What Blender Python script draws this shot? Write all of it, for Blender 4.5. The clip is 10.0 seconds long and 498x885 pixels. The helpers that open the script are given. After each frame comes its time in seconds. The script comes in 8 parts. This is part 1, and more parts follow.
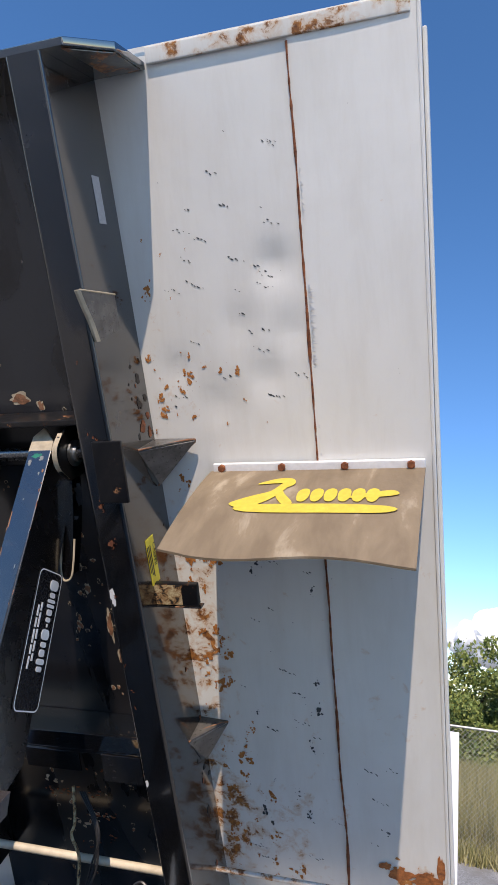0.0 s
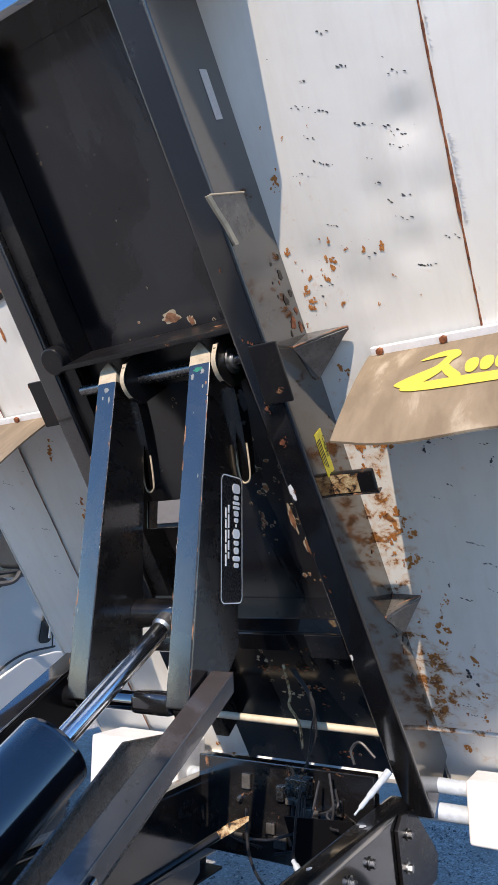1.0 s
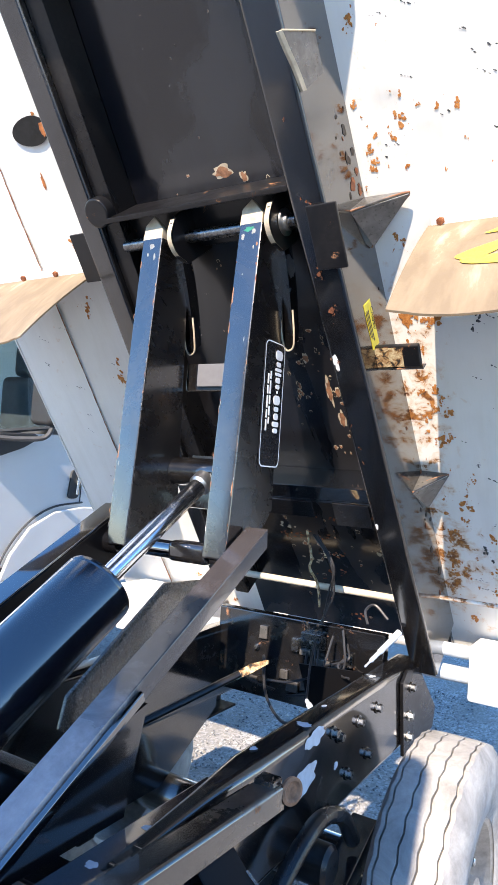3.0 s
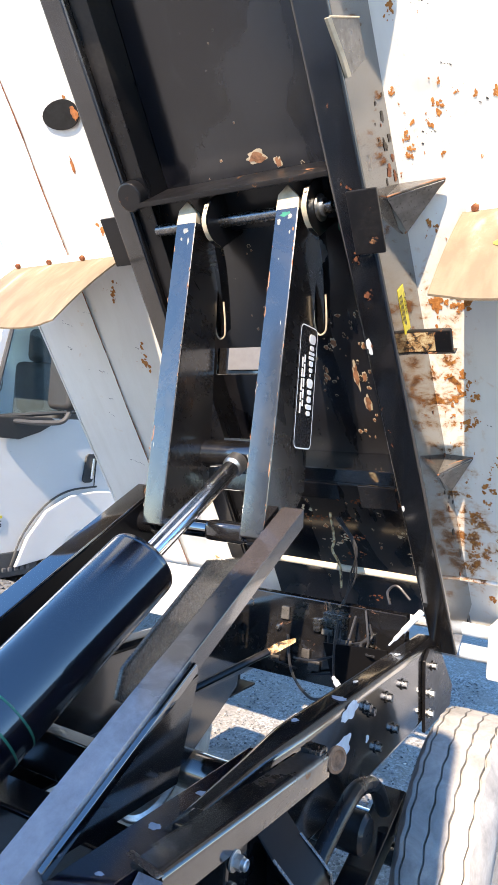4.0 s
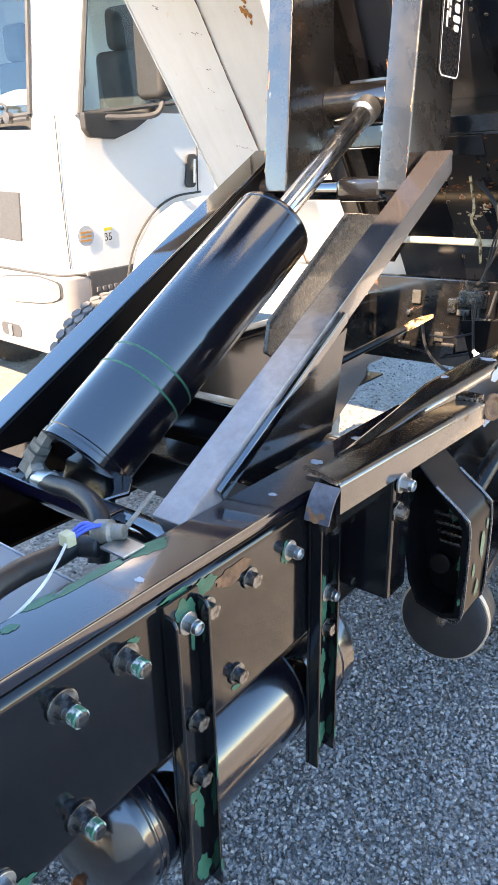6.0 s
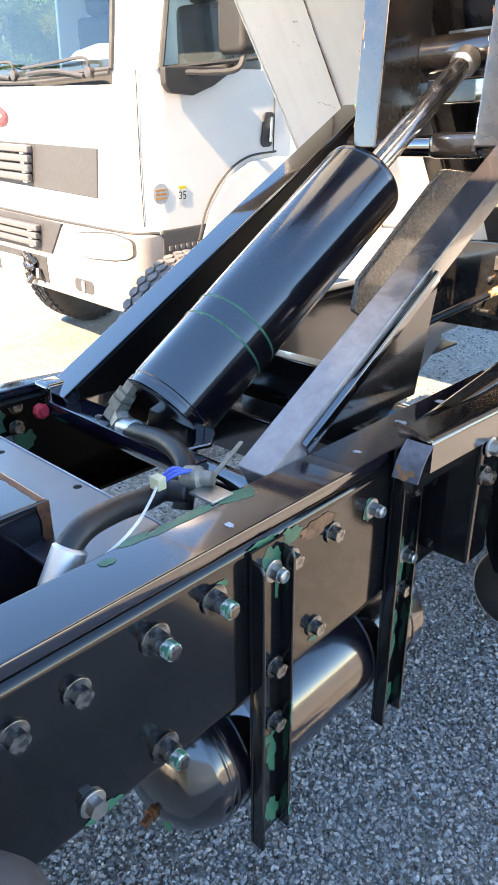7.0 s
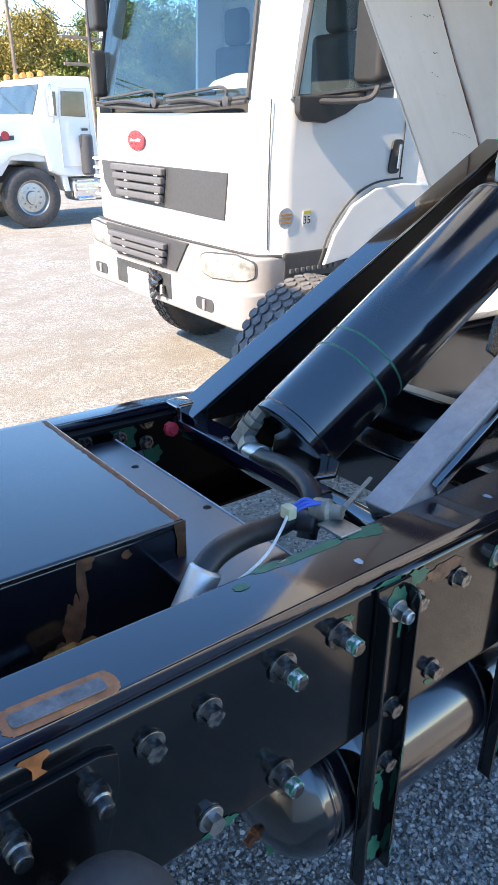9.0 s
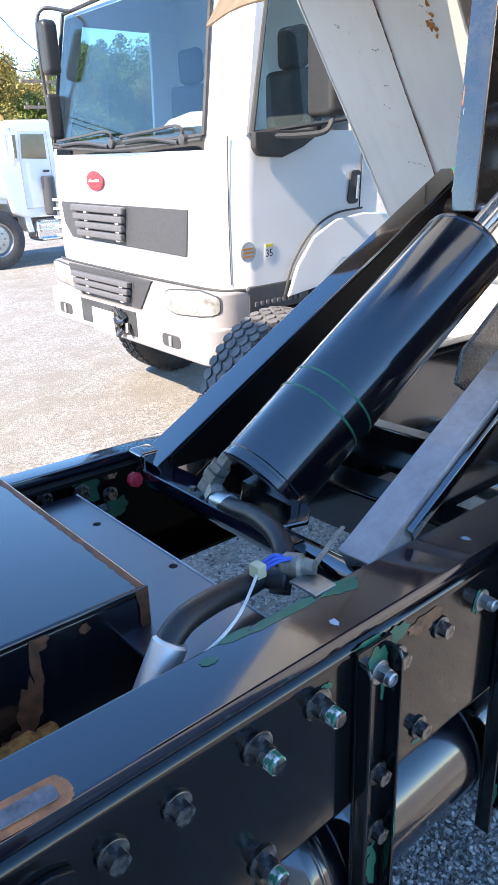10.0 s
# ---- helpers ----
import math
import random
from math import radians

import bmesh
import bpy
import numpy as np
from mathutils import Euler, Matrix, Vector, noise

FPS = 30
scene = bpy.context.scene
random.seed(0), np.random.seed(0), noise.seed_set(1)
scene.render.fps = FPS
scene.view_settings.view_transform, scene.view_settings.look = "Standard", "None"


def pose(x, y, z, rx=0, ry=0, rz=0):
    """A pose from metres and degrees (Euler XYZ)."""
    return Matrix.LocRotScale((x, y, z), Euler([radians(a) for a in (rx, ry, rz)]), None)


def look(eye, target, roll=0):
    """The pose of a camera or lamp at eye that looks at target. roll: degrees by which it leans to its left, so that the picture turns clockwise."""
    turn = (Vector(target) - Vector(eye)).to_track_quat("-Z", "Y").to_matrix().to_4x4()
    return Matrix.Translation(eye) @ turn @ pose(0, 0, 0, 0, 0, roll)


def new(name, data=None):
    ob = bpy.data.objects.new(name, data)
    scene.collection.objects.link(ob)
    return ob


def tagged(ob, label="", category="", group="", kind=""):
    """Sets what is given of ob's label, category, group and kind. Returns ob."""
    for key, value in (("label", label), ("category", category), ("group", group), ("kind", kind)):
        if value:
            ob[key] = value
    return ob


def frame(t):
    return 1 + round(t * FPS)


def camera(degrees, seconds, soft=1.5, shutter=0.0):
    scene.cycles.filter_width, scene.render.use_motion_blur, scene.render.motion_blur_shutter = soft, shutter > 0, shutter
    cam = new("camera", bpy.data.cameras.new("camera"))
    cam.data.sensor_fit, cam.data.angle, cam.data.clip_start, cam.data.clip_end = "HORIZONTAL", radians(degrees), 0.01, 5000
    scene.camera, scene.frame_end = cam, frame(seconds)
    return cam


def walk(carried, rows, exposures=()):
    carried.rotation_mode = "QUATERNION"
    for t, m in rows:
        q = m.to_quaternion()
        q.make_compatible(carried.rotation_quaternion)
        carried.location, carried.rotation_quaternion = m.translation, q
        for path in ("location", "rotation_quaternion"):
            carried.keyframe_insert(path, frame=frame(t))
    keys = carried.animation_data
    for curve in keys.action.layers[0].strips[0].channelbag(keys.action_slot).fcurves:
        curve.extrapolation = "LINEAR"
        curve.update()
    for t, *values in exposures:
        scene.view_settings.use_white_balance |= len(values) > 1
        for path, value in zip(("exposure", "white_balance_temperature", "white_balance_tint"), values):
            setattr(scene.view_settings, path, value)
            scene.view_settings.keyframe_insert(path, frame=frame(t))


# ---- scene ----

# camera and walk; the truck leans a little on the sloping yard, and its own frame is SETTLE
cam = camera(40.8, 10.0, soft=1.5)
SETTLE = Matrix.Translation((0.36, 0.6, 0.0)) @ Matrix.Rotation(radians(3.72), 4, Vector((-0.0416, -0.05, 0.0))) @ Matrix.Translation((-0.36, -0.6, 0.03))
PATH = [
    (0, (1.465, -0.39, 2.03), (0.912, 1.374, 2.794), 5.0),
    (0.5, (1.449, -0.371, 2.057), (0.666, 1.366, 2.664), 2.6),
    (1, (1.424, -0.4, 2.029), (0.442, 1.286, 2.471), -0.2),
    (1.5, (1.388, -0.391, 2.033), (0.425, 1.337, 2.33), 0.9),
    (2, (1.329, -0.419, 1.997), (0.322, 1.305, 2.127), 0.7),
    (2.5, (1.343, -0.406, 1.98), (0.343, 1.324, 2.05), 3.0),
    (2.7, (1.349, -0.416, 1.982), (0.308, 1.29, 2.054), 3.6),
    (3.8, (1.287, -0.551, 1.941), (0.299, 1.183, 2.069), 4.0),
    (4, (1.251, -0.557, 1.941), (0.236, 1.165, 1.999), 4.0),
    (4.5, (1.181, -0.54, 1.858), (0.127, 1.141, 1.609), 1.4),
    (5, (1.158, -0.511, 1.798), (0.09, 1.11, 1.316), -0.6),
    (5.5, (1.14, -0.517, 1.754), (0.034, 1.033, 1.144), -0.5),
    (5.7, (1.132, -0.521, 1.739), (-0.001, 0.986, 1.072), -1.0),
    (6.8, (1.099, -0.575, 1.7), (-0.138, 0.789, 0.92), -0.5),
    (7, (1.083, -0.584, 1.695), (-0.182, 0.743, 0.897), -0.4),
    (7.5, (1.029, -0.612, 1.679), (-0.283, 0.636, 0.83), 1.3),
    (8, (1.001, -0.637, 1.682), (-0.417, 0.5, 0.847), 1.5),
    (8.5, (1.028, -0.661, 1.72), (-0.439, 0.445, 0.93), 1.1),
    (9, (1.049, -0.645, 1.733), (-0.419, 0.485, 0.979), 0.5),
    (9.5, (1.065, -0.596, 1.74), (-0.368, 0.585, 0.997), -0.4),
    (10, (1.005, -0.576, 1.749), (-0.444, 0.625, 1.073), -1.8),
]

EXPOSURES = [(0.0, 0.82, 7450, 18), (1.0, 1.2, 7450, 17), (2.5, 2.03, 7500, 16), (4.5, 2.52, 9200, 18), (5.5, 3.03, 11200, 21), (7.5, 2.86, 11600, 21), (8.3, 2.37, 9800, 17), (9.0, 2.16, 8700, 16), (10.0, 2.18, 8100, 16)]
walk(cam, [(t, SETTLE @ look(eye, target, roll)) for t, eye, target, roll in PATH], EXPOSURES)

# ---- light ----
SUN = Vector((0.06, -0.77, 0.63)).normalized()
world = bpy.data.worlds.new("world")
scene.world = world
world.use_nodes = True
wt = world.node_tree
sky = wt.nodes.new("ShaderNodeTexSky")
sky.sky_type, sky.sun_disc = "NISHITA", False
sky.sun_elevation = math.asin(SUN.z)
sky.sun_rotation = math.atan2(SUN.x, SUN.y)
sky.altitude, sky.air_density, sky.dust_density, sky.ozone_density = 900, 0.9, 0.0, 4.0
wt.nodes["Background"].inputs["Strength"].default_value = 0.15
deep = wt.nodes.new("ShaderNodeHueSaturation")
deep.inputs["Saturation"].default_value = 1.2
wt.links.new(sky.outputs[0], deep.inputs["Color"])
wt.links.new(deep.outputs[0], wt.nodes["Background"].inputs[0])
lamp = bpy.data.lights.new("sun", "SUN")
lamp.energy, lamp.angle, lamp.color = 2.7, radians(0.5), (1.0, 0.94, 0.85)
sun = new("sun", lamp)
sun.matrix_world = look(SUN * 30, (0, 0, 0))

# ---- mesh helpers ----
def P(x, y, z):
    return Vector((x, y, z))


def add(bm, verts, faces):
    vs = [bm.verts.new(v) for v in verts]
    for f in faces:
        try:
            bm.faces.new([vs[i] for i in f])
        except ValueError:
            pass
    return vs


def box(bm, x0, x1, y0, y1, z0, z1):
    v = [(x, y, z) for z in (z0, z1) for y in (y0, y1) for x in (x0, x1)]
    return add(bm, v, [(0, 2, 3, 1), (4, 5, 7, 6), (0, 1, 5, 4), (2, 6, 7, 3), (0, 4, 6, 2), (1, 3, 7, 5)])


def prism(bm, outline, a, b):
    """A closed outline of 3D points, swept from offset a to offset b."""
    a, b = Vector(a), Vector(b)
    n = len(outline)
    vs = [Vector(p) + a for p in outline] + [Vector(p) + b for p in outline]
    faces = [tuple(range(n))[::-1], tuple(range(n, 2 * n))]
    faces += [(i, (i + 1) % n, n + (i + 1) % n, n + i) for i in range(n)]
    return add(bm, vs, faces)


def basis(way):
    way = Vector(way).normalized()
    side = way.cross(Vector((0, 0, 1)))
    if side.length < 0.05:
        side = way.cross(Vector((1, 0, 0)))
    side.normalize()
    return way, side, side.cross(way).normalized()


def lathe(bm, p0, way, profile, seg=24, caps=True):
    """Rings of (distance along way, radius) round an axis from p0."""
    way, u, v = basis(way)
    p0 = Vector(p0)
    rings = []
    for d, r in profile:
        rings.append([bm.verts.new(p0 + way * d + (u * math.cos(a) + v * math.sin(a)) * r)
                      for a in (2 * math.pi * k / seg for k in range(seg))])
    for r0, r1 in zip(rings, rings[1:]):
        for k in range(seg):
            f = bm.faces.new((r0[k], r0[(k + 1) % seg], r1[(k + 1) % seg], r1[k]))
            f.smooth = True
    if caps:
        bm.faces.new(rings[0][::-1])
        bm.faces.new(rings[-1])


def rod(bm, p0, p1, r, seg=16, chamfer=0.0):
    p0, p1 = Vector(p0), Vector(p1)
    n = (p1 - p0).length
    c = chamfer
    prof = [(0, r), (n, r)] if not c else [(0, r - c), (c, r), (n - c, r), (n, r - c)]
    lathe(bm, p0, p1 - p0, prof, seg)


def smooth_line(points, steps=8):
    pts = [Vector(p) for p in points]
    pts = [pts[0] * 2 - pts[1]] + pts + [pts[-1] * 2 - pts[-2]]
    out = []
    for i in range(1, len(pts) - 2):
        a, b, c, d = pts[i - 1:i + 3]
        for k in range(steps):
            t = k / steps
            out.append(0.5 * ((2 * b) + (c - a) * t + (2 * a - 5 * b + 4 * c - d) * t * t + (3 * b - a - 3 * c + d) * t ** 3))
    out.append(pts[-2])
    return out


def tube(bm, points, r, seg=10, steps=8):
    line = smooth_line(points, steps)
    rings, up = [], None
    for i, p in enumerate(line):
        way = (line[min(i + 1, len(line) - 1)] - line[max(i - 1, 0)]).normalized()
        if up is None:
            _, up, _ = basis(way)
        up = (up - way * up.dot(way)).normalized()
        side = way.cross(up)
        rings.append([bm.verts.new(p + (up * math.cos(a) + side * math.sin(a)) * r) for a in (2 * math.pi * k / seg for k in range(seg))])
    for r0, r1 in zip(rings, rings[1:]):
        for k in range(seg):
            bm.faces.new((r0[k], r0[(k + 1) % seg], r1[(k + 1) % seg], r1[k])).smooth = True
    bm.faces.new(rings[0][::-1])
    bm.faces.new(rings[-1])


def rounded(w, h, r, seg=5):
    """Outline of a rounded rectangle round the origin, as (u, v) pairs."""
    out = []
    for cx, cy, a0 in ((w / 2 - r, h / 2 - r, 0), (r - w / 2, h / 2 - r, 90), (r - w / 2, r - h / 2, 180), (w / 2 - r, r - h / 2, 270)):
        for k in range(seg + 1):
            a = radians(a0 + 90 * k / seg)
            out.append((cx + r * math.cos(a), cy + r * math.sin(a)))
    return out


def bevel(bm, width, seg=2, angle=30):
    bmesh.ops.recalc_face_normals(bm, faces=bm.faces)
    sharp = [e for e in bm.edges if len(e.link_faces) == 2 and e.calc_face_angle(0) > radians(angle)]
    bmesh.ops.bevel(bm, geom=sharp, offset=width, segments=seg, profile=0.5, affect="EDGES", clamp_overlap=True)
    return bm


def grid(bm, rows):
    """A sheet through rows of points."""
    vs = [[bm.verts.new(p) for p in row] for row in rows]
    for a, b in zip(vs, vs[1:]):
        for i in range(len(a) - 1):
            bm.faces.new((a[i], a[i + 1], b[i + 1], b[i])).smooth = True


def thicken(bm, t):
    bmesh.ops.recalc_face_normals(bm, faces=bm.faces)
    bmesh.ops.solidify(bm, geom=bm.faces[:], thickness=t)


def even_normals(me):
    """Corner normals weighted by area, so that flat faces stay flat up to their bevels."""
    if len(me.polygons) > 9000:
        me.set_sharp_from_angle(angle=radians(35))
        return
    at = [[] for _ in me.vertices]
    info = [(p.normal.copy(), p.area) for p in me.polygons]
    for p in me.polygons:
        for v in p.vertices:
            at[v].append(p.index)
    out = [None] * len(me.loops)
    limit = math.cos(radians(36))
    for p in me.polygons:
        n0 = info[p.index][0]
        for li in p.loop_indices:
            n = Vector((0, 0, 0))
            for k in at[me.loops[li].vertex_index]:
                nk, ak = info[k]
                if nk.dot(n0) > limit:
                    n += nk * ak
            out[li] = n.normalized() if n.length > 1e-12 else n0
    me.normals_split_custom_set(out)


def mesh_of(name, bm, material, flat=False):
    bmesh.ops.recalc_face_normals(bm, faces=bm.faces)
    me = bpy.data.meshes.new(name)
    bm.to_mesh(me)
    bm.free()
    me.materials.append(material)
    if not flat:
        for p in me.polygons:
            p.use_smooth = True
        even_normals(me)
    return me


def part(name, bm, material, parent, label="", flat=False):
    ob = new(name, mesh_of(name, bm, material, flat))
    ob.parent = parent
    return tagged(ob, label)


def thing(name, label, category, m=None, group="", kind=""):
    ob = new(name)
    ob.empty_display_size = 0.1
    ob.matrix_world = m if m is not None else SETTLE
    return tagged(ob, label, category, group, kind)


def single(name, bm, material, label, category, m=None, group="", kind="", flat=False):
    ob = new(name, mesh_of(name, bm, material, flat))
    ob.matrix_world = m if m is not None else SETTLE
    return tagged(ob, label, category, group, kind)


def blob(bm, centre, u, v, n, size, rng, lift=0.0012, thick=0.0, stretch=1.0):
    """An irregular flake that lies on a surface spanned by u and v, with normal n."""
    u, v, n = Vector(u), Vector(v), Vector(n)
    k = 18
    turn = rng.random() * 6.28
    ph = [rng.random() * 6.28 for _ in range(4)]
    pts = []
    for i in range(k):
        a = 2 * math.pi * i / k
        r = size * (0.8 + 0.16 * math.sin(2 * a + ph[0]) + 0.12 * math.sin(3 * a + ph[1]) + 0.10 * math.sin(5 * a + ph[2]) + 0.10 * (rng.random() - 0.5))
        x, y = r * math.cos(a), r * math.sin(a) * stretch
        if stretch == 1.0:
            x, y = x * math.cos(turn) - y * math.sin(turn), x * math.sin(turn) + y * math.cos(turn)
        pts.append(Vector(centre) + u * x + v * y + n * lift)
    vs = [bm.verts.new(p) for p in pts]
    mid = bm.verts.new(Vector(centre) + n * (lift + thick))
    for i in range(k):
        bm.faces.new((vs[i], vs[(i + 1) % k], mid))


def words(name, text, size, m, material, parent, depth=0.0004):
    cu = bpy.data.curves.new(name, "FONT")
    cu.body, cu.size, cu.extrude = text, size, depth
    cu.align_x, cu.align_y = "CENTER", "CENTER"
    tmp = bpy.data.objects.new(name, cu)
    me = bpy.data.meshes.new_from_object(tmp)
    bpy.data.objects.remove(tmp)
    me.materials.clear()
    me.materials.append(material)
    ob = new(name, me)
    ob.parent = parent
    ob.matrix_basis = m
    return ob


# ---- materials ----
class Mat:
    """A small writer of node materials in object coordinates."""

    def __init__(self, name, rough=0.5, metal=0.0, coat=0.0):
        self.m = bpy.data.materials.new(name)
        self.m.use_nodes = True
        self.t = self.m.node_tree
        self.p = self.t.nodes["Principled BSDF"]
        self.p.inputs["Roughness"].default_value = rough
        self.p.inputs["Metallic"].default_value = metal
        self.p.inputs["Coat Weight"].default_value = coat
        self.p.inputs["Coat Roughness"].default_value = 0.06
        self.co = self.t.nodes.new("ShaderNodeTexCoord").outputs["Object"]

    def at(self, scale=(1, 1, 1), turn=(0, 0, 0)):
        n = self.t.nodes.new("ShaderNodeMapping")
        n.inputs["Scale"].default_value = scale
        n.inputs["Rotation"].default_value = turn
        self.t.links.new(self.co, n.inputs[0])
        return n.outputs[0]

    def noise(self, scale, detail=5, rough=0.6, distort=0.0, vec=None):
        n = self.t.nodes.new("ShaderNodeTexNoise")
        for k, v in (("Scale", scale), ("Detail", detail), ("Roughness", rough), ("Distortion", distort)):
            n.inputs[k].default_value = v
        self.t.links.new(vec or self.co, n.inputs["Vector"])
        return n.outputs["Fac"]

    def cells(self, scale, vec=None, feature="F1", out="Distance", random=1.0):
        n = self.t.nodes.new("ShaderNodeTexVoronoi")
        n.feature = feature
        n.inputs["Scale"].default_value = scale
        n.inputs["Randomness"].default_value = random
        self.t.links.new(vec or self.co, n.inputs["Vector"])
        return n.outputs[out]

    def ramp(self, fac, stops):
        n = self.t.nodes.new("ShaderNodeValToRGB")
        e = n.color_ramp.elements
        while len(e) < len(stops):
            e.new(0.5)
        for k, (pos, col) in enumerate(stops):
            e[k].position = pos
            e[k].color = (*col, 1) if isinstance(col, tuple) else (col, col, col, 1)
        self.t.links.new(fac, n.inputs[0])
        return n.outputs[0]

    def mix(self, fac, a, b, mode="MIX"):
        n = self.t.nodes.new("ShaderNodeMix")
        n.data_type, n.blend_type = "RGBA", mode
        for sock, val in ((n.inputs[0], fac), (n.inputs[6], a), (n.inputs[7], b)):
            if isinstance(val, tuple):
                sock.default_value = (*val, 1)
            elif isinstance(val, (int, float)):
                sock.default_value = val
            else:
                self.t.links.new(val, sock)
        return n.outputs[2]

    def maths(self, op, a, b=0.0):
        n = self.t.nodes.new("ShaderNodeMath")
        n.operation = op
        for sock, val in ((n.inputs[0], a), (n.inputs[1], b)):
            if isinstance(val, (int, float)):
                sock.default_value = val
            else:
                self.t.links.new(val, sock)
        return n.outputs[0]

    def set(self, **kw):
        for k, v in kw.items():
            sock = self.p.inputs[{"colour": "Base Color", "rough": "Roughness", "metal": "Metallic", "coat": "Coat Weight"}[k]]
            if isinstance(v, tuple):
                sock.default_value = (*v, 1)
            elif isinstance(v, (int, float)):
                sock.default_value = v
            else:
                self.t.links.new(v, sock)
        return self

    def bump(self, height, strength=0.3, distance=0.01):
        n = self.t.nodes.new("ShaderNodeBump")
        n.inputs["Strength"].default_value, n.inputs["Distance"].default_value = strength, distance
        self.t.links.new(height, n.inputs["Height"])
        self.t.links.new(n.outputs[0], self.p.inputs["Normal"])
        return self


def black_paint(name, rough=0.07, dust=0.05, rust=0.0, base=0.0035, sheen=1.0, coat=1.0, ior=2.25, wave=0.02, blue=1.15):
    a = Mat(name, rough, 0, coat)
    a.p.inputs["Specular IOR Level"].default_value = sheen
    a.p.inputs["Coat IOR"].default_value = ior
    a.p.inputs["Coat Roughness"].default_value = rough * 0.6
    grime = a.ramp(a.noise(2.6, 6, 0.65, 0.6), [(0.50, 0.0), (0.78, 1.0)])
    fine = a.ramp(a.noise(60, 4, 0.7), [(0.35, 0.2), (0.7, 1.0)])
    d = a.maths("MULTIPLY", a.maths("MULTIPLY", grime, fine), dust)
    col = a.mix(d, (base, base * (0.94 + 0.05 * blue), base * blue), (0.11, 0.095, 0.08))
    smear = a.ramp(a.noise(7, 5, 0.7, 0.8, a.at((1, 0.5, 1))), [(0.42, 0.0), (0.75, 1.0)])
    r = a.maths("ADD", a.maths("MULTIPLY", d, 0.7), a.maths("ADD", rough, a.maths("MULTIPLY", smear, 0.06 + dust * 0.3)))
    if rust:
        chips = a.ramp(a.noise(9, 7, 0.72, 0.4), [(0.66 - 0.1 * rust, 0.0), (0.69 - 0.1 * rust, 1.0)])
        tone = a.ramp(a.noise(35, 4), [(0.35, (0.10, 0.035, 0.015)), (0.6, (0.32, 0.15, 0.07))])
        col = a.mix(chips, col, tone)
        r = a.maths("ADD", r, a.maths("MULTIPLY", chips, 0.6))
        a.set(coat=a.maths("MULTIPLY", a.maths("SUBTRACT", 1.0, chips), coat))
    a.set(colour=col, rough=r)
    return a.bump(a.mix(0.03, a.noise(5, 2), a.noise(120, 2)), wave, 0.01).m


def white_paint(name, rust=0.3, dirt=0.35, rough=0.38, base=(0.76, 0.75, 0.71), zones=()):
    a = Mat(name, rough, 0, 0.15)
    soft = a.ramp(a.noise(1.6, 6, 0.62, 0.5), [(0.35, 0.0), (0.75, 1.0)])
    streak = a.ramp(a.noise(5, 5, 0.7, 0.2, a.at((2.2, 0.35, 1))), [(0.45, 0.0), (0.8, 1.0)])
    col = a.mix(a.maths("MULTIPLY", soft, dirt), base, (0.50, 0.47, 0.41))
    col = a.mix(a.maths("MULTIPLY", streak, dirt * 0.7), col, (0.42, 0.36, 0.27))
    scuff = a.ramp(a.noise(38, 3, 0.75, 0.2, a.at((1, 0.55, 1), (0, 0, 0.5))), [(0.735, 0.0), (0.75, 1.0)])
    where = a.ramp(a.noise(2.2, 2), [(0.46, 0.0), (0.6, 1.0)])
    col = a.mix(a.maths("MULTIPLY", scuff, where), col, (0.10, 0.09, 0.08))
    if rust:
        spots = a.noise(17, 8, 0.66, 0.35)
        zone = a.noise(1.9, 3)
        s = a.maths("ADD", a.maths("MULTIPLY", spots, 0.75), a.maths("MULTIPLY", zone, 0.35))
        if zones:
            sep = a.t.nodes.new("ShaderNodeSeparateXYZ")
            a.t.links.new(a.co, sep.inputs[0])
            for cx, wx, cy, wy, gain in zones:
                fx = a.ramp(a.maths("ABSOLUTE", a.maths("DIVIDE", a.maths("SUBTRACT", sep.outputs[0], cx), wx)), [(0.25, 1.0), (1.0, 0.0)])
                fy = a.ramp(a.maths("ABSOLUTE", a.maths("DIVIDE", a.maths("SUBTRACT", sep.outputs[1], cy), wy)), [(0.6, 1.0), (1.0, 0.0)])
                s = a.maths("ADD", s, a.maths("MULTIPLY", a.maths("MULTIPLY", fx, fy), gain))
        f = a.ramp(s, [(0.70 - 0.1 * rust, 0.0), (0.75 - 0.1 * rust, 1.0)])
        halo = a.ramp(s, [(0.62 - 0.1 * rust, 0.0), (0.74 - 0.1 * rust, 0.55)])
        col = a.mix(halo, col, (0.55, 0.27, 0.07))
        col = a.mix(f, col, a.ramp(a.noise(50, 4), [(0.35, (0.11, 0.035, 0.012)), (0.65, (0.42, 0.16, 0.03))]))
        a.set(rough=a.maths("ADD", rough, a.maths("MULTIPLY", f, 0.4)))
    a.set(colour=col)
    return a.bump(a.mix(0.05, a.noise(3.2, 3, 0.5), a.noise(90, 3)), 0.10, 0.03).m


def plain(name, colour, rough=0.5, metal=0.0, vary=0.25, scale=12, coat=0.0, bump=0.1):
    a = Mat(name, rough, metal, coat)
    n = a.noise(scale, 6, 0.65)
    dark = tuple(c * (1 - vary) for c in colour)
    light = tuple(min(1, c * (1 + vary)) for c in colour)
    a.set(colour=a.ramp(n, [(0.3, dark), (0.7, light)]))
    r = a.ramp(a.noise(scale * 3, 4), [(0.3, max(0.02, rough - 0.08)), (0.7, min(1, rough + 0.1))])
    a.set(rough=r)
    return a.bump(a.noise(scale * 9, 3), bump, 0.004).m


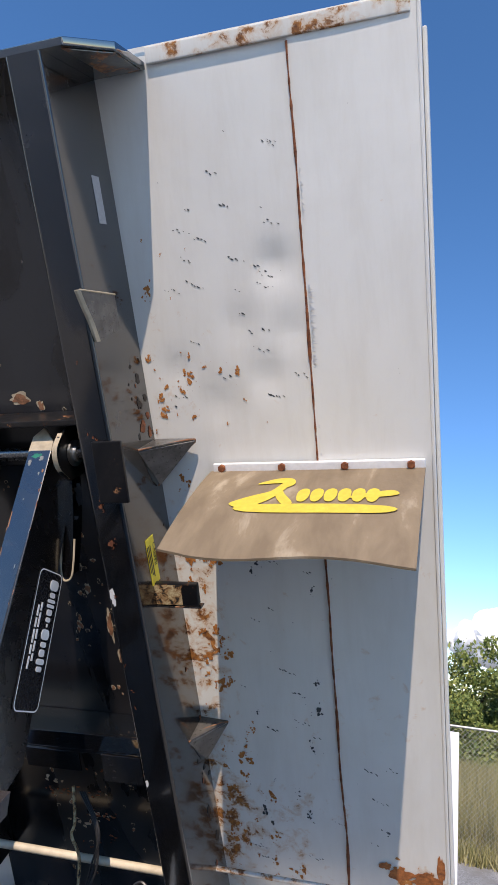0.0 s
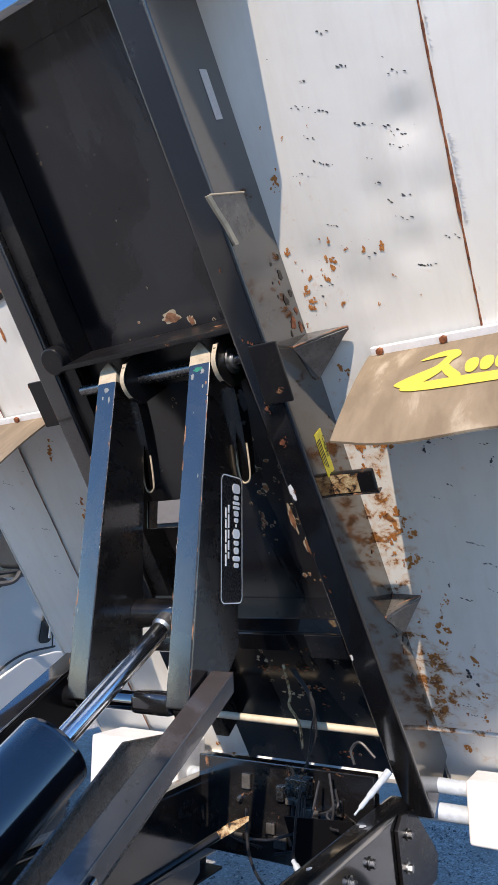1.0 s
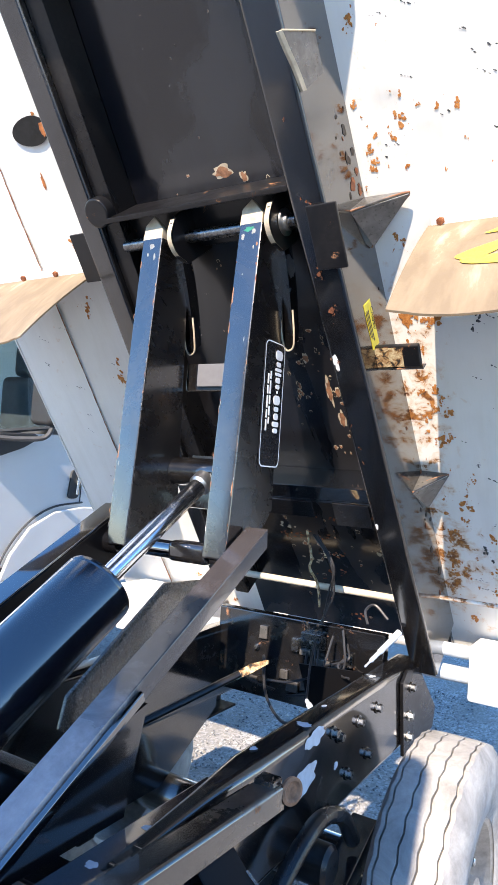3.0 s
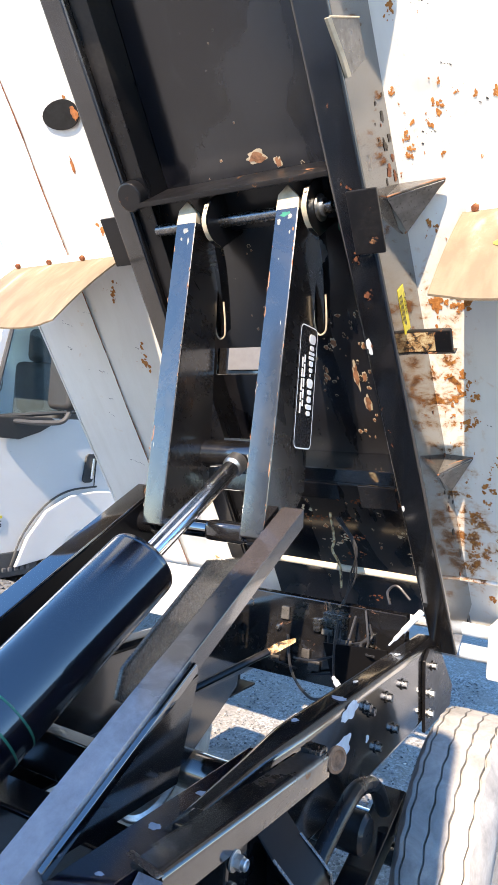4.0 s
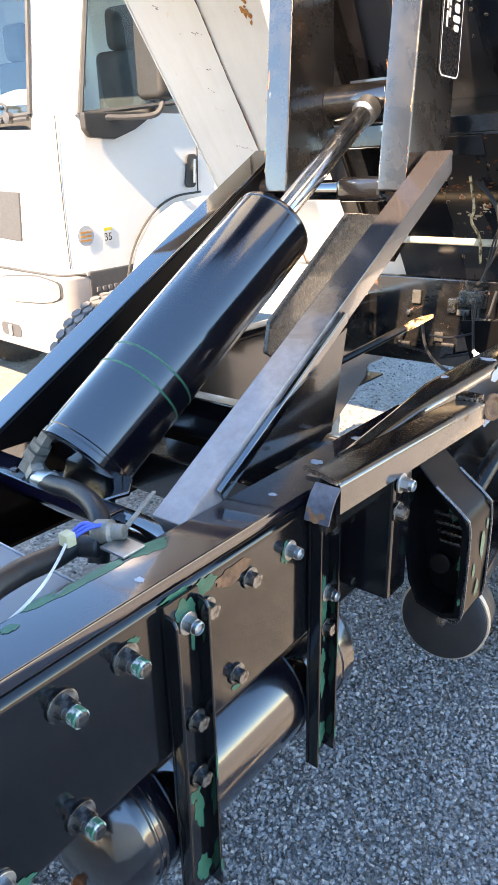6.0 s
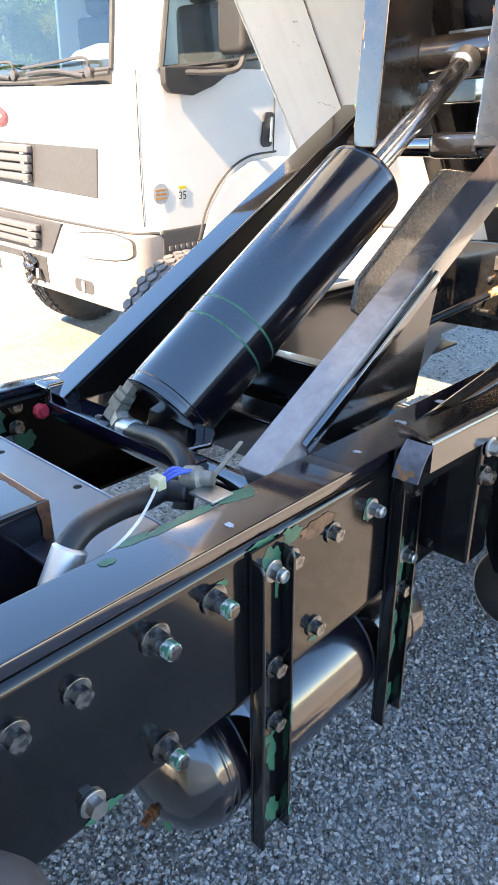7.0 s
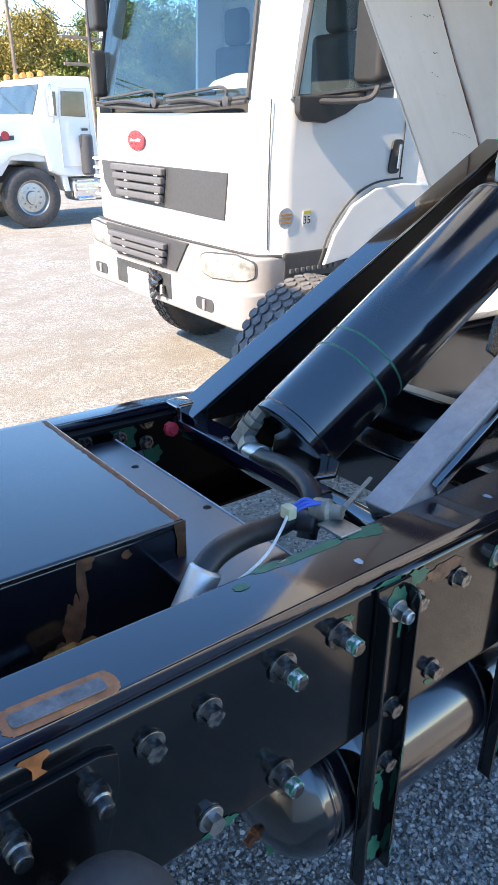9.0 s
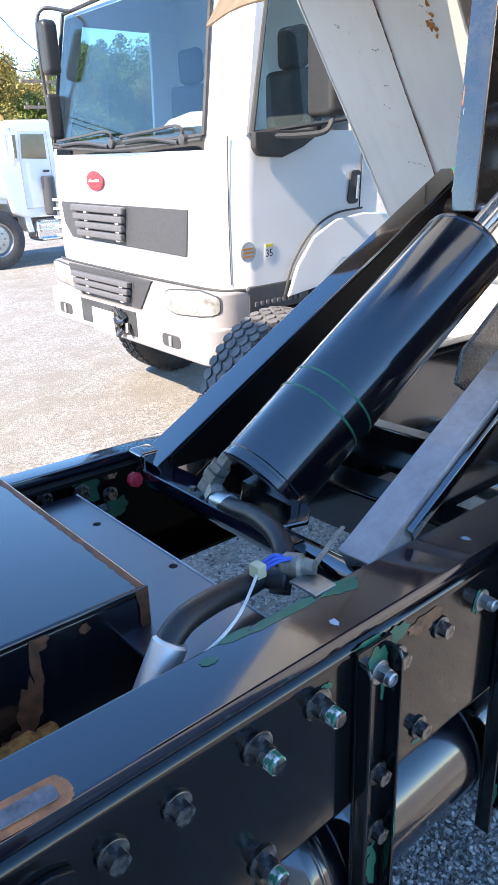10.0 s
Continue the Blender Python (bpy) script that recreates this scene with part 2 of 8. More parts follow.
BLACK = black_paint("black enamel")
BLACK_DUSTY = black_paint("dusty black paint", 0.14, 0.3, 0, 0.005, 0.7, 0.8, 1.6)
BLACK_CHIPPED = black_paint("chipped black paint", 0.15, 0.4, 0.5, 0.006, 0.7, 0.8, 1.6)
BLACK_RUSTY = black_paint("black paint with rust scabs", 0.25, 0.8, 1.6)
BLACK_RAIL = black_paint("black rail enamel", 0.11, 0.06, 0, 0.006, 0.45, 0.35, 1.55, 0.16)
BEAM_BLACK = black_paint("scuffed beam paint", 0.15, 0.6, 0.12, 0.005, 0.7, 0.8, 1.6, 0.12)
TANK_BLACK = black_paint("satin black tank paint", 0.22, 0.03, 0, 0.006, 0.6, 1.0, 1.6, 0.02, 1.6)
SUBFRAME_BLACK = black_paint("subframe enamel", 0.10, 0.06, 0, 0.005, 0.6, 1.0, 1.8, 0.02, 3.0)
SATIN_BLACK = black_paint("satin crossmember paint", 0.34, 0.05, 0, 0.006, 0.7, 1.0, 1.9, 0.02, 3.5)
BODY_BLACK = black_paint("dull black underbody paint", 0.26, 0.3, 0, 0.006, 0.3, 0.12, 1.5)
BODY_CHIPPED = black_paint("chipped underbody paint", 0.28, 0.25, 0.4, 0.007, 0.3, 0.15, 1.5)
def underbody_sheet():
    """Black underbody enamel with dried films of grey dust in long ragged patches."""
    a = Mat("filmed underbody enamel", 0.2, 0, 0.8)
    a.p.inputs["Coat Roughness"].default_value = 0.16
    a.p.inputs["Coat IOR"].default_value = 1.7
    wide = a.noise(1.5, 6, 0.55, 1.1, a.at((1.0, 0.45, 1)))
    film = a.ramp(wide, [(0.47, 0.0), (0.50, 0.8), (0.62, 1.0)])
    second = a.ramp(a.noise(4.5, 7, 0.62, 0.9, a.at((1.2, 0.5, 1))), [(0.52, 0.0), (0.55, 1.0)])
    grain = a.ramp(a.noise(120, 3, 0.7), [(0.3, 0.65), (0.7, 1.0)])
    f = a.maths("MULTIPLY", a.maths("ADD", a.maths("MULTIPLY", film, 0.72), a.maths("MULTIPLY", second, 0.28)), grain)
    fleck = a.ramp(a.noise(26, 3, 0.8, 0.2), [(0.735, 0.0), (0.745, 1.0)])
    col = a.mix(f, (0.004, 0.0045, 0.007), (0.013, 0.0125, 0.0145))
    col = a.mix(fleck, col, (0.16, 0.13, 0.11))
    a.set(colour=col, rough=a.maths("ADD", 0.17, a.maths("MULTIPLY", f, 0.3)), coat=a.maths("ADD", 0.30, a.maths("MULTIPLY", f, 0.42)))
    return a.bump(a.mix(0.15, wide, a.noise(60, 3)), 0.06, 0.01).m


UNDERBODY = underbody_sheet()
CASTING_BLACK = black_paint("black casting paint", 0.30, 0.03, 0, 0.004, 0.10, 0.03, 1.5, 0.08)
BARREL = black_paint("black cylinder paint", 0.18, 0.03, 0, 0.004, 0.7, 1.0, 1.7, 0.02, 2.0)
ARM_BLACK = black_paint("worn black arm paint", 0.22, 0.35, 0, 0.006, 0.75, 1.0, 1.6)
WHITE_PANEL = white_paint("weathered white paint", -0.5, 0.28, zones=((0.58, 0.16, 0.35, 1.0, 0.15), (0.60, 0.22, 1.58, 0.34, 0.10), (0.80, 0.35, -0.35, 0.5, 0.10), (1.38, 0.16, -0.45, 0.25, 0.20), (-0.60, 0.14, 0.6, 1.2, 0.12)))
WHITE_RUSTY = white_paint("rusty white paint", 1.3, 0.6)
CAB_WHITE = white_paint("clean white paint", 0.0, 0.08, 0.22, (0.80, 0.81, 0.82))
FAR_WHITE = white_paint("white truck paint", 0.0, 0.1, 0.3, (0.80, 0.80, 0.79))
RUST = Mat("rust", 0.85)
RUST = RUST.set(colour=RUST.ramp(RUST.noise(45, 6, 0.7), [(0.3, (0.05, 0.017, 0.009)), (0.5, (0.20, 0.060, 0.022)), (0.7, (0.38, 0.135, 0.05))])).bump(RUST.noise(150, 4), 0.5, 0.004).m
SCALE_RUST = Mat("bright rust scale", 0.85)
SCALE_RUST = SCALE_RUST.set(colour=SCALE_RUST.ramp(SCALE_RUST.noise(70, 6, 0.75), [(0.30, (0.13, 0.045, 0.013)), (0.45, (0.38, 0.13, 0.028)), (0.66, (0.58, 0.25, 0.07))])).bump(SCALE_RUST.noise(170, 4), 0.5, 0.004).m
ORANGE_RUST = plain("orange rust", (0.36, 0.12, 0.035), 0.85, 0, 0.6, 45, 0, 0.35)
BROWN_SCAB = plain("brown bare steel", (0.25, 0.115, 0.06), 0.7, 0.1, 0.55, 40, 0, 0.3)
HOLE_BLACK = plain("dark hole", (0.002, 0.002, 0.002), 0.9)
GREEN = plain("green primer", (0.006, 0.155, 0.092), 0.4, 0, 0.3, 25, 0.15)
CREAM_ROD = plain("dusty cream paint", (0.58, 0.50, 0.38), 0.5, 0, 0.25, 9)
TANK_RUST = plain("brown weld rust", (0.20, 0.066, 0.028), 0.7, 0, 0.6, 35, 0.1, 0.2)
PAD_RUST = plain("orange rust film", (0.50, 0.155, 0.05), 0.5, 0, 0.45, 30, 0.2, 0.15)
STAIN = plain("dark oily stain", (0.022, 0.015, 0.011), 0.55, 0, 0.4, 40)
PALE_PEEL = plain("pale peeled paint", (0.42, 0.47, 0.52), 0.5, 0, 0.2, 25)
CREAM = plain("peeled cream steel", (0.43, 0.36, 0.26), 0.6, 0, 0.25, 25)
CHROME = plain("chrome", (0.80, 0.81, 0.83), 0.18, 1.0, 0.05, 10, 0, 0.01)
STEEL = plain("zinc steel", (0.46, 0.47, 0.47), 0.38, 1.0, 0.2, 40)
SLEEVE = plain("bright aluminium sleeve", (0.80, 0.81, 0.82), 0.42, 0.85, 0.08, 40)
PAD_GREY = plain("worn bare pad", (0.17, 0.155, 0.16), 0.45, 0.2, 0.5, 45, 0.2)
TAB_BLUE = plain("blue-grey worn paint", (0.10, 0.12, 0.16), 0.4, 0.2, 0.4, 60, 0.3)
DARK_STEEL = plain("oiled dark steel", (0.15, 0.15, 0.152), 0.26, 0.95, 0.3, 40)
WORN_BOLT = Mat("worn bolt steel", 0.32, 0.9)
_w = WORN_BOLT.ramp(WORN_BOLT.noise(55, 3, 0.5), [(0.36, 0.05), (0.72, 0.9)])
WORN_BOLT = WORN_BOLT.set(colour=WORN_BOLT.mix(_w, (0.03, 0.03, 0.032), (0.42, 0.42, 0.41)), rough=WORN_BOLT.ramp(_w, [(0.0, 0.22), (1.0, 0.34)])).bump(WORN_BOLT.noise(120, 3), 0.10, 0.002).m
GREY_WORN = plain("worn grey-black steel", (0.085, 0.08, 0.075), 0.32, 0.3, 0.6, 22, 0.3, 0.15)
DULL_ZINC = plain("dull zinc fitting", (0.27, 0.26, 0.23), 0.45, 0.6, 0.3, 50)
MIRROR_BLACK = plain("black mirror plastic", (0.028, 0.029, 0.031), 0.45, 0, 0.12, 30, 0, 0.02)
HOSE = plain("black rubber hose", (0.022, 0.022, 0.024), 0.42, 0, 0.25, 60)
FLAP = Mat("dusty brown rubber", 0.7)
_f = FLAP.ramp(FLAP.noise(4, 6, 0.6, 0.3, FLAP.at((3.0, 0.5, 1))), [(0.38, (0.165, 0.12, 0.075)), (0.58, (0.22, 0.165, 0.105)), (0.74, (0.40, 0.33, 0.24))])
FLAP = FLAP.set(colour=_f).bump(FLAP.noise(90, 3), 0.15, 0.004).m
YELLOW = plain("yellow lettering", (0.60, 0.45, 0.05), 0.6, 0, 0.12, 40)
LABEL_YELLOW = plain("yellow label", (0.72, 0.62, 0.06), 0.4, 0, 0.1, 40)
LABEL_WHITE = plain("white print", (0.75, 0.75, 0.75), 0.4, 0, 0.08, 40)
LABEL_BLACK = plain("black label", (0.014, 0.014, 0.016), 0.25, 0, 0.2, 40)
GREY_TAPE = plain("grey reflective tape", (0.40, 0.40, 0.40), 0.45, 0, 0.15, 60)
AMBER = plain("dirty amber lens", (0.55, 0.24, 0.06), 0.35, 0, 0.4, 20)
# dust on the lower half; upper half painted dark for shade and reflection
STRUT_GREY = Mat("dusty lilac-grey paint shaded dark above", 0.3, 0.0, 0.6)
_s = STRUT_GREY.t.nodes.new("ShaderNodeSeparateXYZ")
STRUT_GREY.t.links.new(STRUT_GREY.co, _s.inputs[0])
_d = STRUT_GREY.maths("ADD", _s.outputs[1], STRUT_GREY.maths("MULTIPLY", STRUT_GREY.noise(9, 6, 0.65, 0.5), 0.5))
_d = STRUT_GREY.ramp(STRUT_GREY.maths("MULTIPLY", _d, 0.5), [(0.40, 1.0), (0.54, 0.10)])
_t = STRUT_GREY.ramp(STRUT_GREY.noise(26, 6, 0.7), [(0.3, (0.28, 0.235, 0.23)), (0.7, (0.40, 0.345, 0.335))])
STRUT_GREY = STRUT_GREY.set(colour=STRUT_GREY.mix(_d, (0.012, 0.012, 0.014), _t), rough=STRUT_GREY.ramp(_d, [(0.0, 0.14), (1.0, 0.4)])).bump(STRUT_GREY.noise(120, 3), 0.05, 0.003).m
CHEEK_GREY = plain("dusty grey plate paint", (0.04, 0.037, 0.032), 0.25, 0.0, 0.7, 60, 0.5, 0.35)
CAP_GREEN = plain("dark green cap paint", (0.018, 0.05, 0.036), 0.35, 0, 0.3, 30, 0.2)
GREY_PLASTIC = plain("dark grey plastic", (0.06, 0.063, 0.07), 0.5, 0, 0.12, 30, 0, 0.02)
MID_PLASTIC = plain("grey plastic", (0.12, 0.123, 0.135), 0.5, 0, 0.12, 30, 0, 0.02)
BUMPER = plain("pale bumper paint", (0.32, 0.315, 0.325), 0.4, 0, 0.06, 12, 0.1)
RED = plain("red badge", (0.42, 0.015, 0.03), 0.3, 0, 0.1, 20, 0.4)
LENS = plain("headlamp lens", (0.50, 0.50, 0.48), 0.12, 0.5, 0.45, 14, 0.6)
BLUE_WIRE = plain("blue wire", (0.02, 0.12, 0.55), 0.4)
WHITE_WIRE = plain("white wire", (0.7, 0.7, 0.68), 0.45)
BEIGE_PLUG = plain("beige plug", (0.62, 0.58, 0.38), 0.5)
RED_CAP = plain("red cap", (0.5, 0.02, 0.04), 0.4)
POLE_WOOD = plain("grey pole wood", (0.22, 0.17, 0.13), 0.85, 0, 0.3, 6, 0, 0.4)
BARK = plain("bark", (0.10, 0.075, 0.05), 0.9, 0, 0.4, 5, 0, 0.5)
SEAT = plain("dark cab trim", (0.05, 0.055, 0.06), 0.7)
WIRE_GREY = plain("galvanised wire", (0.38, 0.38, 0.37), 0.5, 0.6, 0.1, 20)


def tyre_rubber():
    a = Mat("dusty tyre rubber", 0.75)
    dust = a.ramp(a.noise(7, 6, 0.7, 0.4), [(0.3, 0.25), (0.7, 1.0)])
    col = a.mix(dust, (0.08, 0.08, 0.08), (0.46, 0.44, 0.41))
    return a.set(colour=col).bump(a.noise(70, 5, 0.75), 0.35, 0.006).m


TYRE = tyre_rubber()
TYRE_BLACK = plain("black tyre rubber", (0.05, 0.05, 0.052), 0.65, 0, 0.35, 20, 0, 0.3)


def glass(name, tint, rough=0.01):
    """A thin pane: clear through the tint, gloss by Fresnel."""
    m = bpy.data.materials.new(name)
    m.use_nodes = True
    t = m.node_tree
    t.nodes.remove(t.nodes["Principled BSDF"])
    clear, shine, mixer, facing, power, gloss = (t.nodes.new(k) for k in ("ShaderNodeBsdfTransparent", "ShaderNodeBsdfGlossy", "ShaderNodeMixShader", "ShaderNodeLayerWeight", "ShaderNodeMath", "ShaderNodeMath"))
    clear.inputs["Color"].default_value = (*tint, 1)
    shine.inputs["Roughness"].default_value = rough
    power.operation, gloss.operation = "POWER", "MULTIPLY_ADD"
    power.inputs[1].default_value = 3.5
    gloss.inputs[1].default_value, gloss.inputs[2].default_value = 0.60, 0.05
    t.links.new(facing.outputs["Facing"], power.inputs[0])
    t.links.new(power.outputs[0], gloss.inputs[0])
    t.links.new(gloss.outputs[0], mixer.inputs[0])
    t.links.new(clear.outputs[0], mixer.inputs[1])
    t.links.new(shine.outputs[0], mixer.inputs[2])
    t.links.new(mixer.outputs[0], t.nodes["Material Output"].inputs[0])
    return m


GLASS = glass("cab glass", (0.74, 0.84, 0.86))


def ground_material():
    a = Mat("gravel yard", 0.92)
    vec = a.t.nodes.new("ShaderNodeVectorMath")
    wob = a.t.nodes.new("ShaderNodeTexNoise")
    wob.inputs["Scale"].default_value = 90
    a.t.links.new(a.co, wob.inputs["Vector"])
    vec.operation = "MULTIPLY_ADD"
    a.t.links.new(wob.outputs["Color"], vec.inputs[0])
    vec.inputs[1].default_value = (0.012, 0.012, 0.012)
    a.t.links.new(a.co, vec.inputs[2])
    stones = a.cells(75, vec.outputs[0], out="Color")
    grey = a.ramp(stones, [(0.1, (0.13, 0.127, 0.12)), (0.45, (0.29, 0.284, 0.268)), (0.9, (0.56, 0.55, 0.52))])
    big = a.ramp(a.noise(0.35, 5, 0.6, 0.5), [(0.42, 0.0), (0.60, 1.0)])
    mud = a.mix(a.noise(8, 6), (0.20, 0.185, 0.16), (0.38, 0.355, 0.315))
    tracks = a.ramp(a.noise(0.55, 4, 0.6, 0.4, a.at((1.6, 0.4, 1), (0, 0, 0.5))), [(0.5, 0.0), (0.62, 0.8)])
    col = a.mix(a.maths("MULTIPLY", big, 0.4), grey, mud)
    col = a.mix(tracks, col, mud)
    damp = a.ramp(a.noise(2.6, 8, 0.78, 0.3, a.at((1.0, 0.55, 1), (0, 0, 0.5))), [(0.40, 0.75), (0.54, 0.0)])
    col = a.mix(damp, col, (0.25, 0.23, 0.195))
    edge = a.cells(75, vec.outputs[0], feature="DISTANCE_TO_EDGE")
    return a.set(colour=col).bump(a.mix(0.4, edge, a.noise(140, 4)), 0.7, 0.015).m


GROUND = ground_material()


def stone_material():
    m = bpy.data.materials.new("crushed stone")
    m.use_nodes = True
    t = m.node_tree
    p = t.nodes["Principled BSDF"]
    p.inputs["Roughness"].default_value = 0.6
    geo = t.nodes.new("ShaderNodeNewGeometry")
    r = t.nodes.new("ShaderNodeValToRGB")
    e = r.color_ramp.elements
    e[0].color, e[1].color = (0.065, 0.066, 0.066, 1), (0.62, 0.62, 0.60, 1)
    e.new(0.35).color = (0.26, 0.26, 0.26, 1)
    e.new(0.85).color = (0.47, 0.468, 0.455, 1)
    t.links.new(geo.outputs["Random Per Island"], r.inputs[0])
    n = t.nodes.new("ShaderNodeTexNoise")
    n.inputs["Scale"].default_value = 160
    mx = t.nodes.new("ShaderNodeMix")
    mx.data_type, mx.blend_type = "RGBA", "MULTIPLY"
    mx.inputs[0].default_value = 0.35
    t.links.new(r.outputs[0], mx.inputs[6])
    t.links.new(n.outputs["Fac"], mx.inputs[7])
    t.links.new(mx.outputs[2], p.inputs["Base Color"])
    return m


STONE = stone_material()


def leaf_material(name, a, b, c):
    m = bpy.data.materials.new(name)
    m.use_nodes = True
    t = m.node_tree
    p = t.nodes["Principled BSDF"]
    p.inputs["Roughness"].default_value = 0.6
    p.inputs["Subsurface Weight"].default_value = 0.0
    geo = t.nodes.new("ShaderNodeNewGeometry")
    r = t.nodes.new("ShaderNodeValToRGB")
    e = r.color_ramp.elements
    e[0].color, e[1].color = (*a, 1), (*c, 1)
    e.new(0.5).color = (*b, 1)
    t.links.new(geo.outputs["Random Per Island"], r.inputs[0])
    t.links.new(r.outputs[0], p.inputs["Base Color"])
    return m


LEAF = leaf_material("green leaves", (0.07, 0.11, 0.025), (0.15, 0.19, 0.04), (0.26, 0.27, 0.07))
LEAF_AUTUMN = leaf_material("yellowing leaves", (0.15, 0.13, 0.035), (0.30, 0.24, 0.06), (0.44, 0.34, 0.10))
GRASS = leaf_material("dry grass", (0.10, 0.11, 0.03), (0.22, 0.19, 0.07), (0.30, 0.27, 0.13))

# ---- ground ----
def make_ground():
    bm = bmesh.new()
    rng = random.Random(3)
    xs = [-400, -120, -60, -30] + [-20 + 0.8 * i for i in range(45)] + [24, 40, 80, 200, 400]
    ys = [-400, -100, -40, -16] + [-10 + 0.8 * i for i in range(40)] + [30, 45, 80, 150, 400]
    rows = []
    for y in ys:
        rows.append([(x, y, -0.006 + 0.02 * (noise.noise((x * 0.35, y * 0.35, 0)) if abs(x) < 30 and abs(y) < 40 else 0)) for x in xs])
    grid(bm, rows)
    return single("ground", bm, GROUND, "pale grey crushed gravel yard with muddy tracks", "ground", Matrix.Identity(4), kind="structure")


make_ground()


def make_gravel():
    """Small worn stones lying thickly on the yard, each a dented ball of twenty faces."""
    rng = np.random.default_rng(11)
    ball = bmesh.new()
    bmesh.ops.create_icosphere(ball, subdivisions=1, radius=1.0)
    base = np.array([v.co[:] for v in ball.verts])
    tri = np.array([[v.index for v in f.verts] for f in ball.faces])
    ball.free()
    shapes = []
    for _ in range(60):
        dents = base * rng.uniform(0.58, 1.2, (12, 1)) * rng.uniform((0.75, 0.6, 0.5), (1.3, 1.0, 0.8))
        shapes.append(dents)
    shapes = np.array(shapes)

    def bed(count, xs, ys, least, most, rise):
        k = rng.integers(0, 60, count)
        tip, turn = rng.normal(0, 0.45, count), rng.uniform(0, 6.283, count)
        r = least + (most - least) * rng.random(count) ** 1.7
        v = shapes[k] * r[:, None, None]
        x, y, z = v[..., 0], v[..., 1], v[..., 2]
        c, s = np.cos(tip)[:, None], np.sin(tip)[:, None]
        y, z = c * y - s * z, s * y + c * z
        c, s = np.cos(turn)[:, None], np.sin(turn)[:, None]
        x, y = c * x - s * y, s * x + c * y
        x = x + rng.uniform(*xs, count)[:, None]
        y = y + rng.uniform(*ys, count)[:, None]
        z = z + (rng.random(count) * rise)[:, None]
        return np.stack((x, y, z), -1).reshape(-1, 3)

    verts = np.concatenate((bed(80000, (-0.35, 1.5), (-0.35, 2.4), 0.004, 0.0105, 0.010), bed(14000, (-3.0, 0.2), (0.6, 5.5), 0.006, 0.013, 0.008)))
    n = len(verts) // 12
    faces = (tri[None] + 12 * np.arange(n)[:, None, None]).reshape(-1, 3)
    me = bpy.data.meshes.new("gravel")
    me.from_pydata(verts.tolist(), [], faces.tolist())
    me.materials.append(STONE)
    return tagged(new("gravel", me), "loose grey crushed stones covering the yard", "gravel", kind="stuff")


make_gravel()

# paint chips
def chips(name, material, parent, spots, u, v, n, label="", seed=1):
    """Ragged patches lying on a surface."""
    rng = random.Random(seed)
    for (p, size, stretch) in spots:
        bm = bmesh.new()
        amp = [(k, 0.21 / k ** 0.75 * rng.uniform(0.4, 1.0), rng.random() * 6.28) for k in range(2, 12)]
        ring = []
        for i in range(64):
            a = 2 * math.pi * i / 64
            r = size * max(0.25, 0.82 + sum(h * math.sin(k * a + f) for k, h, f in amp))
            ring.append(bm.verts.new(Vector(p) + Vector(u) * r * math.cos(a) + Vector(v) * r * math.sin(a) * stretch + Vector(n) * 0.0006))
        mid = bm.verts.new(Vector(p) + Vector(n) * 0.0007)
        for i in range(64):
            bm.faces.new((ring[i], ring[(i + 1) % 64], mid))
        part(name, bm, material, parent, label)


UX, UY, UZ = P(1, 0, 0), P(0, 1, 0), P(0, 0, 1)


# ---- truck chassis ----
chassis = thing("truck_chassis", "black truck frame rails with bolts, green primer showing", "truck chassis")


def rail(side, y0, y1, outer, z0, z1, w=0.1):
    """A channel rail: rounded outer corners, flanges towards the middle."""
    bm = bmesh.new()
    r, t = 0.022, 0.010
    prof = []
    for k in range(5):
        a = radians(90 * k / 4)
        prof.append((outer - r + r * math.sin(a), z1 - r + r * math.cos(a)))
    for k in range(5):
        a = radians(90 * k / 4)
        prof.append((outer - r + r * math.cos(a), z0 + r - r * math.sin(a)))
    prof = [(outer - w, z1)] + prof + [(outer - w, z0), (outer - w, z0 + t), (outer - t, z0 + t), (outer - t, z1 - t), (outer - w, z1 - t)]
    prism(bm, [P(side * x, 0, z) for x, z in prof], (0, y0, 0), (0, y1, 0))
    return bm


near_rail = part("frame_rail", rail(1, -1.9, 1.15, 0.46, 0.80, 1.128), BLACK_RAIL, chassis)
far_rail = part("frame_rail", rail(-1, -1.9, 2.5, 0.515, 0.80, 1.128), CASTING_BLACK, chassis)


def top_strip(side, y0, y1, xa, xb):
    bm = bmesh.new()
    box(bm, min(side * xa, side * xb), max(side * xa, side * xb), y0, y1, 1.128, 1.152)
    return bevel(bm, 0.005)


part("subframe_bar", top_strip(1, -1.9, 1.1, 0.345, 0.455), SUBFRAME_BLACK, chassis)
part("subframe_bar", top_strip(-1, -1.9, 2.4, 0.45, 0.51), SUBFRAME_BLACK, chassis)


def rear_rail(side):
    """A deep box rail whose front end ramps down onto the frame rail."""
    bm = bmesh.new()
    rings = []
    for y, xa, xb, z0, z1 in ((0.62, 0.41, 0.448, 1.12, 1.154), (0.95, 0.405, 0.47, 1.0, 1.195), (1.12, 0.40, 0.502, 0.885, 1.222), (2.46, 0.40, 0.502, 0.885, 1.228)):
        w, h = xb - xa, z1 - z0
        rings.append([bm.verts.new((side * ((xa + xb) / 2 + u), y, (z0 + z1) / 2 + v)) for u, v in rounded(w, h, min(0.03, w * 0.3, h * 0.3))])
    n = len(rings[0])
    for a, b in zip(rings, rings[1:]):
        for i in range(n):
            bm.faces.new((a[i], a[(i + 1) % n], b[(i + 1) % n], b[i]))
    bm.faces.new(rings[0][::-1])
    bm.faces.new(rings[-1])
    return bm


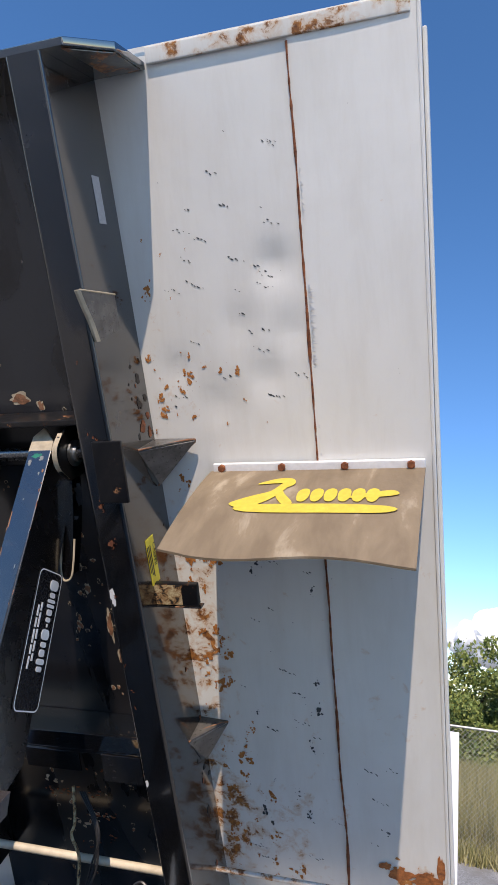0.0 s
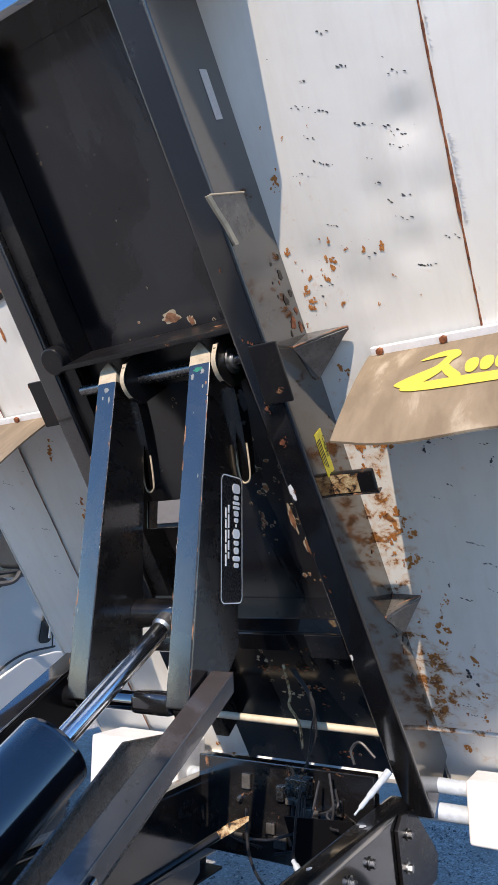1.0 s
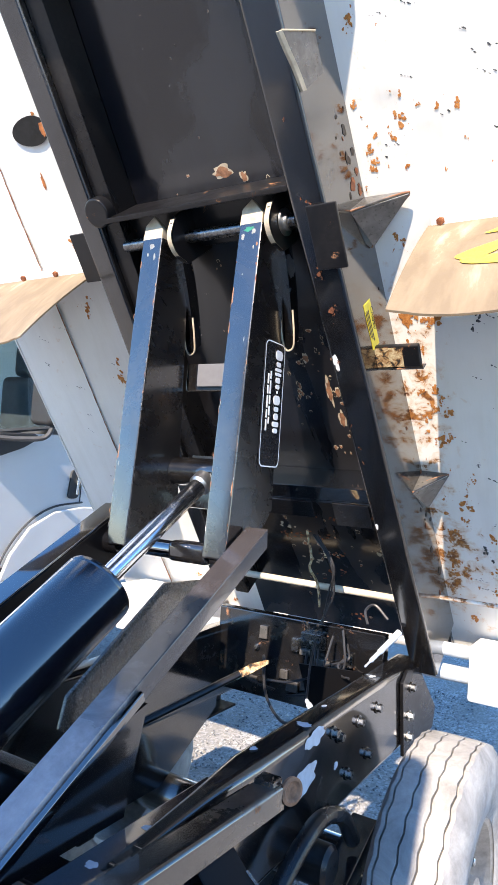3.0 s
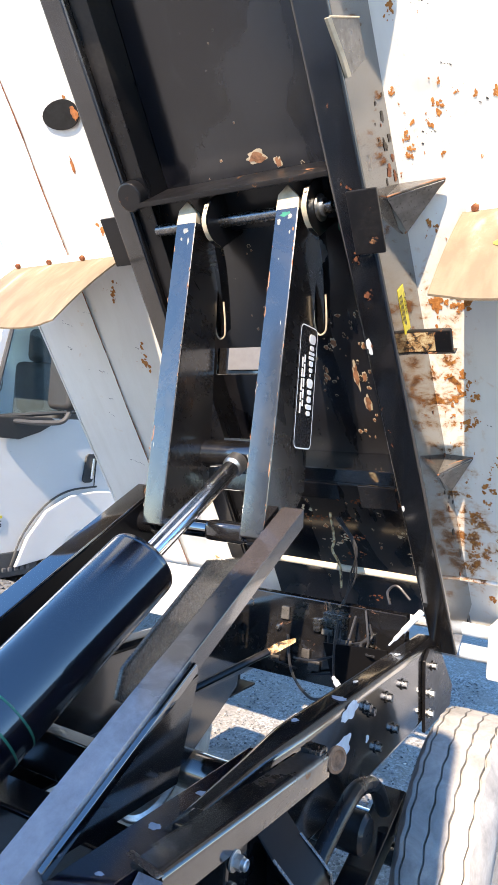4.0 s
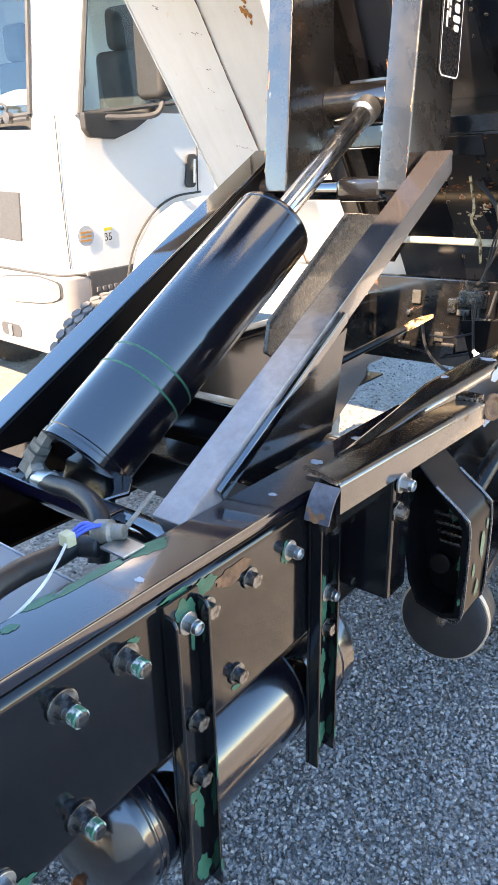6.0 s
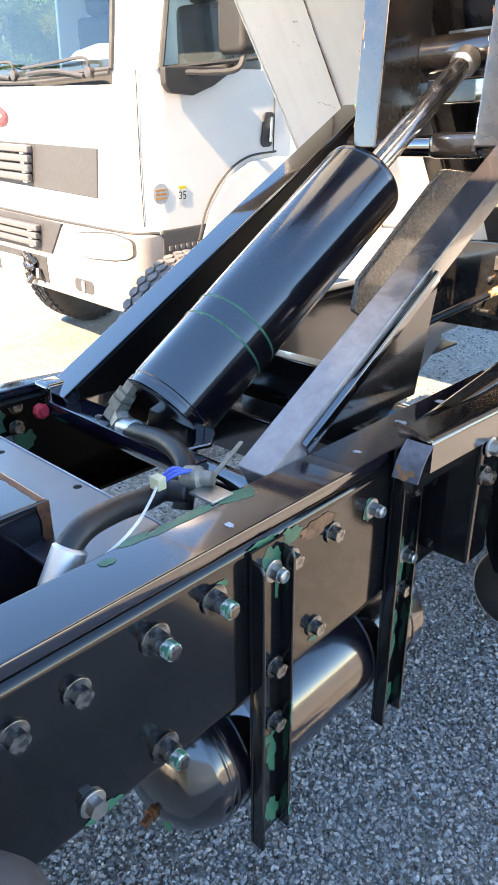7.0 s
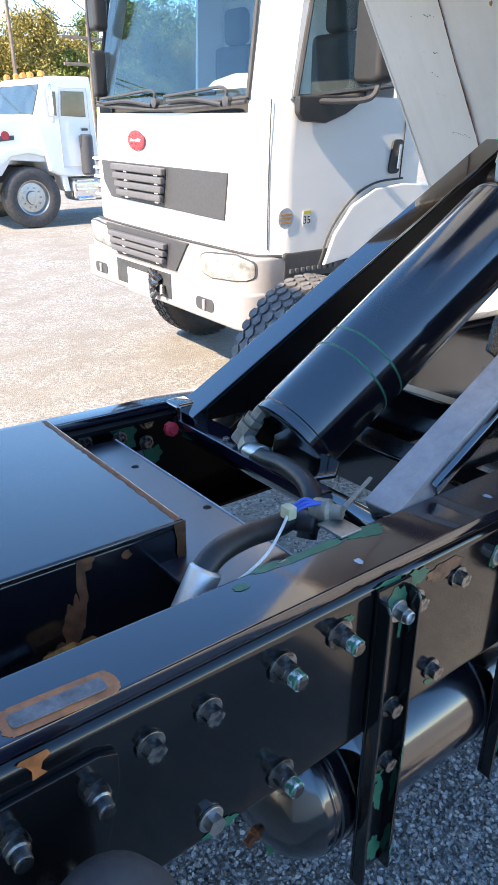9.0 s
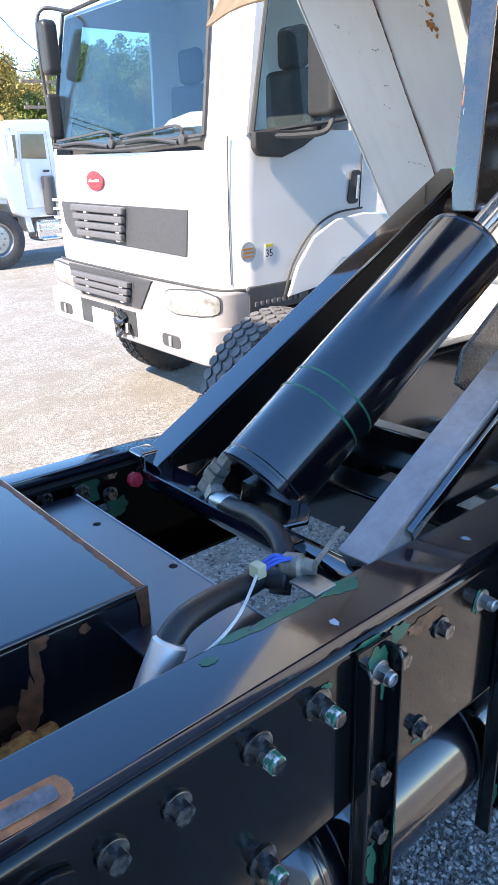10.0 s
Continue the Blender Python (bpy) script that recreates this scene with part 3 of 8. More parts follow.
near_rear_rail = part("rear_rail", rear_rail(1), BLACK_DUSTY, chassis, "dusty black rear rail with pale peeled patches")
part("rear_rail", rear_rail(-1), BLACK_DUSTY, chassis)

# guide beam on the outside of the near rail
bm = bmesh.new()
def guide_ring(y, top):
    out = [(0.532, top - 0.004), (0.582, top)] + [(0.588 + 0.014 * math.sin(a), top - 0.014 + 0.014 * math.cos(a)) for a in (radians(d) for d in range(0, 91, 18))]
    out += [(0.602, top - 0.06), (0.593, top - 0.06), (0.593, top - 0.012), (0.532, top - 0.013)]
    return [P(x, y, z) for x, z in out]


g0, g1 = guide_ring(0.365, 1.252), guide_ring(1.06, 1.218)
k = len(g0)
add(bm, g0 + g1, [tuple(range(k))[::-1], tuple(range(k, 2 * k))] + [(i, (i + 1) % k, k + (i + 1) % k, k + i) for i in range(k)])
guide = part("guide_beam", bm, BEAM_BLACK, chassis, "black folded guide beam with a worn bright edge")
bm = bmesh.new()
prism(bm, [P(0.515, 0.44, 1.10), P(0.515, 1.03, 1.10), P(0.515, 1.03, 1.205), P(0.515, 0.44, 1.236)], (0, 0, 0), (0.018, 0, 0))
box(bm, 0.462, 0.52, 0.5, 0.98, 1.10, 1.13)
part("beam_web", bm, BLACK, guide)
bm = bmesh.new()
prism(bm, [P(0.526, 0.352, 1.268), P(0.598, 0.345, 1.256), P(0.602, 0.352, 1.250), P(0.53, 0.36, 1.260)], (0, 0, 0), (0, 0.02, -0.002))
bm.normal_update()
part("end_cap", bevel(bm, 0.003), DARK_STEEL, guide, "dull rolled beam end")
bm = bmesh.new()
tab = [(0.345, 1.172), (0.343, 1.205), (0.347, 1.228), (0.357, 1.246), (0.361, 1.243), (0.352, 1.227), (0.348, 1.205), (0.350, 1.172)]
prism(bm, [P(0.540 + 0.22 * (z - 1.172), y, z) for y, z in tab], (0, 0, 0), (0.050, 0.001, 0))
end_tab = part("end_tab", bevel(bm, 0.0012), TAB_BLUE, guide, "bent blue-grey steel tab with rust")
chips("rust_chip", BROWN_SCAB, end_tab, [(P(0.562, 0.3444, 1.182), 0.014, 0.8), (P(0.578, 0.3444, 1.190), 0.010, 0.7), (P(0.552, 0.3440, 1.196), 0.006, 1.2)], UX, UZ, P(0, -1, 0), seed=33)
bm = bmesh.new()
lathe(bm, P(0.602, 1.085, 1.195), P(0.9, -0.35, 0.1), [(0, 0.022), (0.004, 0.034), (0.012, 0.034), (0.014, 0.026), (0.008, 0.018), (0.008, 0.008)], 24)
part("round_pad", bm, BROWN_SCAB, guide, "rusty round pad")
bm = bmesh.new()
box(bm, 0.535, 0.59, 1.02, 1.07, 1.21, 1.23)
part("stop_block", bevel(bm, 0.004), BLACK_CHIPPED, guide)

# crossmembers
bm = bmesh.new()
box(bm, -0.405, 0.345, -0.16, 0.045, 1.088, 1.098)
box(bm, -0.405, 0.345, 0.037, 0.045, 0.9, 1.088)
cross = part("crossmember", bevel(bm, 0.0015, 1), SATIN_BLACK, chassis, flat=True)
bm = bmesh.new()
rod(bm, P(-0.40, 0.0455, 1.0985), P(0.34, 0.0455, 1.0985), 0.0022, 6)
part("worn_edge", bm, PALE_PEEL, cross)
for hx, hy in ((0.04, 0.03), (-0.224, 0.009), (0.02, -0.06), (-0.17, -0.09)):
    bm = bmesh.new()
    lathe(bm, P(hx, hy - 0.004, 1.0975), P(0, 0, 1), [(0, 0.009), (0.0008, 0.009)], 20)
    part("bolt_hole", bm, HOLE_BLACK, cross)
bm = bmesh.new()
box(bm, -0.415, 0.37, 0.62, 0.74, 0.92, 1.05)
part("crossmember", bevel(bm, 0.01), BLACK_DUSTY, chassis)
bm = bmesh.new()
box(bm, -0.415, 0.41, 2.30, 2.36, 0.95, 1.33)
rear_cross = part("rear_crossmember", bevel(bm, 0.006), BLACK_CHIPPED, chassis)
rng = random.Random(123)
for k in range(16):
    x, z = rng.uniform(-0.25, 0.36), rng.uniform(1.0, 1.29)
    bm = bmesh.new()
    if k % 3 == 0:
        box(bm, x - 0.02, x + rng.uniform(0.02, 0.06), 2.285, 2.298, z - 0.012, z + rng.uniform(0.012, 0.05))
        bevel(bm, 0.003)
    elif k % 3 == 1:
        lathe(bm, P(x, 2.299, z), P(0, -1, 0), [(0, 0.014), (0.012, 0.014), (0.013, 0.009), (0.022, 0.009)], 6)
    else:
        tube(bm, [P(x, 2.292, z), P(x + rng.uniform(-0.08, 0.08), 2.24, z - 0.05), P(x + rng.uniform(-0.15, 0.15), 2.285, z - rng.uniform(0.08, 0.16))], 0.0055, 6)
    part(("bracket", "bolt", "cable")[k % 3], bm, (GREY_WORN, WORN_BOLT, HOSE)[k % 3], rear_cross)
bm = bmesh.new()
prism(bm, [P(0.12, 2.10, 1.20), P(0.40, 2.10, 1.22), P(0.40, 2.10, 0.92), P(0.22, 2.10, 0.92)], (0, -0.006, 0), (0, 0.006, 0))
part("cross_plate", bm, CASTING_BLACK, chassis)
bm = bmesh.new()
prism(bm, [P(-0.415, 1.2, 1.19), P(-0.415, 2.3, 1.24), P(-0.415, 2.3, 0.85), P(-0.415, 1.9, 0.62), P(-0.415, 1.5, 0.62)], (0, 0, 0), (0.012, 0, 0))
part("side_plate", bm, BLACK_DUSTY, chassis)


# a cross tube and its clamps inside the far rail
bm = bmesh.new()
rod(bm, P(-0.42, -0.02, 1.035), P(-0.42, 0.11, 1.035), 0.014, 12, 0.003)
rod(bm, P(-0.42, 0.10, 1.035), P(-0.42, 0.125, 1.035), 0.022, 8, 0.003)
part("cross_tube", bm, BLACK_DUSTY, chassis)


# bolts on the near web
def bolt_mesh(length, r, washer):
    bm = bmesh.new()
    if washer:
        lathe(bm, P(0, 0, 0), P(1, 0, 0), [(0, r * 1.75), (0.004, r * 1.75), (0.005, r * 1.6)], 20)
    hexagon = [(r * 1.25 * math.cos(radians(60 * k + 10)), r * 1.25 * math.sin(radians(60 * k + 10))) for k in range(6)]
    prism(bm, [P(0.004, u, v) for u, v in hexagon], (0, 0, 0), (0.016, 0, 0))
    if length > 0.02:
        lathe(bm, P(0.02, 0, 0), P(1, 0, 0), [(0, r), (0.008, r), (0.01, r * 0.8), (length - 0.02, r * 0.8), (length - 0.018, r * 0.72)], 16)
    return bm


TIP_PAINT = Mat("zinc tip with green paint", 0.35, 0.25)
TIP_PAINT = TIP_PAINT.set(colour=TIP_PAINT.ramp(TIP_PAINT.noise(60, 3), [(0.48, (0.70, 0.71, 0.70)), (0.55, (0.02, 0.22, 0.14))])).m
long_bolt = mesh_of("bolt", bolt_mesh(0.044, 0.0148, True), WORN_BOLT)
short_bolt = mesh_of("bolt", bolt_mesh(0.02, 0.0122, True), WORN_BOLT)
bright_bolt = mesh_of("bolt", bolt_mesh(0.024, 0.0118, True), STEEL)
bright_short = mesh_of("bolt", bolt_mesh(0.018, 0.0122, True), STEEL)


def bolt(me, x, y, z, parent, turn=0.0):
    o = new("bolt", me)
    o.parent = parent
    o.matrix_basis = pose(x, y, z, turn)
    return o


bm = bmesh.new()
lathe(bm, P(0.026, 0, 0), P(1, 0, 0), [(0, 0.0142), (0.016, 0.0142), (0.018, 0.012), (0.0175, 0.009), (0.0165, 0.0)], 16)
bolt_tip = mesh_of("bolt_tip", bm, TIP_PAINT)
for y, z, me in ((-0.012, 1.066, long_bolt), (-0.128, 1.062, long_bolt), (-0.258, 1.056, short_bolt), (-0.348, 1.051, short_bolt), (-0.43, 1.035, long_bolt),
                 (-0.53, 1.03, long_bolt), (-0.125, 0.852, long_bolt), (-0.258, 0.852, bright_short), (0.288, 1.053, short_bolt), (0.414, 1.052, bright_bolt),
                 (0.17, 1.053, short_bolt), (0.242, 0.868, short_bolt), (-0.66, 1.04, short_bolt), (-0.66, 0.86, short_bolt)):
    b = bolt(me, 0.4605, y, z, near_rail, 37 * y)
    if me is long_bolt and y > -0.2:
        again_tip = new("bolt_tip", bolt_tip)
        again_tip.parent = near_rail
        again_tip.matrix_basis = pose(0.4605, y, z)
for y, z in ((1.582, 1.165), (1.629, 1.139), (1.806, 1.138), (1.985, 1.139), (1.90, 1.00), (1.72, 0.99)):
    bolt(short_bolt, 0.5025, y, z, near_rear_rail)
for y, z in ((0.0, 1.07), (0.10, 1.06), (0.182, 1.09), (0.179, 1.03)):
    bolt(short_bolt, -0.505 + 0.012, y, z, far_rail)
bm = bmesh.new()
lathe(bm, P(-0.386, 0.195, 1.099), P(1, 0, 0.2), [(0, 0.02), (0.014, 0.02), (0.016, 0.012), (0.026, 0.012)], 8)
part("red_nut", bm, RED_CAP, far_rail)

# a doubler plate low on the near web at the front
bm = bmesh.new()
prism(bm, [P(0.4605, y, z) for y, z in ((-1.5, 1.07), (-0.42, 1.085), (-0.395, 1.075), (-0.395, 1.03), (-0.44, 0.84), (-1.5, 0.84))], (0, 0, 0), (0.01, 0, 0))
part("doubler_plate", bevel(bm, 0.003), BLACK_RAIL, near_rail)

# pads and paint chips
rng = random.Random(3)
bm = bmesh.new()
prism(bm, [P(0.430 + u * rng.uniform(0.93, 1.07) + 0.05 * v, -0.445 + v * rng.uniform(0.97, 1.02), 1.1521) for u, v in rounded(0.048, 0.142, 0.016, 8)], (0, 0, 0), (0, 0, 0.0006))
part("rusty_halo", bm, PAD_RUST, near_rail, "orange rust round a welded pad")
bm = bmesh.new()
prism(bm, [P(0.4607, y, z) for y, z in ((-0.512, 1.122), (-0.508, 1.126), (-0.476, 1.126), (-0.473, 1.118), (-0.483, 1.112), (-0.486, 1.102), (-0.479, 1.094), (-0.497, 1.091), (-0.496, 1.104), (-0.502, 1.115))], (0, 0, 0), (0.0006, 0, 0))
part("rust_drip", bm, PAD_RUST, near_rail)
bm = bmesh.new()
prism(bm, [P(0.430 + u + 0.05 * v, -0.447 + v, 1.1526) for u, v in rounded(0.024, 0.116, 0.006)], (0, 0, 0), (0, 0, 0.0025))
part("weld_pad", bevel(bm, 0.0012), PAD_GREY, near_rail, "dull grey welded pad")
chips("pale_chip", PALE_PEEL, near_rail, [(P(0.418, -0.556, 1.152), 0.026, 0.7)], UX, UY, UZ, seed=16)
chips("green_chip", GREEN, near_rail, [(P(0.444, -0.536, 1.1518), 0.012, 1.2), (P(0.40, -0.527, 1.1518), 0.008, 1.4)], UX, UY, UZ, seed=17)
chips("green_chip", GREEN, near_rail, [(P(0.4605, 0.165, 1.098), 0.036, 0.6), (P(0.4605, 0.10, 1.118), 0.04, 0.16), (P(0.4605, 0.245, 0.84), 0.02, 0.5),
      (P(0.4605, 0.405, 1.05), 0.022, 1.2), (P(0.4605, -0.12, 0.835), 0.022, 0.6), (P(0.4605, -0.24, 0.822), 0.035, 0.4), (P(0.4605, 0.005, 1.085), 0.016, 0.6)], UY, UZ, UX, seed=4)
chips("green_chip", GREEN, near_rail, [(P(0.357, 0.02, 1.152), 0.014, 6.0), (P(0.365, 0.14, 1.152), 0.018, 3.0), (P(0.35, -0.07, 1.152), 0.010, 4.0), (P(0.37, -0.135, 1.1523), 0.012, 1.2)], UX, UY, UZ, seed=5)
chips("pale_chip", PALE_PEEL, near_rail, [(P(0.41, 0.43, 1.152), 0.012, 0.6), (P(0.425, 0.06, 1.152), 0.012, 0.6), (P(0.39, 0.62, 1.152), 0.02, 0.7), (P(0.40, 0.80, 1.152), 0.03, 0.5)], UX, UY, UZ, seed=6)
chips("brown_chip", BROWN_SCAB, near_rail, [(P(0.4605, 0.245, 1.085), 0.055, 0.42)], UY, UZ, UX, seed=7)
chips("pale_chip", PALE_PEEL, near_rear_rail, [(P(0.5025, 1.445, 1.190), 0.085, 0.36), (P(0.5025, 1.39, 1.085), 0.085, 0.62), (P(0.5025, 1.62, 1.05), 0.02, 0.7)], UY, UZ, UX, seed=8)
chips("pale_chip", PALE_PEEL, near_rear_rail, [(P(0.47, 1.43, 1.2255), 0.028, 0.9), (P(0.45, 1.62, 1.2265), 0.010, 1.6), (P(0.44, 1.18, 1.2245), 0.012, 1.5), (P(0.455, 2.05, 1.2275), 0.012, 2.0)], UX, UY, UZ, seed=9)
chips("green_chip", GREEN, far_rail, [(P(-0.5045, 0.0, 1.03), 0.05, 0.6), (P(-0.5045, 0.12, 1.06), 0.05, 0.9), (P(-0.5045, 0.2, 0.98), 0.04, 0.9)], UY, UZ, UX, seed=10)


# hanging straps for the air tank
def strap(y0, y1, z0, z1, x):
    s = part("tank_strap", _strap_mesh(y0, y1, z0, z1, x), BLACK_RAIL, chassis)
    e = (y0 + y1) / 2
    chips("green_chip", GREEN, s, [(P(x + 0.008, e + 0.006, z1 - 0.028), 0.028, 0.9), (P(x + 0.008, e + 0.02, z1 - 0.09), 0.006, 5.0), (P(x + 0.008, e + 0.016, z0 + 0.27), 0.010, 3.0), (P(x + 0.008, e + 0.012, z0 + 0.05), 0.022, 1.9), (P(x + 0.008, e + 0.010, z0 + 0.20), 0.016, 3.0), (P(x + 0.008, e - 0.004, z0 + 0.245), 0.016, 1.0)], UY, UZ, UX, seed=int(y0 * 100) + 60)
    chips("green_chip", GREEN, s, [(P(x + 0.033, y1 - 0.004, z0 + 0.05), 0.004, 5.0), (P(x + 0.033, y1 - 0.004, z0 + 0.3), 0.004, 8.0)], UY, UZ, UX, seed=int(y0 * 100) + 61)
    return s


def _strap_mesh(y0, y1, z0, z1, x):
    """A hanging channel: a web against the rail and two flanges that end a little lower."""
    bm = bmesh.new()
    t = 0.008
    box(bm, x, x + t, y0, y1, z0, z1)
    for a in (y0, y1 - t):
        prism(bm, [P(x + t, a, z0), P(x + 0.033, a, z0), P(x + 0.033, a, z1 - 0.030), P(x + 0.026, a, z1 - 0.018), P(x + t, a, z1 - 0.014)], (0, 0, 0), (0, t, 0))
    return bevel(bm, 0.0025)


s1 = strap(0.064, 0.145, 0.445, 1.115, 0.4615)
bolt(bright_bolt, 0.4705, 0.112, 1.062, s1)
bolt(short_bolt, 0.4705, 0.118, 0.857, s1)
bolt(short_bolt, 0.4705, 0.118, 0.73, s1)
s2 = strap(0.480, 0.560, 0.45, 1.16, 0.4615)
bolt(bright_bolt, 0.4705, 0.542, 0.89, s2)
bolt(short_bolt, 0.4705, 0.542, 0.80, s2)
bolt(short_bolt, 0.4705, 0.545, 1.05, s2)
chips("green_chip", GREEN, s2, [(P(0.4705, 0.532, 0.86), 0.017, 5.5), (P(0.4705, 0.526, 0.70), 0.012, 3.5)], UY, UZ, UX, seed=71)

# ---- air tank ----
air_tank = thing("air_tank", "glossy black cylindrical air tank under the frame rail", "air tank")
bm = bmesh.new()
lathe(bm, P(0.314, -0.075, 0.598), P(0, 1, 0), [(0, 0.015), (0.008, 0.066), (0.025, 0.105), (0.05, 0.127), (0.075, 0.139), (0.082, 0.143), (0.78, 0.143), (0.787, 0.139), (0.82, 0.116), (0.85, 0.066), (0.86, 0.01)], 40)
part("tank_shell", bm, BARREL, air_tank)
for y in (-0.03, -0.012, 0.60):
    bm = bmesh.new()
    lathe(bm, P(0.314, y + 0.05, 0.598), P(0, 1, 0), [(0, 0.143), (0.003, 0.146), (0.006, 0.146), (0.009, 0.143)], 40, False)
    part("weld_bead", bm, BARREL, air_tank)
bm = bmesh.new()
lathe(bm, P(0.33, -0.06, 0.54), P(0.2, -1, -0.2), [(0, 0.014), (0.016, 0.014), (0.018, 0.010), (0.036, 0.010)], 6)
part("drain_plug", bm, RUST, air_tank)
for y in (0.095, 0.505):
    bm = bmesh.new()
    lathe(bm, P(0.314, y - 0.02, 0.598), P(0, 1, 0), [(0, 0.1435), (0.0, 0.1465), (0.04, 0.1465), (0.04, 0.1435)], 40, False)
    part("tank_band", bm, BLACK, air_tank)

chips("green_chip", GREEN, air_tank, [(P(0.36, -0.057, 0.53), 0.016, 2.2)], UX, UZ, P(0, -1, 0), seed=33)

# ---- hydraulic tank between the rails ----
oil = thing("hydraulic_tank", "black steel oil tank between the rails with rusty welded edges", "tank")
bm = bmesh.new()
box(bm, -0.395, 0.165, -1.25, -0.11, 0.72, 1.157)
part("tank_body", bevel(bm, 0.004, 2), TANK_BLACK, oil)
bm = bmesh.new()
box(bm, -0.449, 0.168, -1.25, -0.106, 1.1575, 1.1705)
part("tank_lid", bevel(bm, 0.005, 3), TANK_BLACK, oil)
rng = random.Random(12)
bm = bmesh.new()
xs = [-0.445 + 0.61 * k / 70 for k in range(71)]
grid(bm, [[P(x, -0.124 + rng.uniform(-0.002, 0.003), 1.1709) for x in xs], [P(x, -0.112, 1.1711) for x in xs], [P(x, -0.1045, 1.166) for x in xs], [P(x, -0.1045, 1.150 + rng.uniform(-0.01, 0.004)) for x in xs]])
part("weld_seam", bm, TANK_RUST, oil, "rusty weld seam")
zs = [1.168 - 0.21 * k / 14 for k in range(15)]
bm = bmesh.new()
grid(bm, [[P(0.1688, -0.128 + 0.10 * (1.168 - z) + rng.uniform(-0.003, 0.003), z) for z in zs], [P(0.1688, -0.110, z) for z in zs], [P(0.166, -0.1035, z) for z in zs]])
part("weld_seam", bm, TANK_RUST, oil)
bm = bmesh.new()
lathe(bm, P(-0.235, -0.375, 1.1705), P(0, 0, 1), [(0, 0.052), (0.008, 0.052), (0.010, 0.045), (0.014, 0.047), (0.052, 0.047), (0.064, 0.040), (0.068, 0.02), (0.068, 0.001)], 12)
part("filler_cap", bevel(bm, 0.003), CAP_GREEN, oil, "dark green filler cap")
chips("rust_streak", TANK_RUST, oil, [(P(0.1658, -0.302, 1.105), 0.011, 5.6), (P(0.1655, -0.292, 1.15), 0.016, 1.1), (P(0.1655, -0.312, 1.06), 0.014, 3.0), (P(0.1655, -0.325, 1.04), 0.02, 2.4), (P(0.1655, -0.35, 0.99), 0.03, 1.2), (P(0.1655, -0.52, 1.09), 0.05, 0.5), (P(0.1655, -0.62, 1.06), 0.04, 0.8), (P(0.1655, -0.66, 0.98), 0.05, 0.6), (P(0.1655, -0.22, 1.14), 0.012, 0.8)], UY, UZ, UX, seed=12)
bm = bmesh.new()
rod(bm, P(0.20, -0.295, 1.012), P(0.20, -0.325, 1.010), 0.020, 8, 0.004)
rod(bm, P(0.20, -0.325, 1.010), P(0.20, -0.385, 1.002), 0.026, 10, 0.006)
part("rusty_fitting", bm, SCALE_RUST, oil)
bm = bmesh.new()
rod(bm, P(0.20, -0.386, 1.0), P(0.20, -0.47, 0.992), 0.018, 10, 0.003)
part("fitting_stem", bm, DARK_STEEL, oil)

# ---- hoist subframe: two struts and a foot bar ----
struts = thing("hoist_subframe", "black hoist subframe with two sloping struts, worn faces, one with painted shade", "hoist frame")


def strut(foot, head, w, d):
    """A folded channel strut along foot to head; w across, d deep."""
    foot, head = Vector(foot), Vector(head)
    way = (head - foot).normalized()
    across = Vector((1, 0, 0))
    across = (across - way * across.dot(way)).normalized()
    down = way.cross(across)
    if down.z > 0:
        down = -down
    bm = bmesh.new()
    t = 0.009
    prof = [(-w / 2, d), (-w / 2, 0), (w / 2, 0), (w / 2, d), (w / 2 - t, d), (w / 2 - t, t), (t - w / 2, t), (t - w / 2, d)]
    n = (head - foot).length
    cut = d * 0.5
    vs0 = [foot + across * a + down * b for a, b in prof]
    vs1 = [foot + way * (n - (0 if b < 0.02 else cut)) + across * a + down * b for a, b in prof]
    k = len(prof)
    add(bm, vs0 + vs1, [tuple(range(k))[::-1], tuple(range(k, 2 * k))] + [(i, (i + 1) % k, k + (i + 1) % k, k + i) for i in range(k)])
    return bevel(bm, 0.005)


part("strut", strut(P(0.3064, 0.238, 1.1448), P(0.2845, 1.392, 1.804), 0.080, 0.055), STRUT_GREY, struts, "dusty grey strut with a worn edge, upper half darkened for shade")
bm = bmesh.new()
prism(bm, [P(-0.332, 0.28, 1.12), P(-0.332, 0.28, 1.150), P(-0.269, 1.40, 1.822), P(-0.269, 1.40, 1.58), P(-0.310, 0.66, 1.12)], (-0.006, 0, 0), (0, 0, 0))
part("web_plate", bm, CASTING_BLACK, struts)
far_strut = part("strut", strut(P(-0.388, 0.24, 1.135), P(-0.323, 1.40, 1.832), 0.095, 0.11), BLACK, struts)
chips("green_chip", GREEN, far_strut, [(P(-0.30, 1.392, 1.80), 0.045, 1.0)], UX, UZ, P(0, -1, 0), seed=14)
bm = bmesh.new()
rod(bm, P(-0.40, 0.27, 1.075), P(0.33, 0.27, 1.075), 0.032, 16)
part("foot_bar", bm, BLACK, struts)
bm = bmesh.new()
prism(bm, [P(-0.42, 0.222, 1.116), P(0.16, 0.215, 1.116), P(0.16, 0.262, 1.116), P(-0.06, 0.268, 1.116), P(-0.08, 0.302, 1.116), P(-0.42, 0.302, 1.116)], (0, 0, -0.03), (0, 0, 0))
part("foot_bar_plate", bevel(bm, 0.005), SUBFRAME_BLACK, struts)
bm = bmesh.new()
box(bm, -0.455, -0.385, 0.222, 0.288, 1.10, 1.158)
part("strut_lug", bevel(bm, 0.012, 3), BLACK, struts)
bm = bmesh.new()
lathe(bm, P(-0.20, 0.246, 1.1155), P(0, 0, 1), [(0, 0.009), (0.006, 0.009), (0.007, 0.006)], 10)
part("grease_nipple", bm, DARK_STEEL, struts)
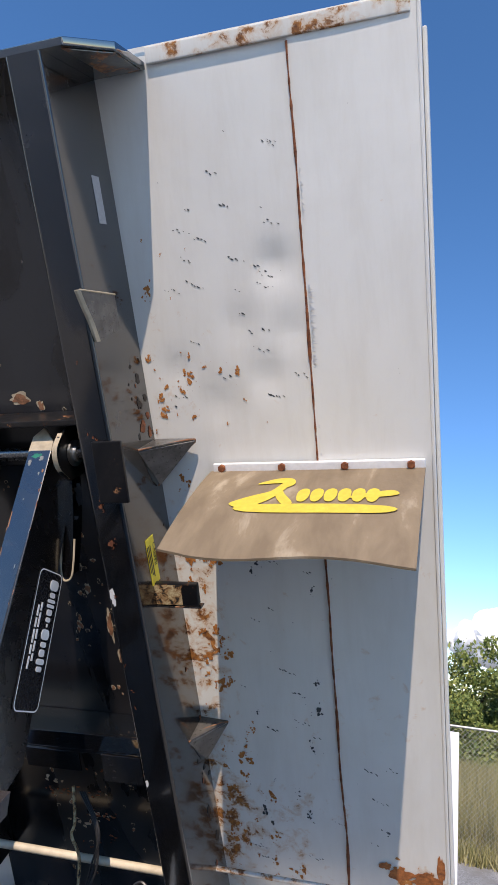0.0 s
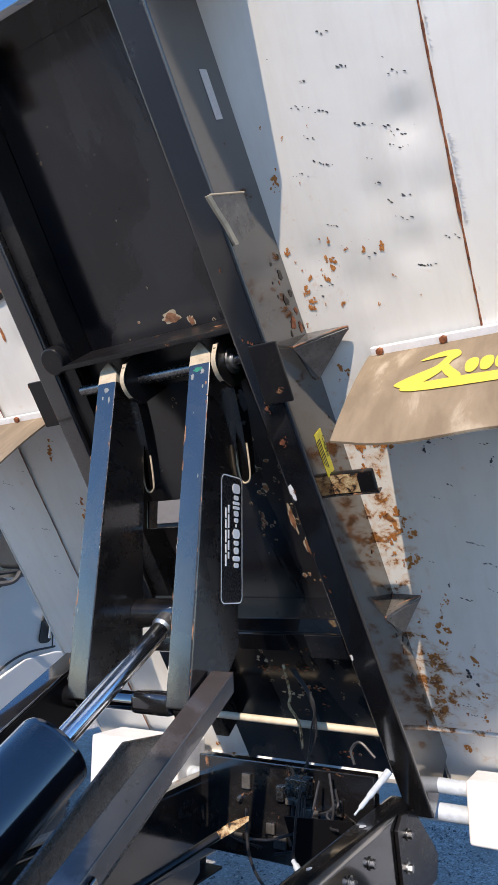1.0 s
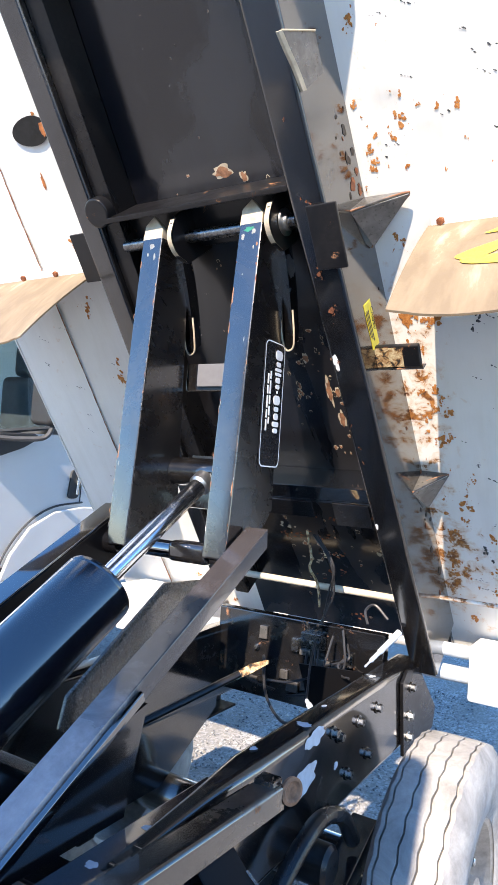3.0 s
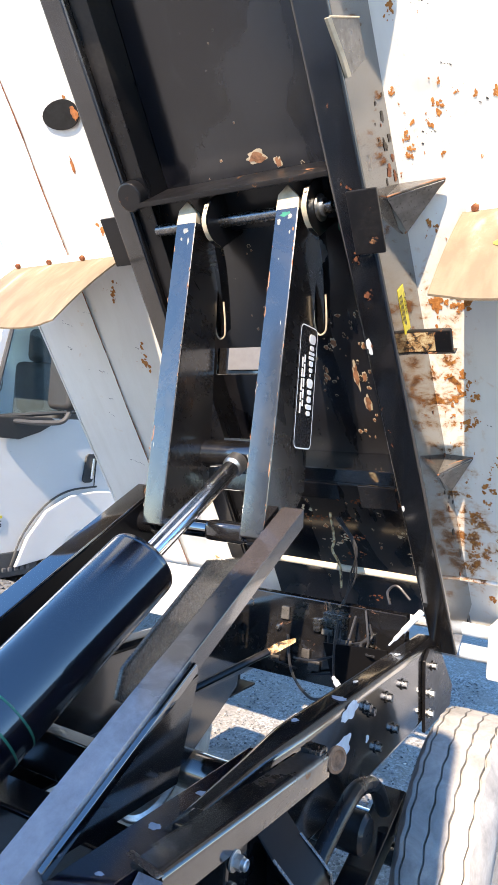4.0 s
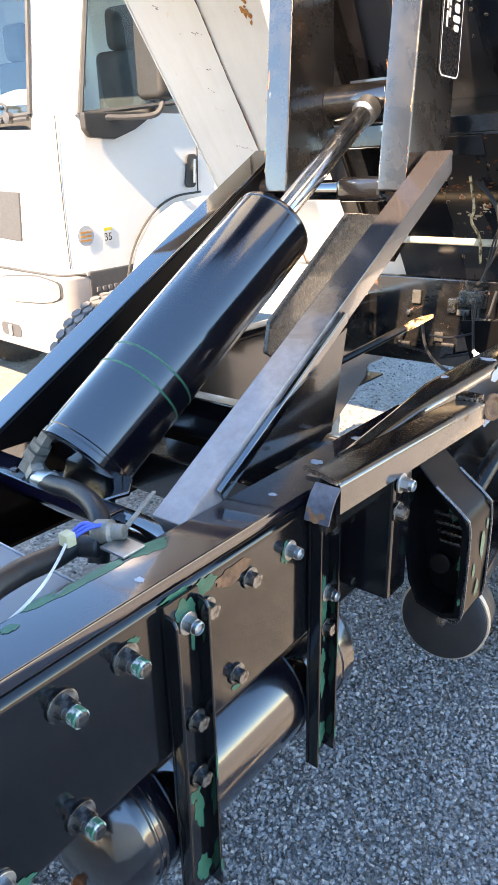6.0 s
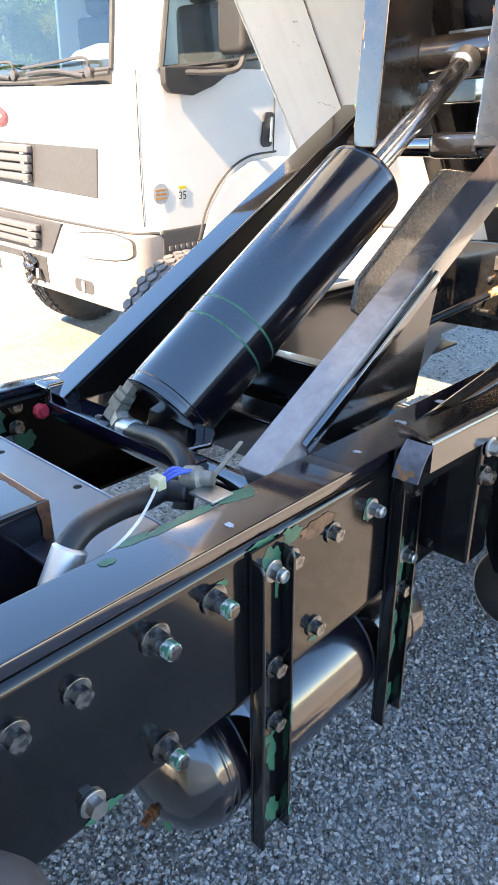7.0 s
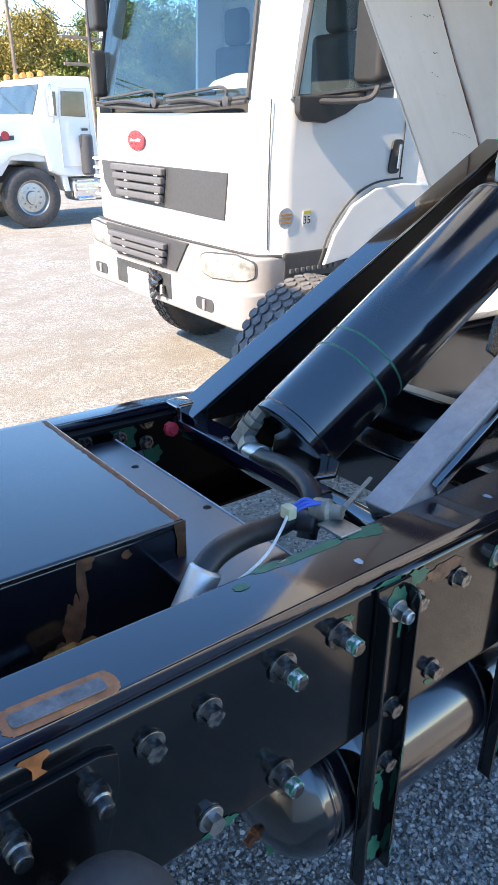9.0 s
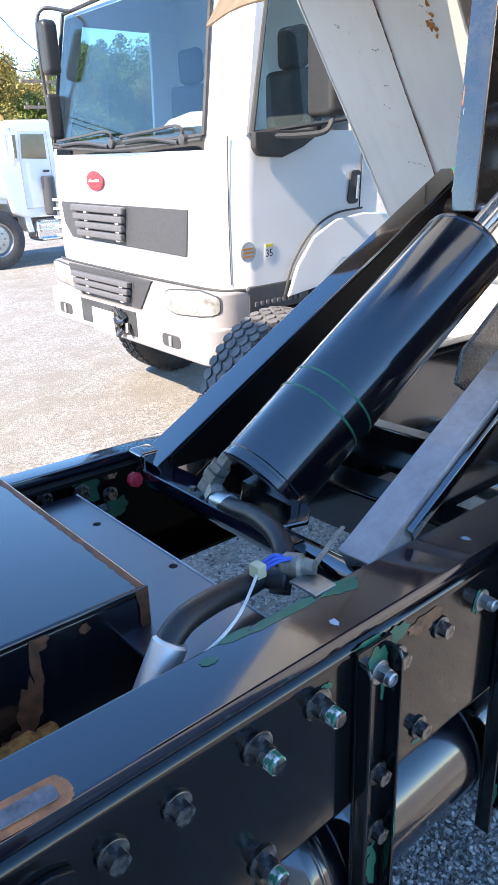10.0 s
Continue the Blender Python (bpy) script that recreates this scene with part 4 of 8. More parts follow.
# stiffening flat and web under the near strut
bm = bmesh.new()
a, b = P(0.349, 0.33, 1.185), P(0.338, 0.80, 1.452)
prism(bm, [a, b, b + P(0.012, 0, -0.004), a + P(0.012, 0, -0.004)], (0, 0.010, -0.022), (0, 0, 0))
part("stiffener", bevel(bm, 0.003), BLACK, struts)
bm = bmesh.new()
prism(bm, [P(0.305, 0.36, 1.153), P(0.305, 0.72, 1.36), P(0.305, 0.86, 1.40), P(0.305, 0.80, 1.153)], (0, 0, 0), (0.012, 0, 0))
part("web_plate", bm, BLACK_DUSTY, struts)
bm = bmesh.new()
prism(bm, [P(0.196, 0.70, 1.43), P(0.178, 1.067, 1.651), P(0.172, 1.29, 1.637), P(0.172, 1.29, 1.50), P(0.192, 0.86, 1.26), P(0.198, 0.68, 1.36)], (0, 0, 0), (0.010, 0, 0))
part("cheek_plate", bevel(bm, 0.002, 1), CHEEK_GREY, struts, "dusty dark cheek plate with a bright cut top")
bm = bmesh.new()
box(bm, -0.25, 0.20, 0.78, 0.84, 1.05, 1.17)
part("middle_tie", bevel(bm, 0.006), BLACK_DUSTY, struts)

# ---- hoist cylinder ----
cylinder = thing("hoist_cylinder", "glossy black hoist cylinder with green rings and chrome rod", "hydraulic cylinder")
C0, C1, C2 = P(-0.0758, 0.3284, 1.1238), P(-0.0261, 1.0295, 1.6176), P(0.007, 1.50, 1.949)
CR = 0.1146
CW = (C1 - C0).normalized()
CL = (C1 - C0).length
bm = bmesh.new()
lathe(bm, C0, CW, [(0.012, 0.09), (0.012, CR - 0.006), (0.016, CR), (0.032, CR), (0.034, CR - 0.002), (0.042, CR - 0.002), (0.044, CR), (CL - 0.02, CR), (CL - 0.018, CR - 0.002), (CL - 0.012, CR), (CL - 0.002, CR - 0.002), (CL, CR - 0.008), (CL, 0.05)], 64)
barrel = part("barrel", bm, BARREL, cylinder)
for d in (0.234, 0.290):
    bm = bmesh.new()
    lathe(bm, C0 + CW * d, CW, [(0, CR + 0.0002), (0.0008, CR + 0.0010), (0.005, CR + 0.0010), (0.006, CR + 0.0002)], 56, False)
    part("green_ring", bm, GREEN, barrel, "green painted ring")
bm = bmesh.new()
lathe(bm, C1 - CW * 0.02, C2 - C1, [(0, 0.031), ((C2 - C1).length - 0.02, 0.031)], 28)
rod_part = part("piston_rod", bm, CHROME, cylinder, "bright chrome piston rod")
bm = bmesh.new()
lathe(bm, C2 - CW * 0.06, CW, [(0, 0.033), (0.008, 0.04), (0.045, 0.04), (0.055, 0.03)], 20)
part("rod_end", bm, STEEL, rod_part)
bm = bmesh.new()
prism(bm, [P(-0.15, 0.36, 1.12), P(0.08, 0.36, 1.118), P(0.10, 0.33, 1.10), P(0.07, 0.27, 1.095), P(-0.05, 0.262, 1.10)], (0, 0, 0), (0, 0, 0.010))
part("base_plate", bevel(bm, 0.003), BLACK, cylinder)
bm = bmesh.new()
rod(bm, P(-0.14, 0.31, 1.085), P(0.05, 0.31, 1.085), 0.026, 18, 0.004)
part("base_pin", bm, BLACK, cylinder)

# ---- hydraulic hose and fittings at the foot ----
hose = thing("hydraulic_hose", "thick black hydraulic hose with zinc crimped ends and an elbow", "hose")
bm = bmesh.new()
tube(bm, [P(-0.075, 0.243, 1.118), P(-0.02, 0.235, 1.128), P(0.04, 0.23, 1.136), P(0.13, 0.205, 1.142), P(0.185, 0.18, 1.125), P(0.205, 0.15, 1.06)], 0.021, 14)
part("hose_run", bm, HOSE, hose)
bm = bmesh.new()
tube(bm, [P(0.302, -0.215, 0.98), P(0.30, -0.185, 1.10), P(0.285, -0.13, 1.158), P(0.262, -0.05, 1.158), P(0.243, 0.04, 1.142), P(0.235, 0.10, 1.142), P(0.21, 0.17, 1.10)], 0.021, 14)
part("hose_run", bm, HOSE, hose)
bm = bmesh.new()
lathe(bm, P(-0.155, 0.262, 1.140), P(0.45, 0.45, 0.9), [(-0.02, 0.022), (0.012, 0.022), (0.013, 0.028), (0.034, 0.028), (0.035, 0.020), (0.04, 0.020), (0.041, 0.026), (0.056, 0.026), (0.057, 0.018), (0.085, 0.018)], 6)
lathe(bm, P(-0.152, 0.27, 1.14), P(0.06, -0.03, -0.03), [(0, 0.021), (0.03, 0.021), (0.031, 0.027), (0.05, 0.027), (0.051, 0.022)], 6)
part("elbow", bm, DULL_ZINC, hose, "zinc plated elbow fitting")
bm = bmesh.new()
lathe(bm, P(-0.112, 0.251, 1.115), P(1, -0.1, 0.12), [(0, 0.022), (0.002, 0.025), (0.055, 0.025), (0.057, 0.022)], 18)
part("crimp_sleeve", bm, STEEL, hose)
bm = bmesh.new()
lathe(bm, P(0.300, -0.205, 1.06), P(-0.006, 0.058, 0.09), [(0, 0.0275), (0.105, 0.0275), (0.109, 0.023)], 24)
part("crimp_sleeve", bm, SLEEVE, hose)

# ---- valve and wiring on the near rail ----
valve = thing("air_valve", "grey air valve with a lever and loose wires", "valve")
bm = bmesh.new()
lathe(bm, P(0.262, 0.105, 1.165), P(0.8, 0.35, 0.1), [(0, 0.016), (0.008, 0.022), (0.035, 0.022), (0.04, 0.015), (0.06, 0.013)], 16)
part("valve_body", bm, DULL_ZINC, valve)
bm = bmesh.new()
prism(bm, [P(0.307, 0.125, 1.168), P(0.318, 0.128, 1.168), P(0.288, 0.235, 1.197), P(0.28, 0.233, 1.197)], (0, 0, 0), (0, 0, 0.004))
part("lever", bevel(bm, 0.0015), DULL_ZINC, valve)
bm = bmesh.new()
box(bm, 0.30, 0.36, 0.085, 0.135, 1.1525, 1.158)
part("mount_plate", bevel(bm, 0.0015), STEEL, valve)
for k in range(3):
    bm = bmesh.new()
    tube(bm, [P(0.255 + 0.006 * k, 0.06, 1.175), P(0.27 + 0.005 * k, 0.08, 1.195 - 0.004 * k), P(0.285, 0.098 + 0.005 * k, 1.185)], 0.0035, 6, 4)
    part("blue_wire", bm, BLUE_WIRE, valve)
bm = bmesh.new()
tube(bm, [P(0.262, 0.05, 1.172), P(0.29, 0.01, 1.165), P(0.325, -0.045, 1.16), P(0.342, -0.10, 1.15), P(0.34, -0.15, 1.135)], 0.0028, 6)
part("white_wire", bm, WHITE_WIRE, valve)
bm = bmesh.new()
box(bm, 0.248, 0.272, 0.042, 0.062, 1.162, 1.186)
part("plug", bevel(bm, 0.003), BEIGE_PLUG, valve)
bm = bmesh.new()
rod(bm, P(0.235, 0.08, 1.14), P(0.285, 0.10, 1.145), 0.02, 12, 0.004)
part("coupling", bm, HOSE, valve)

# ---- lift arms ----
arms = thing("lift_arm_frame", "worn black steel lift arms standing under the raised body", "lift arm")


def arm(xb, xt, w, depth):
    """A box arm: front strip facing forward, deep side plates behind it."""
    bm = bmesh.new()
    low, high = P(xb, 1.285, 1.70), P(xt, 1.385, 2.80)
    prof_low = [P(-w / 2, 0, 0), P(w / 2, 0, 0), P(w / 2, depth * 0.55, 0.0), P(-w / 2, depth * 0.55, 0.0)]
    mid = low.lerp(high, 0.14)
    rings = [[low + p for p in prof_low],
             [mid + P(sx * w / 2, d, 0) for sx, d in ((-1, 0), (1, 0), (1, depth), (-1, depth))],
             [high + P(sx * w / 2, d, 0) for sx, d in ((-1, 0), (1, 0), (1, depth * 0.62), (-1, depth * 0.62))]]
    vs = [bm.verts.new(v) for r in rings for v in r]
    for a in (0, 4):
        for i in range(4):
            bm.faces.new((vs[a + i], vs[a + (i + 1) % 4], vs[a + 4 + (i + 1) % 4], vs[a + 4 + i]))
    bm.faces.new(vs[:4][::-1])
    bm.faces.new(vs[8:])
    return bevel(bm, 0.007)


near_arm = part("arm", arm(0.195, 0.19, 0.088, 0.27), ARM_BLACK, arms)
far_arm = part("arm", arm(-0.205, -0.225, 0.088, 0.27), ARM_BLACK, arms)
for x, parent in ((0.19, near_arm), (-0.225, far_arm)):
    bm = bmesh.new()
    prism(bm, [P(x - 0.044, 1.385, 2.79), P(x + 0.044, 1.385, 2.79), P(x + 0.04, 1.39, 2.83), P(x - 0.012, 1.40, 2.885), P(x - 0.044, 1.395, 2.85)], (0, -0.001, 0), (0, 0.03, 0))
    part("arm_tip", bevel(bm, 0.004), CREAM, parent, "peeled cream arm tip")


def arm_chips(material, parent, x_list, seed):
    n = P(0, -1, 0.091).normalized()
    chips("worn_chip", material, parent, [(P(x, 1.285 + (z - 1.70) * 0.0909 + 0.0005, z), size, st) for x, z, size, st in x_list], UX, P(0, 0.091, 1).normalized(), n, seed=seed)


arm_chips(GREEN, near_arm, [(0.185, 2.775, 0.02, 0.5)], 15)
arm_chips(BROWN_SCAB, near_arm, [(0.1525, 2.55, 0.003, 12.0), (0.1525, 2.44, 0.0025, 9.0), (0.222, 2.72, 0.004, 2.0), (0.2345, 1.92, 0.0025, 12.0)], 16)
arm_chips(DULL_ZINC, near_arm, [(0.205, 2.765, 0.010, 1.0), (0.18, 2.62, 0.002, 2.0), (0.165, 2.75, 0.008, 1.6), (0.21, 2.71, 0.003, 3.0), (0.215, 2.4, 0.002, 4.0)], 17)
arm_chips(DULL_ZINC, far_arm, [(-0.222, 2.765, 0.014, 0.8), (-0.24, 1.98, 0.002, 5.0), (-0.205, 2.725, 0.006, 2.4), (-0.236, 2.735, 0.005, 1.5)], 18)
arm_chips(BROWN_SCAB, far_arm, [(-0.2465, 2.02, 0.003, 10.0), (-0.262, 2.7, 0.0025, 6.0)], 19)

# worn slivers along the front edges of both arms
rng = random.Random(90)
for xb, xt, parent in ((0.195, 0.19, near_arm), (-0.205, -0.225, far_arm)):
    for side in (-1, 1):
        for k in range(16):
            z = rng.uniform(1.75, 2.78)
            f = (z - 1.70) / 1.1
            x = xb + (xt - xb) * f + side * (0.0445 - 0.007 * rng.random())
            ln, w = 0.003 + 0.014 * rng.random() ** 2, 0.0006 + 0.0012 * rng.random()
            bm = bmesh.new()
            blob(bm, P(x, 1.285 + 0.1 * f - 0.0003, z), UX, P(0, 0.091, 1).normalized(), P(0, -1, 0.091).normalized(), w, rng, 0.0006, 0.0001, ln / w)
            part("edge_wear", bm, rng.choice((DULL_ZINC, BROWN_SCAB, BROWN_SCAB, RUST)), parent)

# name plate on the near arm: plain bars for the lettering
bm = bmesh.new()
PY, PZ = 1.513, 2.21
PL = [(u, v) for u, v in rounded(0.140, 0.43, 0.024)]
XS = 0.2402
prism(bm, [P(XS, PY + u, PZ + v) for u, v in PL], (0, 0, 0), (0.0016, 0, 0))
sticker = part("name_plate", bm, LABEL_BLACK, near_arm, "black name plate with white border and white bars")
bm = bmesh.new()
outer, inner = rounded(0.134, 0.424, 0.022), rounded(0.126, 0.416, 0.019)
ring = [bm.verts.new((XS + 0.0026, PY + u, PZ + v)) for u, v in outer], [bm.verts.new((XS + 0.0026, PY + u, PZ + v)) for u, v in inner]
for i in range(len(outer)):
    j = (i + 1) % len(outer)
    bm.faces.new((ring[0][i], ring[0][j], ring[1][j], ring[1][i]))
part("border", bm, LABEL_WHITE, sticker)
# a row of plain blocks in place of each letter of the name
z = PZ + 0.19
for high, wide in ((0.062, 0.048), (0.030, 0.03), (0.016, 0.042), (0.016, 0.042), (0.028, 0.03), (0.022, 0.026), (0.016, 0.008), (0.060, 0.044), (0.030, 0.03), (0.042, 0.03), (0.032, 0.044), (0.030, 0.03)):
    bm = bmesh.new()
    step = high * 0.78 if high < 0.03 else high * 0.62
    prism(bm, [P(XS + 0.0016, PY + 0.028 + u, z - step / 2 + v) for u, v in rounded(wide, step * 0.86, min(wide, step) * 0.3, 2)], (0, 0, 0), (0.0012, 0, 0))
    part("lettering_bar", bm, LABEL_WHITE, sticker)
    z -= step + 0.003
for y0, z0, z1 in ((PY - 0.024, PZ - 0.05, PZ + 0.11), (PY - 0.040, PZ - 0.07, PZ + 0.10)):
    z = z1
    rng = random.Random(int(z0 * 1000))
    while z > z0:
        w = rng.uniform(0.018, 0.045)
        bm = bmesh.new()
        box(bm, XS + 0.0016, XS + 0.0026, y0, y0 + 0.008, z - w, z)
        part("lettering_bar", bm, LABEL_WHITE, sticker)
        z -= w + 0.006

# cross pieces of the arms
bm = bmesh.new()
rod(bm, P(-0.26, 1.335, 1.705), P(0.25, 1.335, 1.705), 0.03, 18)
part("pivot_tube", bm, BLACK, arms)
for x in (-0.235, 0.225):
    bm = bmesh.new()
    lathe(bm, P(x - 0.05, 1.335, 1.705), P(1, 0, 0), [(0, 0.034), (0.0, 0.042), (0.07, 0.042), (0.07, 0.034)], 20)
    part("pivot_collar", bm, BLACK_CHIPPED, arms)
bm = bmesh.new()
box(bm, 0.0, 0.16, 1.30, 1.37, 1.672, 1.74)
part("pivot_sleeve", bevel(bm, 0.02, 3), BLACK_DUSTY, arms)
bm = bmesh.new()
box(bm, -0.19, 0.16, 1.60, 1.625, 2.27, 2.375)
part("tie_plate", bevel(bm, 0.004), BLACK_DUSTY, arms)
bm = bmesh.new()
box(bm, -0.13, 0.13, 1.585, 1.6, 2.285, 2.37)
part("tie_face", bevel(bm, 0.003), MID_PLASTIC, arms, "grey primed tie plate")
bm = bmesh.new()
rod(bm, P(-0.17, 1.545, 1.965), P(0.15, 1.545, 1.965), 0.052, 24, 0.006)
box(bm, -0.10, 0.10, 1.55, 1.66, 1.965, 2.025)
part("clevis_tube", bm, BLACK_DUSTY, arms)
bm = bmesh.new()
box(bm, -0.17, 0.15, 1.60, 1.66, 1.83, 1.90)
part("rear_tie", bevel(bm, 0.006), BLACK, arms)

PEG_RUST = Mat("yellow rusty paint", 0.6)
PEG_RUST = PEG_RUST.set(colour=PEG_RUST.ramp(PEG_RUST.noise(38, 6, 0.7, 0.5), [(0.40, (0.012, 0.011, 0.01)), (0.46, (0.28, 0.15, 0.06)), (0.6, (0.55, 0.46, 0.28))])).m

# ---- raised dump body; its own frame: x across, y up along the floor, z out of the underside ----
BODY = SETTLE @ Matrix(((1, 0, 0, 0), (0, -0.598, -0.80, 0), (0, 0.80, -0.598, 0), (0, 0, 0, 1)))
body = thing("dump_body", "raised rusty white steel dump body with black sills", "dump body", BODY)
FQ = -3.0


def buckle(x, s, seed, depth, dents=()):
    h = noise.noise((x * 2.2 + seed, s * 1.6, 0.3)) * depth
    for dx, ds, r, k in dents:
        h -= k * math.exp(-((x - dx) ** 2 + (s - ds) ** 2) / (r * r))
    return h


def sheet(x0, x1, s0, s1, q, t, nx, ns, seed, depth, dents=()):
    """A slightly buckled steel sheet."""
    rng = random.Random(seed)
    bm = bmesh.new()
    rows = []
    for j in range(ns + 1):
        s = s0 + (s1 - s0) * j / ns
        row = []
        for i in range(nx + 1):
            x = x0 + (x1 - x0) * i / nx
            h = buckle(x, s, seed, depth, dents)
            row.append((x, s, q + h))
        rows.append(row)
    grid(bm, rows)
    bmesh.ops.recalc_face_normals(bm, faces=bm.faces)
    ring = bmesh.ops.extrude_face_region(bm, geom=bm.faces[:])
    bmesh.ops.translate(bm, vec=(0, 0, -t), verts=[v for v in ring["geom"] if isinstance(v, bmesh.types.BMVert)])
    return bm


DENTS = [(0.98, 1.93, 0.05, 0.016), (0.93, 1.58, 0.05, 0.010), (0.85, 1.75, 0.05, 0.006), (0.75, 1.5, 0.06, 0.008), (1.02, 1.72, 0.04, 0.008), (0.62, 1.62, 0.05, 0.008)]
right_floor = part("floor_panel", sheet(0.42, 1.085, -0.72, 2.58, FQ, 0.006, 26, 90, 1, 0.006, DENTS), WHITE_PANEL, body)
right_outer = part("floor_panel", sheet(1.075, 1.435, -0.72, 2.60, FQ + 0.007, 0.006, 14, 60, 2, 0.005), WHITE_PANEL, body)
left_floor = part("floor_panel", sheet(-1.07, -0.44, -1.10, 2.58, FQ, 0.006, 24, 80, 3, 0.006, [(-0.75, 1.6, 0.06, 0.01)]), WHITE_PANEL, body)
left_outer = part("floor_panel", sheet(-1.435, -1.06, -1.10, 2.60, FQ + 0.007, 0.006, 14, 60, 4, 0.005), WHITE_PANEL, body)
for x0, x1 in ((1.435, 1.447), (-1.447, -1.435)):
    bm = bmesh.new()
    box(bm, x0, x1, -0.75, 2.60, -4.3, FQ + 0.012)
    part("side_wall", bevel(bm, 0.004), WHITE_PANEL, body)
bm = bmesh.new()
box(bm, -1.435, 1.435, 2.59, 2.605, -4.3, FQ)
part("front_wall", bm, WHITE_PANEL, body)
bm = bmesh.new()
box(bm, 1.4475, 1.462, -0.4, 2.52, -3.3, FQ - 0.02)
part("side_rail", bevel(bm, 0.006), WHITE_PANEL, body)
bm = bmesh.new()
box(bm, -1.445, 1.445, -0.76, -0.72, -3.12, FQ + 0.02)
part("rear_sill", bevel(bm, 0.006), WHITE_RUSTY, body)

# rusted lap seams: a ragged ridge of scale along each lap
for x, sgn, seed in ((1.076, 1, 21), (-1.061, -1, 22)):
    rng = random.Random(seed)
    bm = bmesh.new()
    rows = []
    n = 150
    for k in range(n + 1):
        s = -0.66 + 3.2 * k / n
        w = 0.0022 + 0.008 * max(0.0, noise.noise((s * 5, seed, 0))) + 0.003 * rng.random()
        c = x + 0.006 * noise.noise((s * 3, seed, 5))
        rows.append([(c - w, s, FQ + 0.0075), (c, s, FQ + 0.010 + 0.003 * rng.random()), (c + w * 0.8, s, FQ + 0.0085)])
    grid(bm, rows)
    part("rusted_seam", bm, RUST, body, "ragged rusty lap seam", True)


# pale flakes of peeling paint beside the seam
rng = random.Random(61)
bm = bmesh.new()
for s0, s1, n in ((1.60, 1.86, 70), (1.22, 1.42, 22), (2.05, 2.2, 20), (0.95, 1.1, 10)):
    for _ in range(n):
        c = P(1.084 + 0.006 * noise.noise((s0 * 3, 21, 5)), rng.uniform(s0, s1), FQ + 0.008)
        w = rng.uniform(0.006, 0.026) * (1 if n > 40 else 0.5)
        add(bm, [c, c + P(0.001, 0.006, 0.001), c + P(w, rng.uniform(-0.004, 0.006), 0.001 + 0.006 * rng.random())], [(0, 1, 2)])
tagged(part("peeling_paint", bm, LABEL_WHITE, body, "pale curled flakes of peeling paint", True), kind="stuff")


def spots(name, material, parent, n, region, size, seed, q, stretch=1.4, power=1.0, label="", lift=0.0018, shape=None):
    """Ragged scabs in clusters over a stretch of the underside, one mesh: each scab a heart with crumbs round it."""
    rng = random.Random(seed)
    bm = bmesh.new()
    (x0, x1), (s0, s1) = region

    def flake(c, r, st):
        if shape:
            c = P(c.x, c.y, q + buckle(c.x, c.y, *shape))
        blob(bm, c, UX, UY, UZ, r, rng, lift, 0.0002, st)
    for _ in range(n):
        c = P(x0 + (x1 - x0) * rng.random() ** power, s0 + (s1 - s0) * rng.random(), q)
        r = size * (0.25 + rng.random() ** 2.2)
        tilt = rng.uniform(-0.5, 0.5)
        for _ in range(rng.randint(4, 11)):
            d = rng.gauss(0, r * stretch * 0.75)
            flake(c + P(rng.gauss(0, r * 0.55) + d * tilt, d, 0), r * rng.uniform(0.22, 0.75), rng.uniform(0.7, 1.7))
        for _ in range(rng.randint(2, 8)):
            flake(c + P(rng.gauss(0, r * 1.8), rng.gauss(0, r * 2.2), 0), r * rng.uniform(0.06, 0.16), rng.uniform(0.7, 1.6))
    o = part(name, bm, material, parent, label, True)
    tagged(o, kind="stuff")
    return o


def scratches(parent, n, region, seed, q, shape):
    """Short dark nicks in loose rows."""
    rng = random.Random(seed)
    bm = bmesh.new()
    (x0, x1), (s0, s1) = region
    for _ in range(n):
        c = P(rng.uniform(x0, x1), rng.uniform(s0, s1), q)
        for k in range(rng.randint(1, 5)):
            p = c + P(0.012 * k + rng.gauss(0, 0.003), rng.gauss(0, 0.004) - 0.004 * k, 0)
            p.z = q + buckle(p.x, p.y, *shape)
            w = rng.uniform(0.0012, 0.0032)
            blob(bm, p, P(0.6, 0.8, 0), P(-0.8, 0.6, 0), UZ, w, rng, 0.0012, 0.0001, rng.uniform(1.5, 3.2))
    tagged(part("scuffing", bm, SEAT, parent, "small dark nicks in the paint", True), kind="stuff")


RS, LS = (1, 0.006, DENTS), (3, 0.006, [(-0.75, 1.6, 0.06, 0.01)])
spots("rust_speckle", SCALE_RUST, right_floor, 18, ((0.52, 0.70), (1.38, 1.70)), 0.012, 31, FQ, 1.0, 1.3, "orange rust scabs eaten through the paint", shape=RS)
spots("rust_speckle", SCALE_RUST, right_floor, 6, ((0.68, 0.96), (1.40, 1.75)), 0.010, 34, FQ, 1.0, shape=RS)
spots("rust_speckle", SCALE_RUST, right_floor, 6, ((0.50, 0.74), (1.76, 2.10)), 0.010, 30, FQ, 1.4, shape=RS)
spots("rust_speckle", SCALE_RUST, right_floor, 18, ((0.56, 0.67), (0.30, 1.25)), 0.012, 32, FQ, 1.2, 0.8, shape=RS)
spots("rust_speckle", SCALE_RUST, right_floor, 16, ((0.59, 0.74), (-0.55, 0.30)), 0.013, 29, FQ, 1.8, 0.8, shape=RS)
spots("rust_speckle", SCALE_RUST, right_floor, 15, ((0.545, 0.69), (0.36, 0.98)), 0.018, 23, FQ, 1.0, 0.45, shape=RS)
spots("rust_speckle", SCALE_RUST, right_floor, 9, ((0.625, 0.650), (-0.30, 0.20)), 0.012, 22, FQ, 1.0, 2.2, shape=RS)
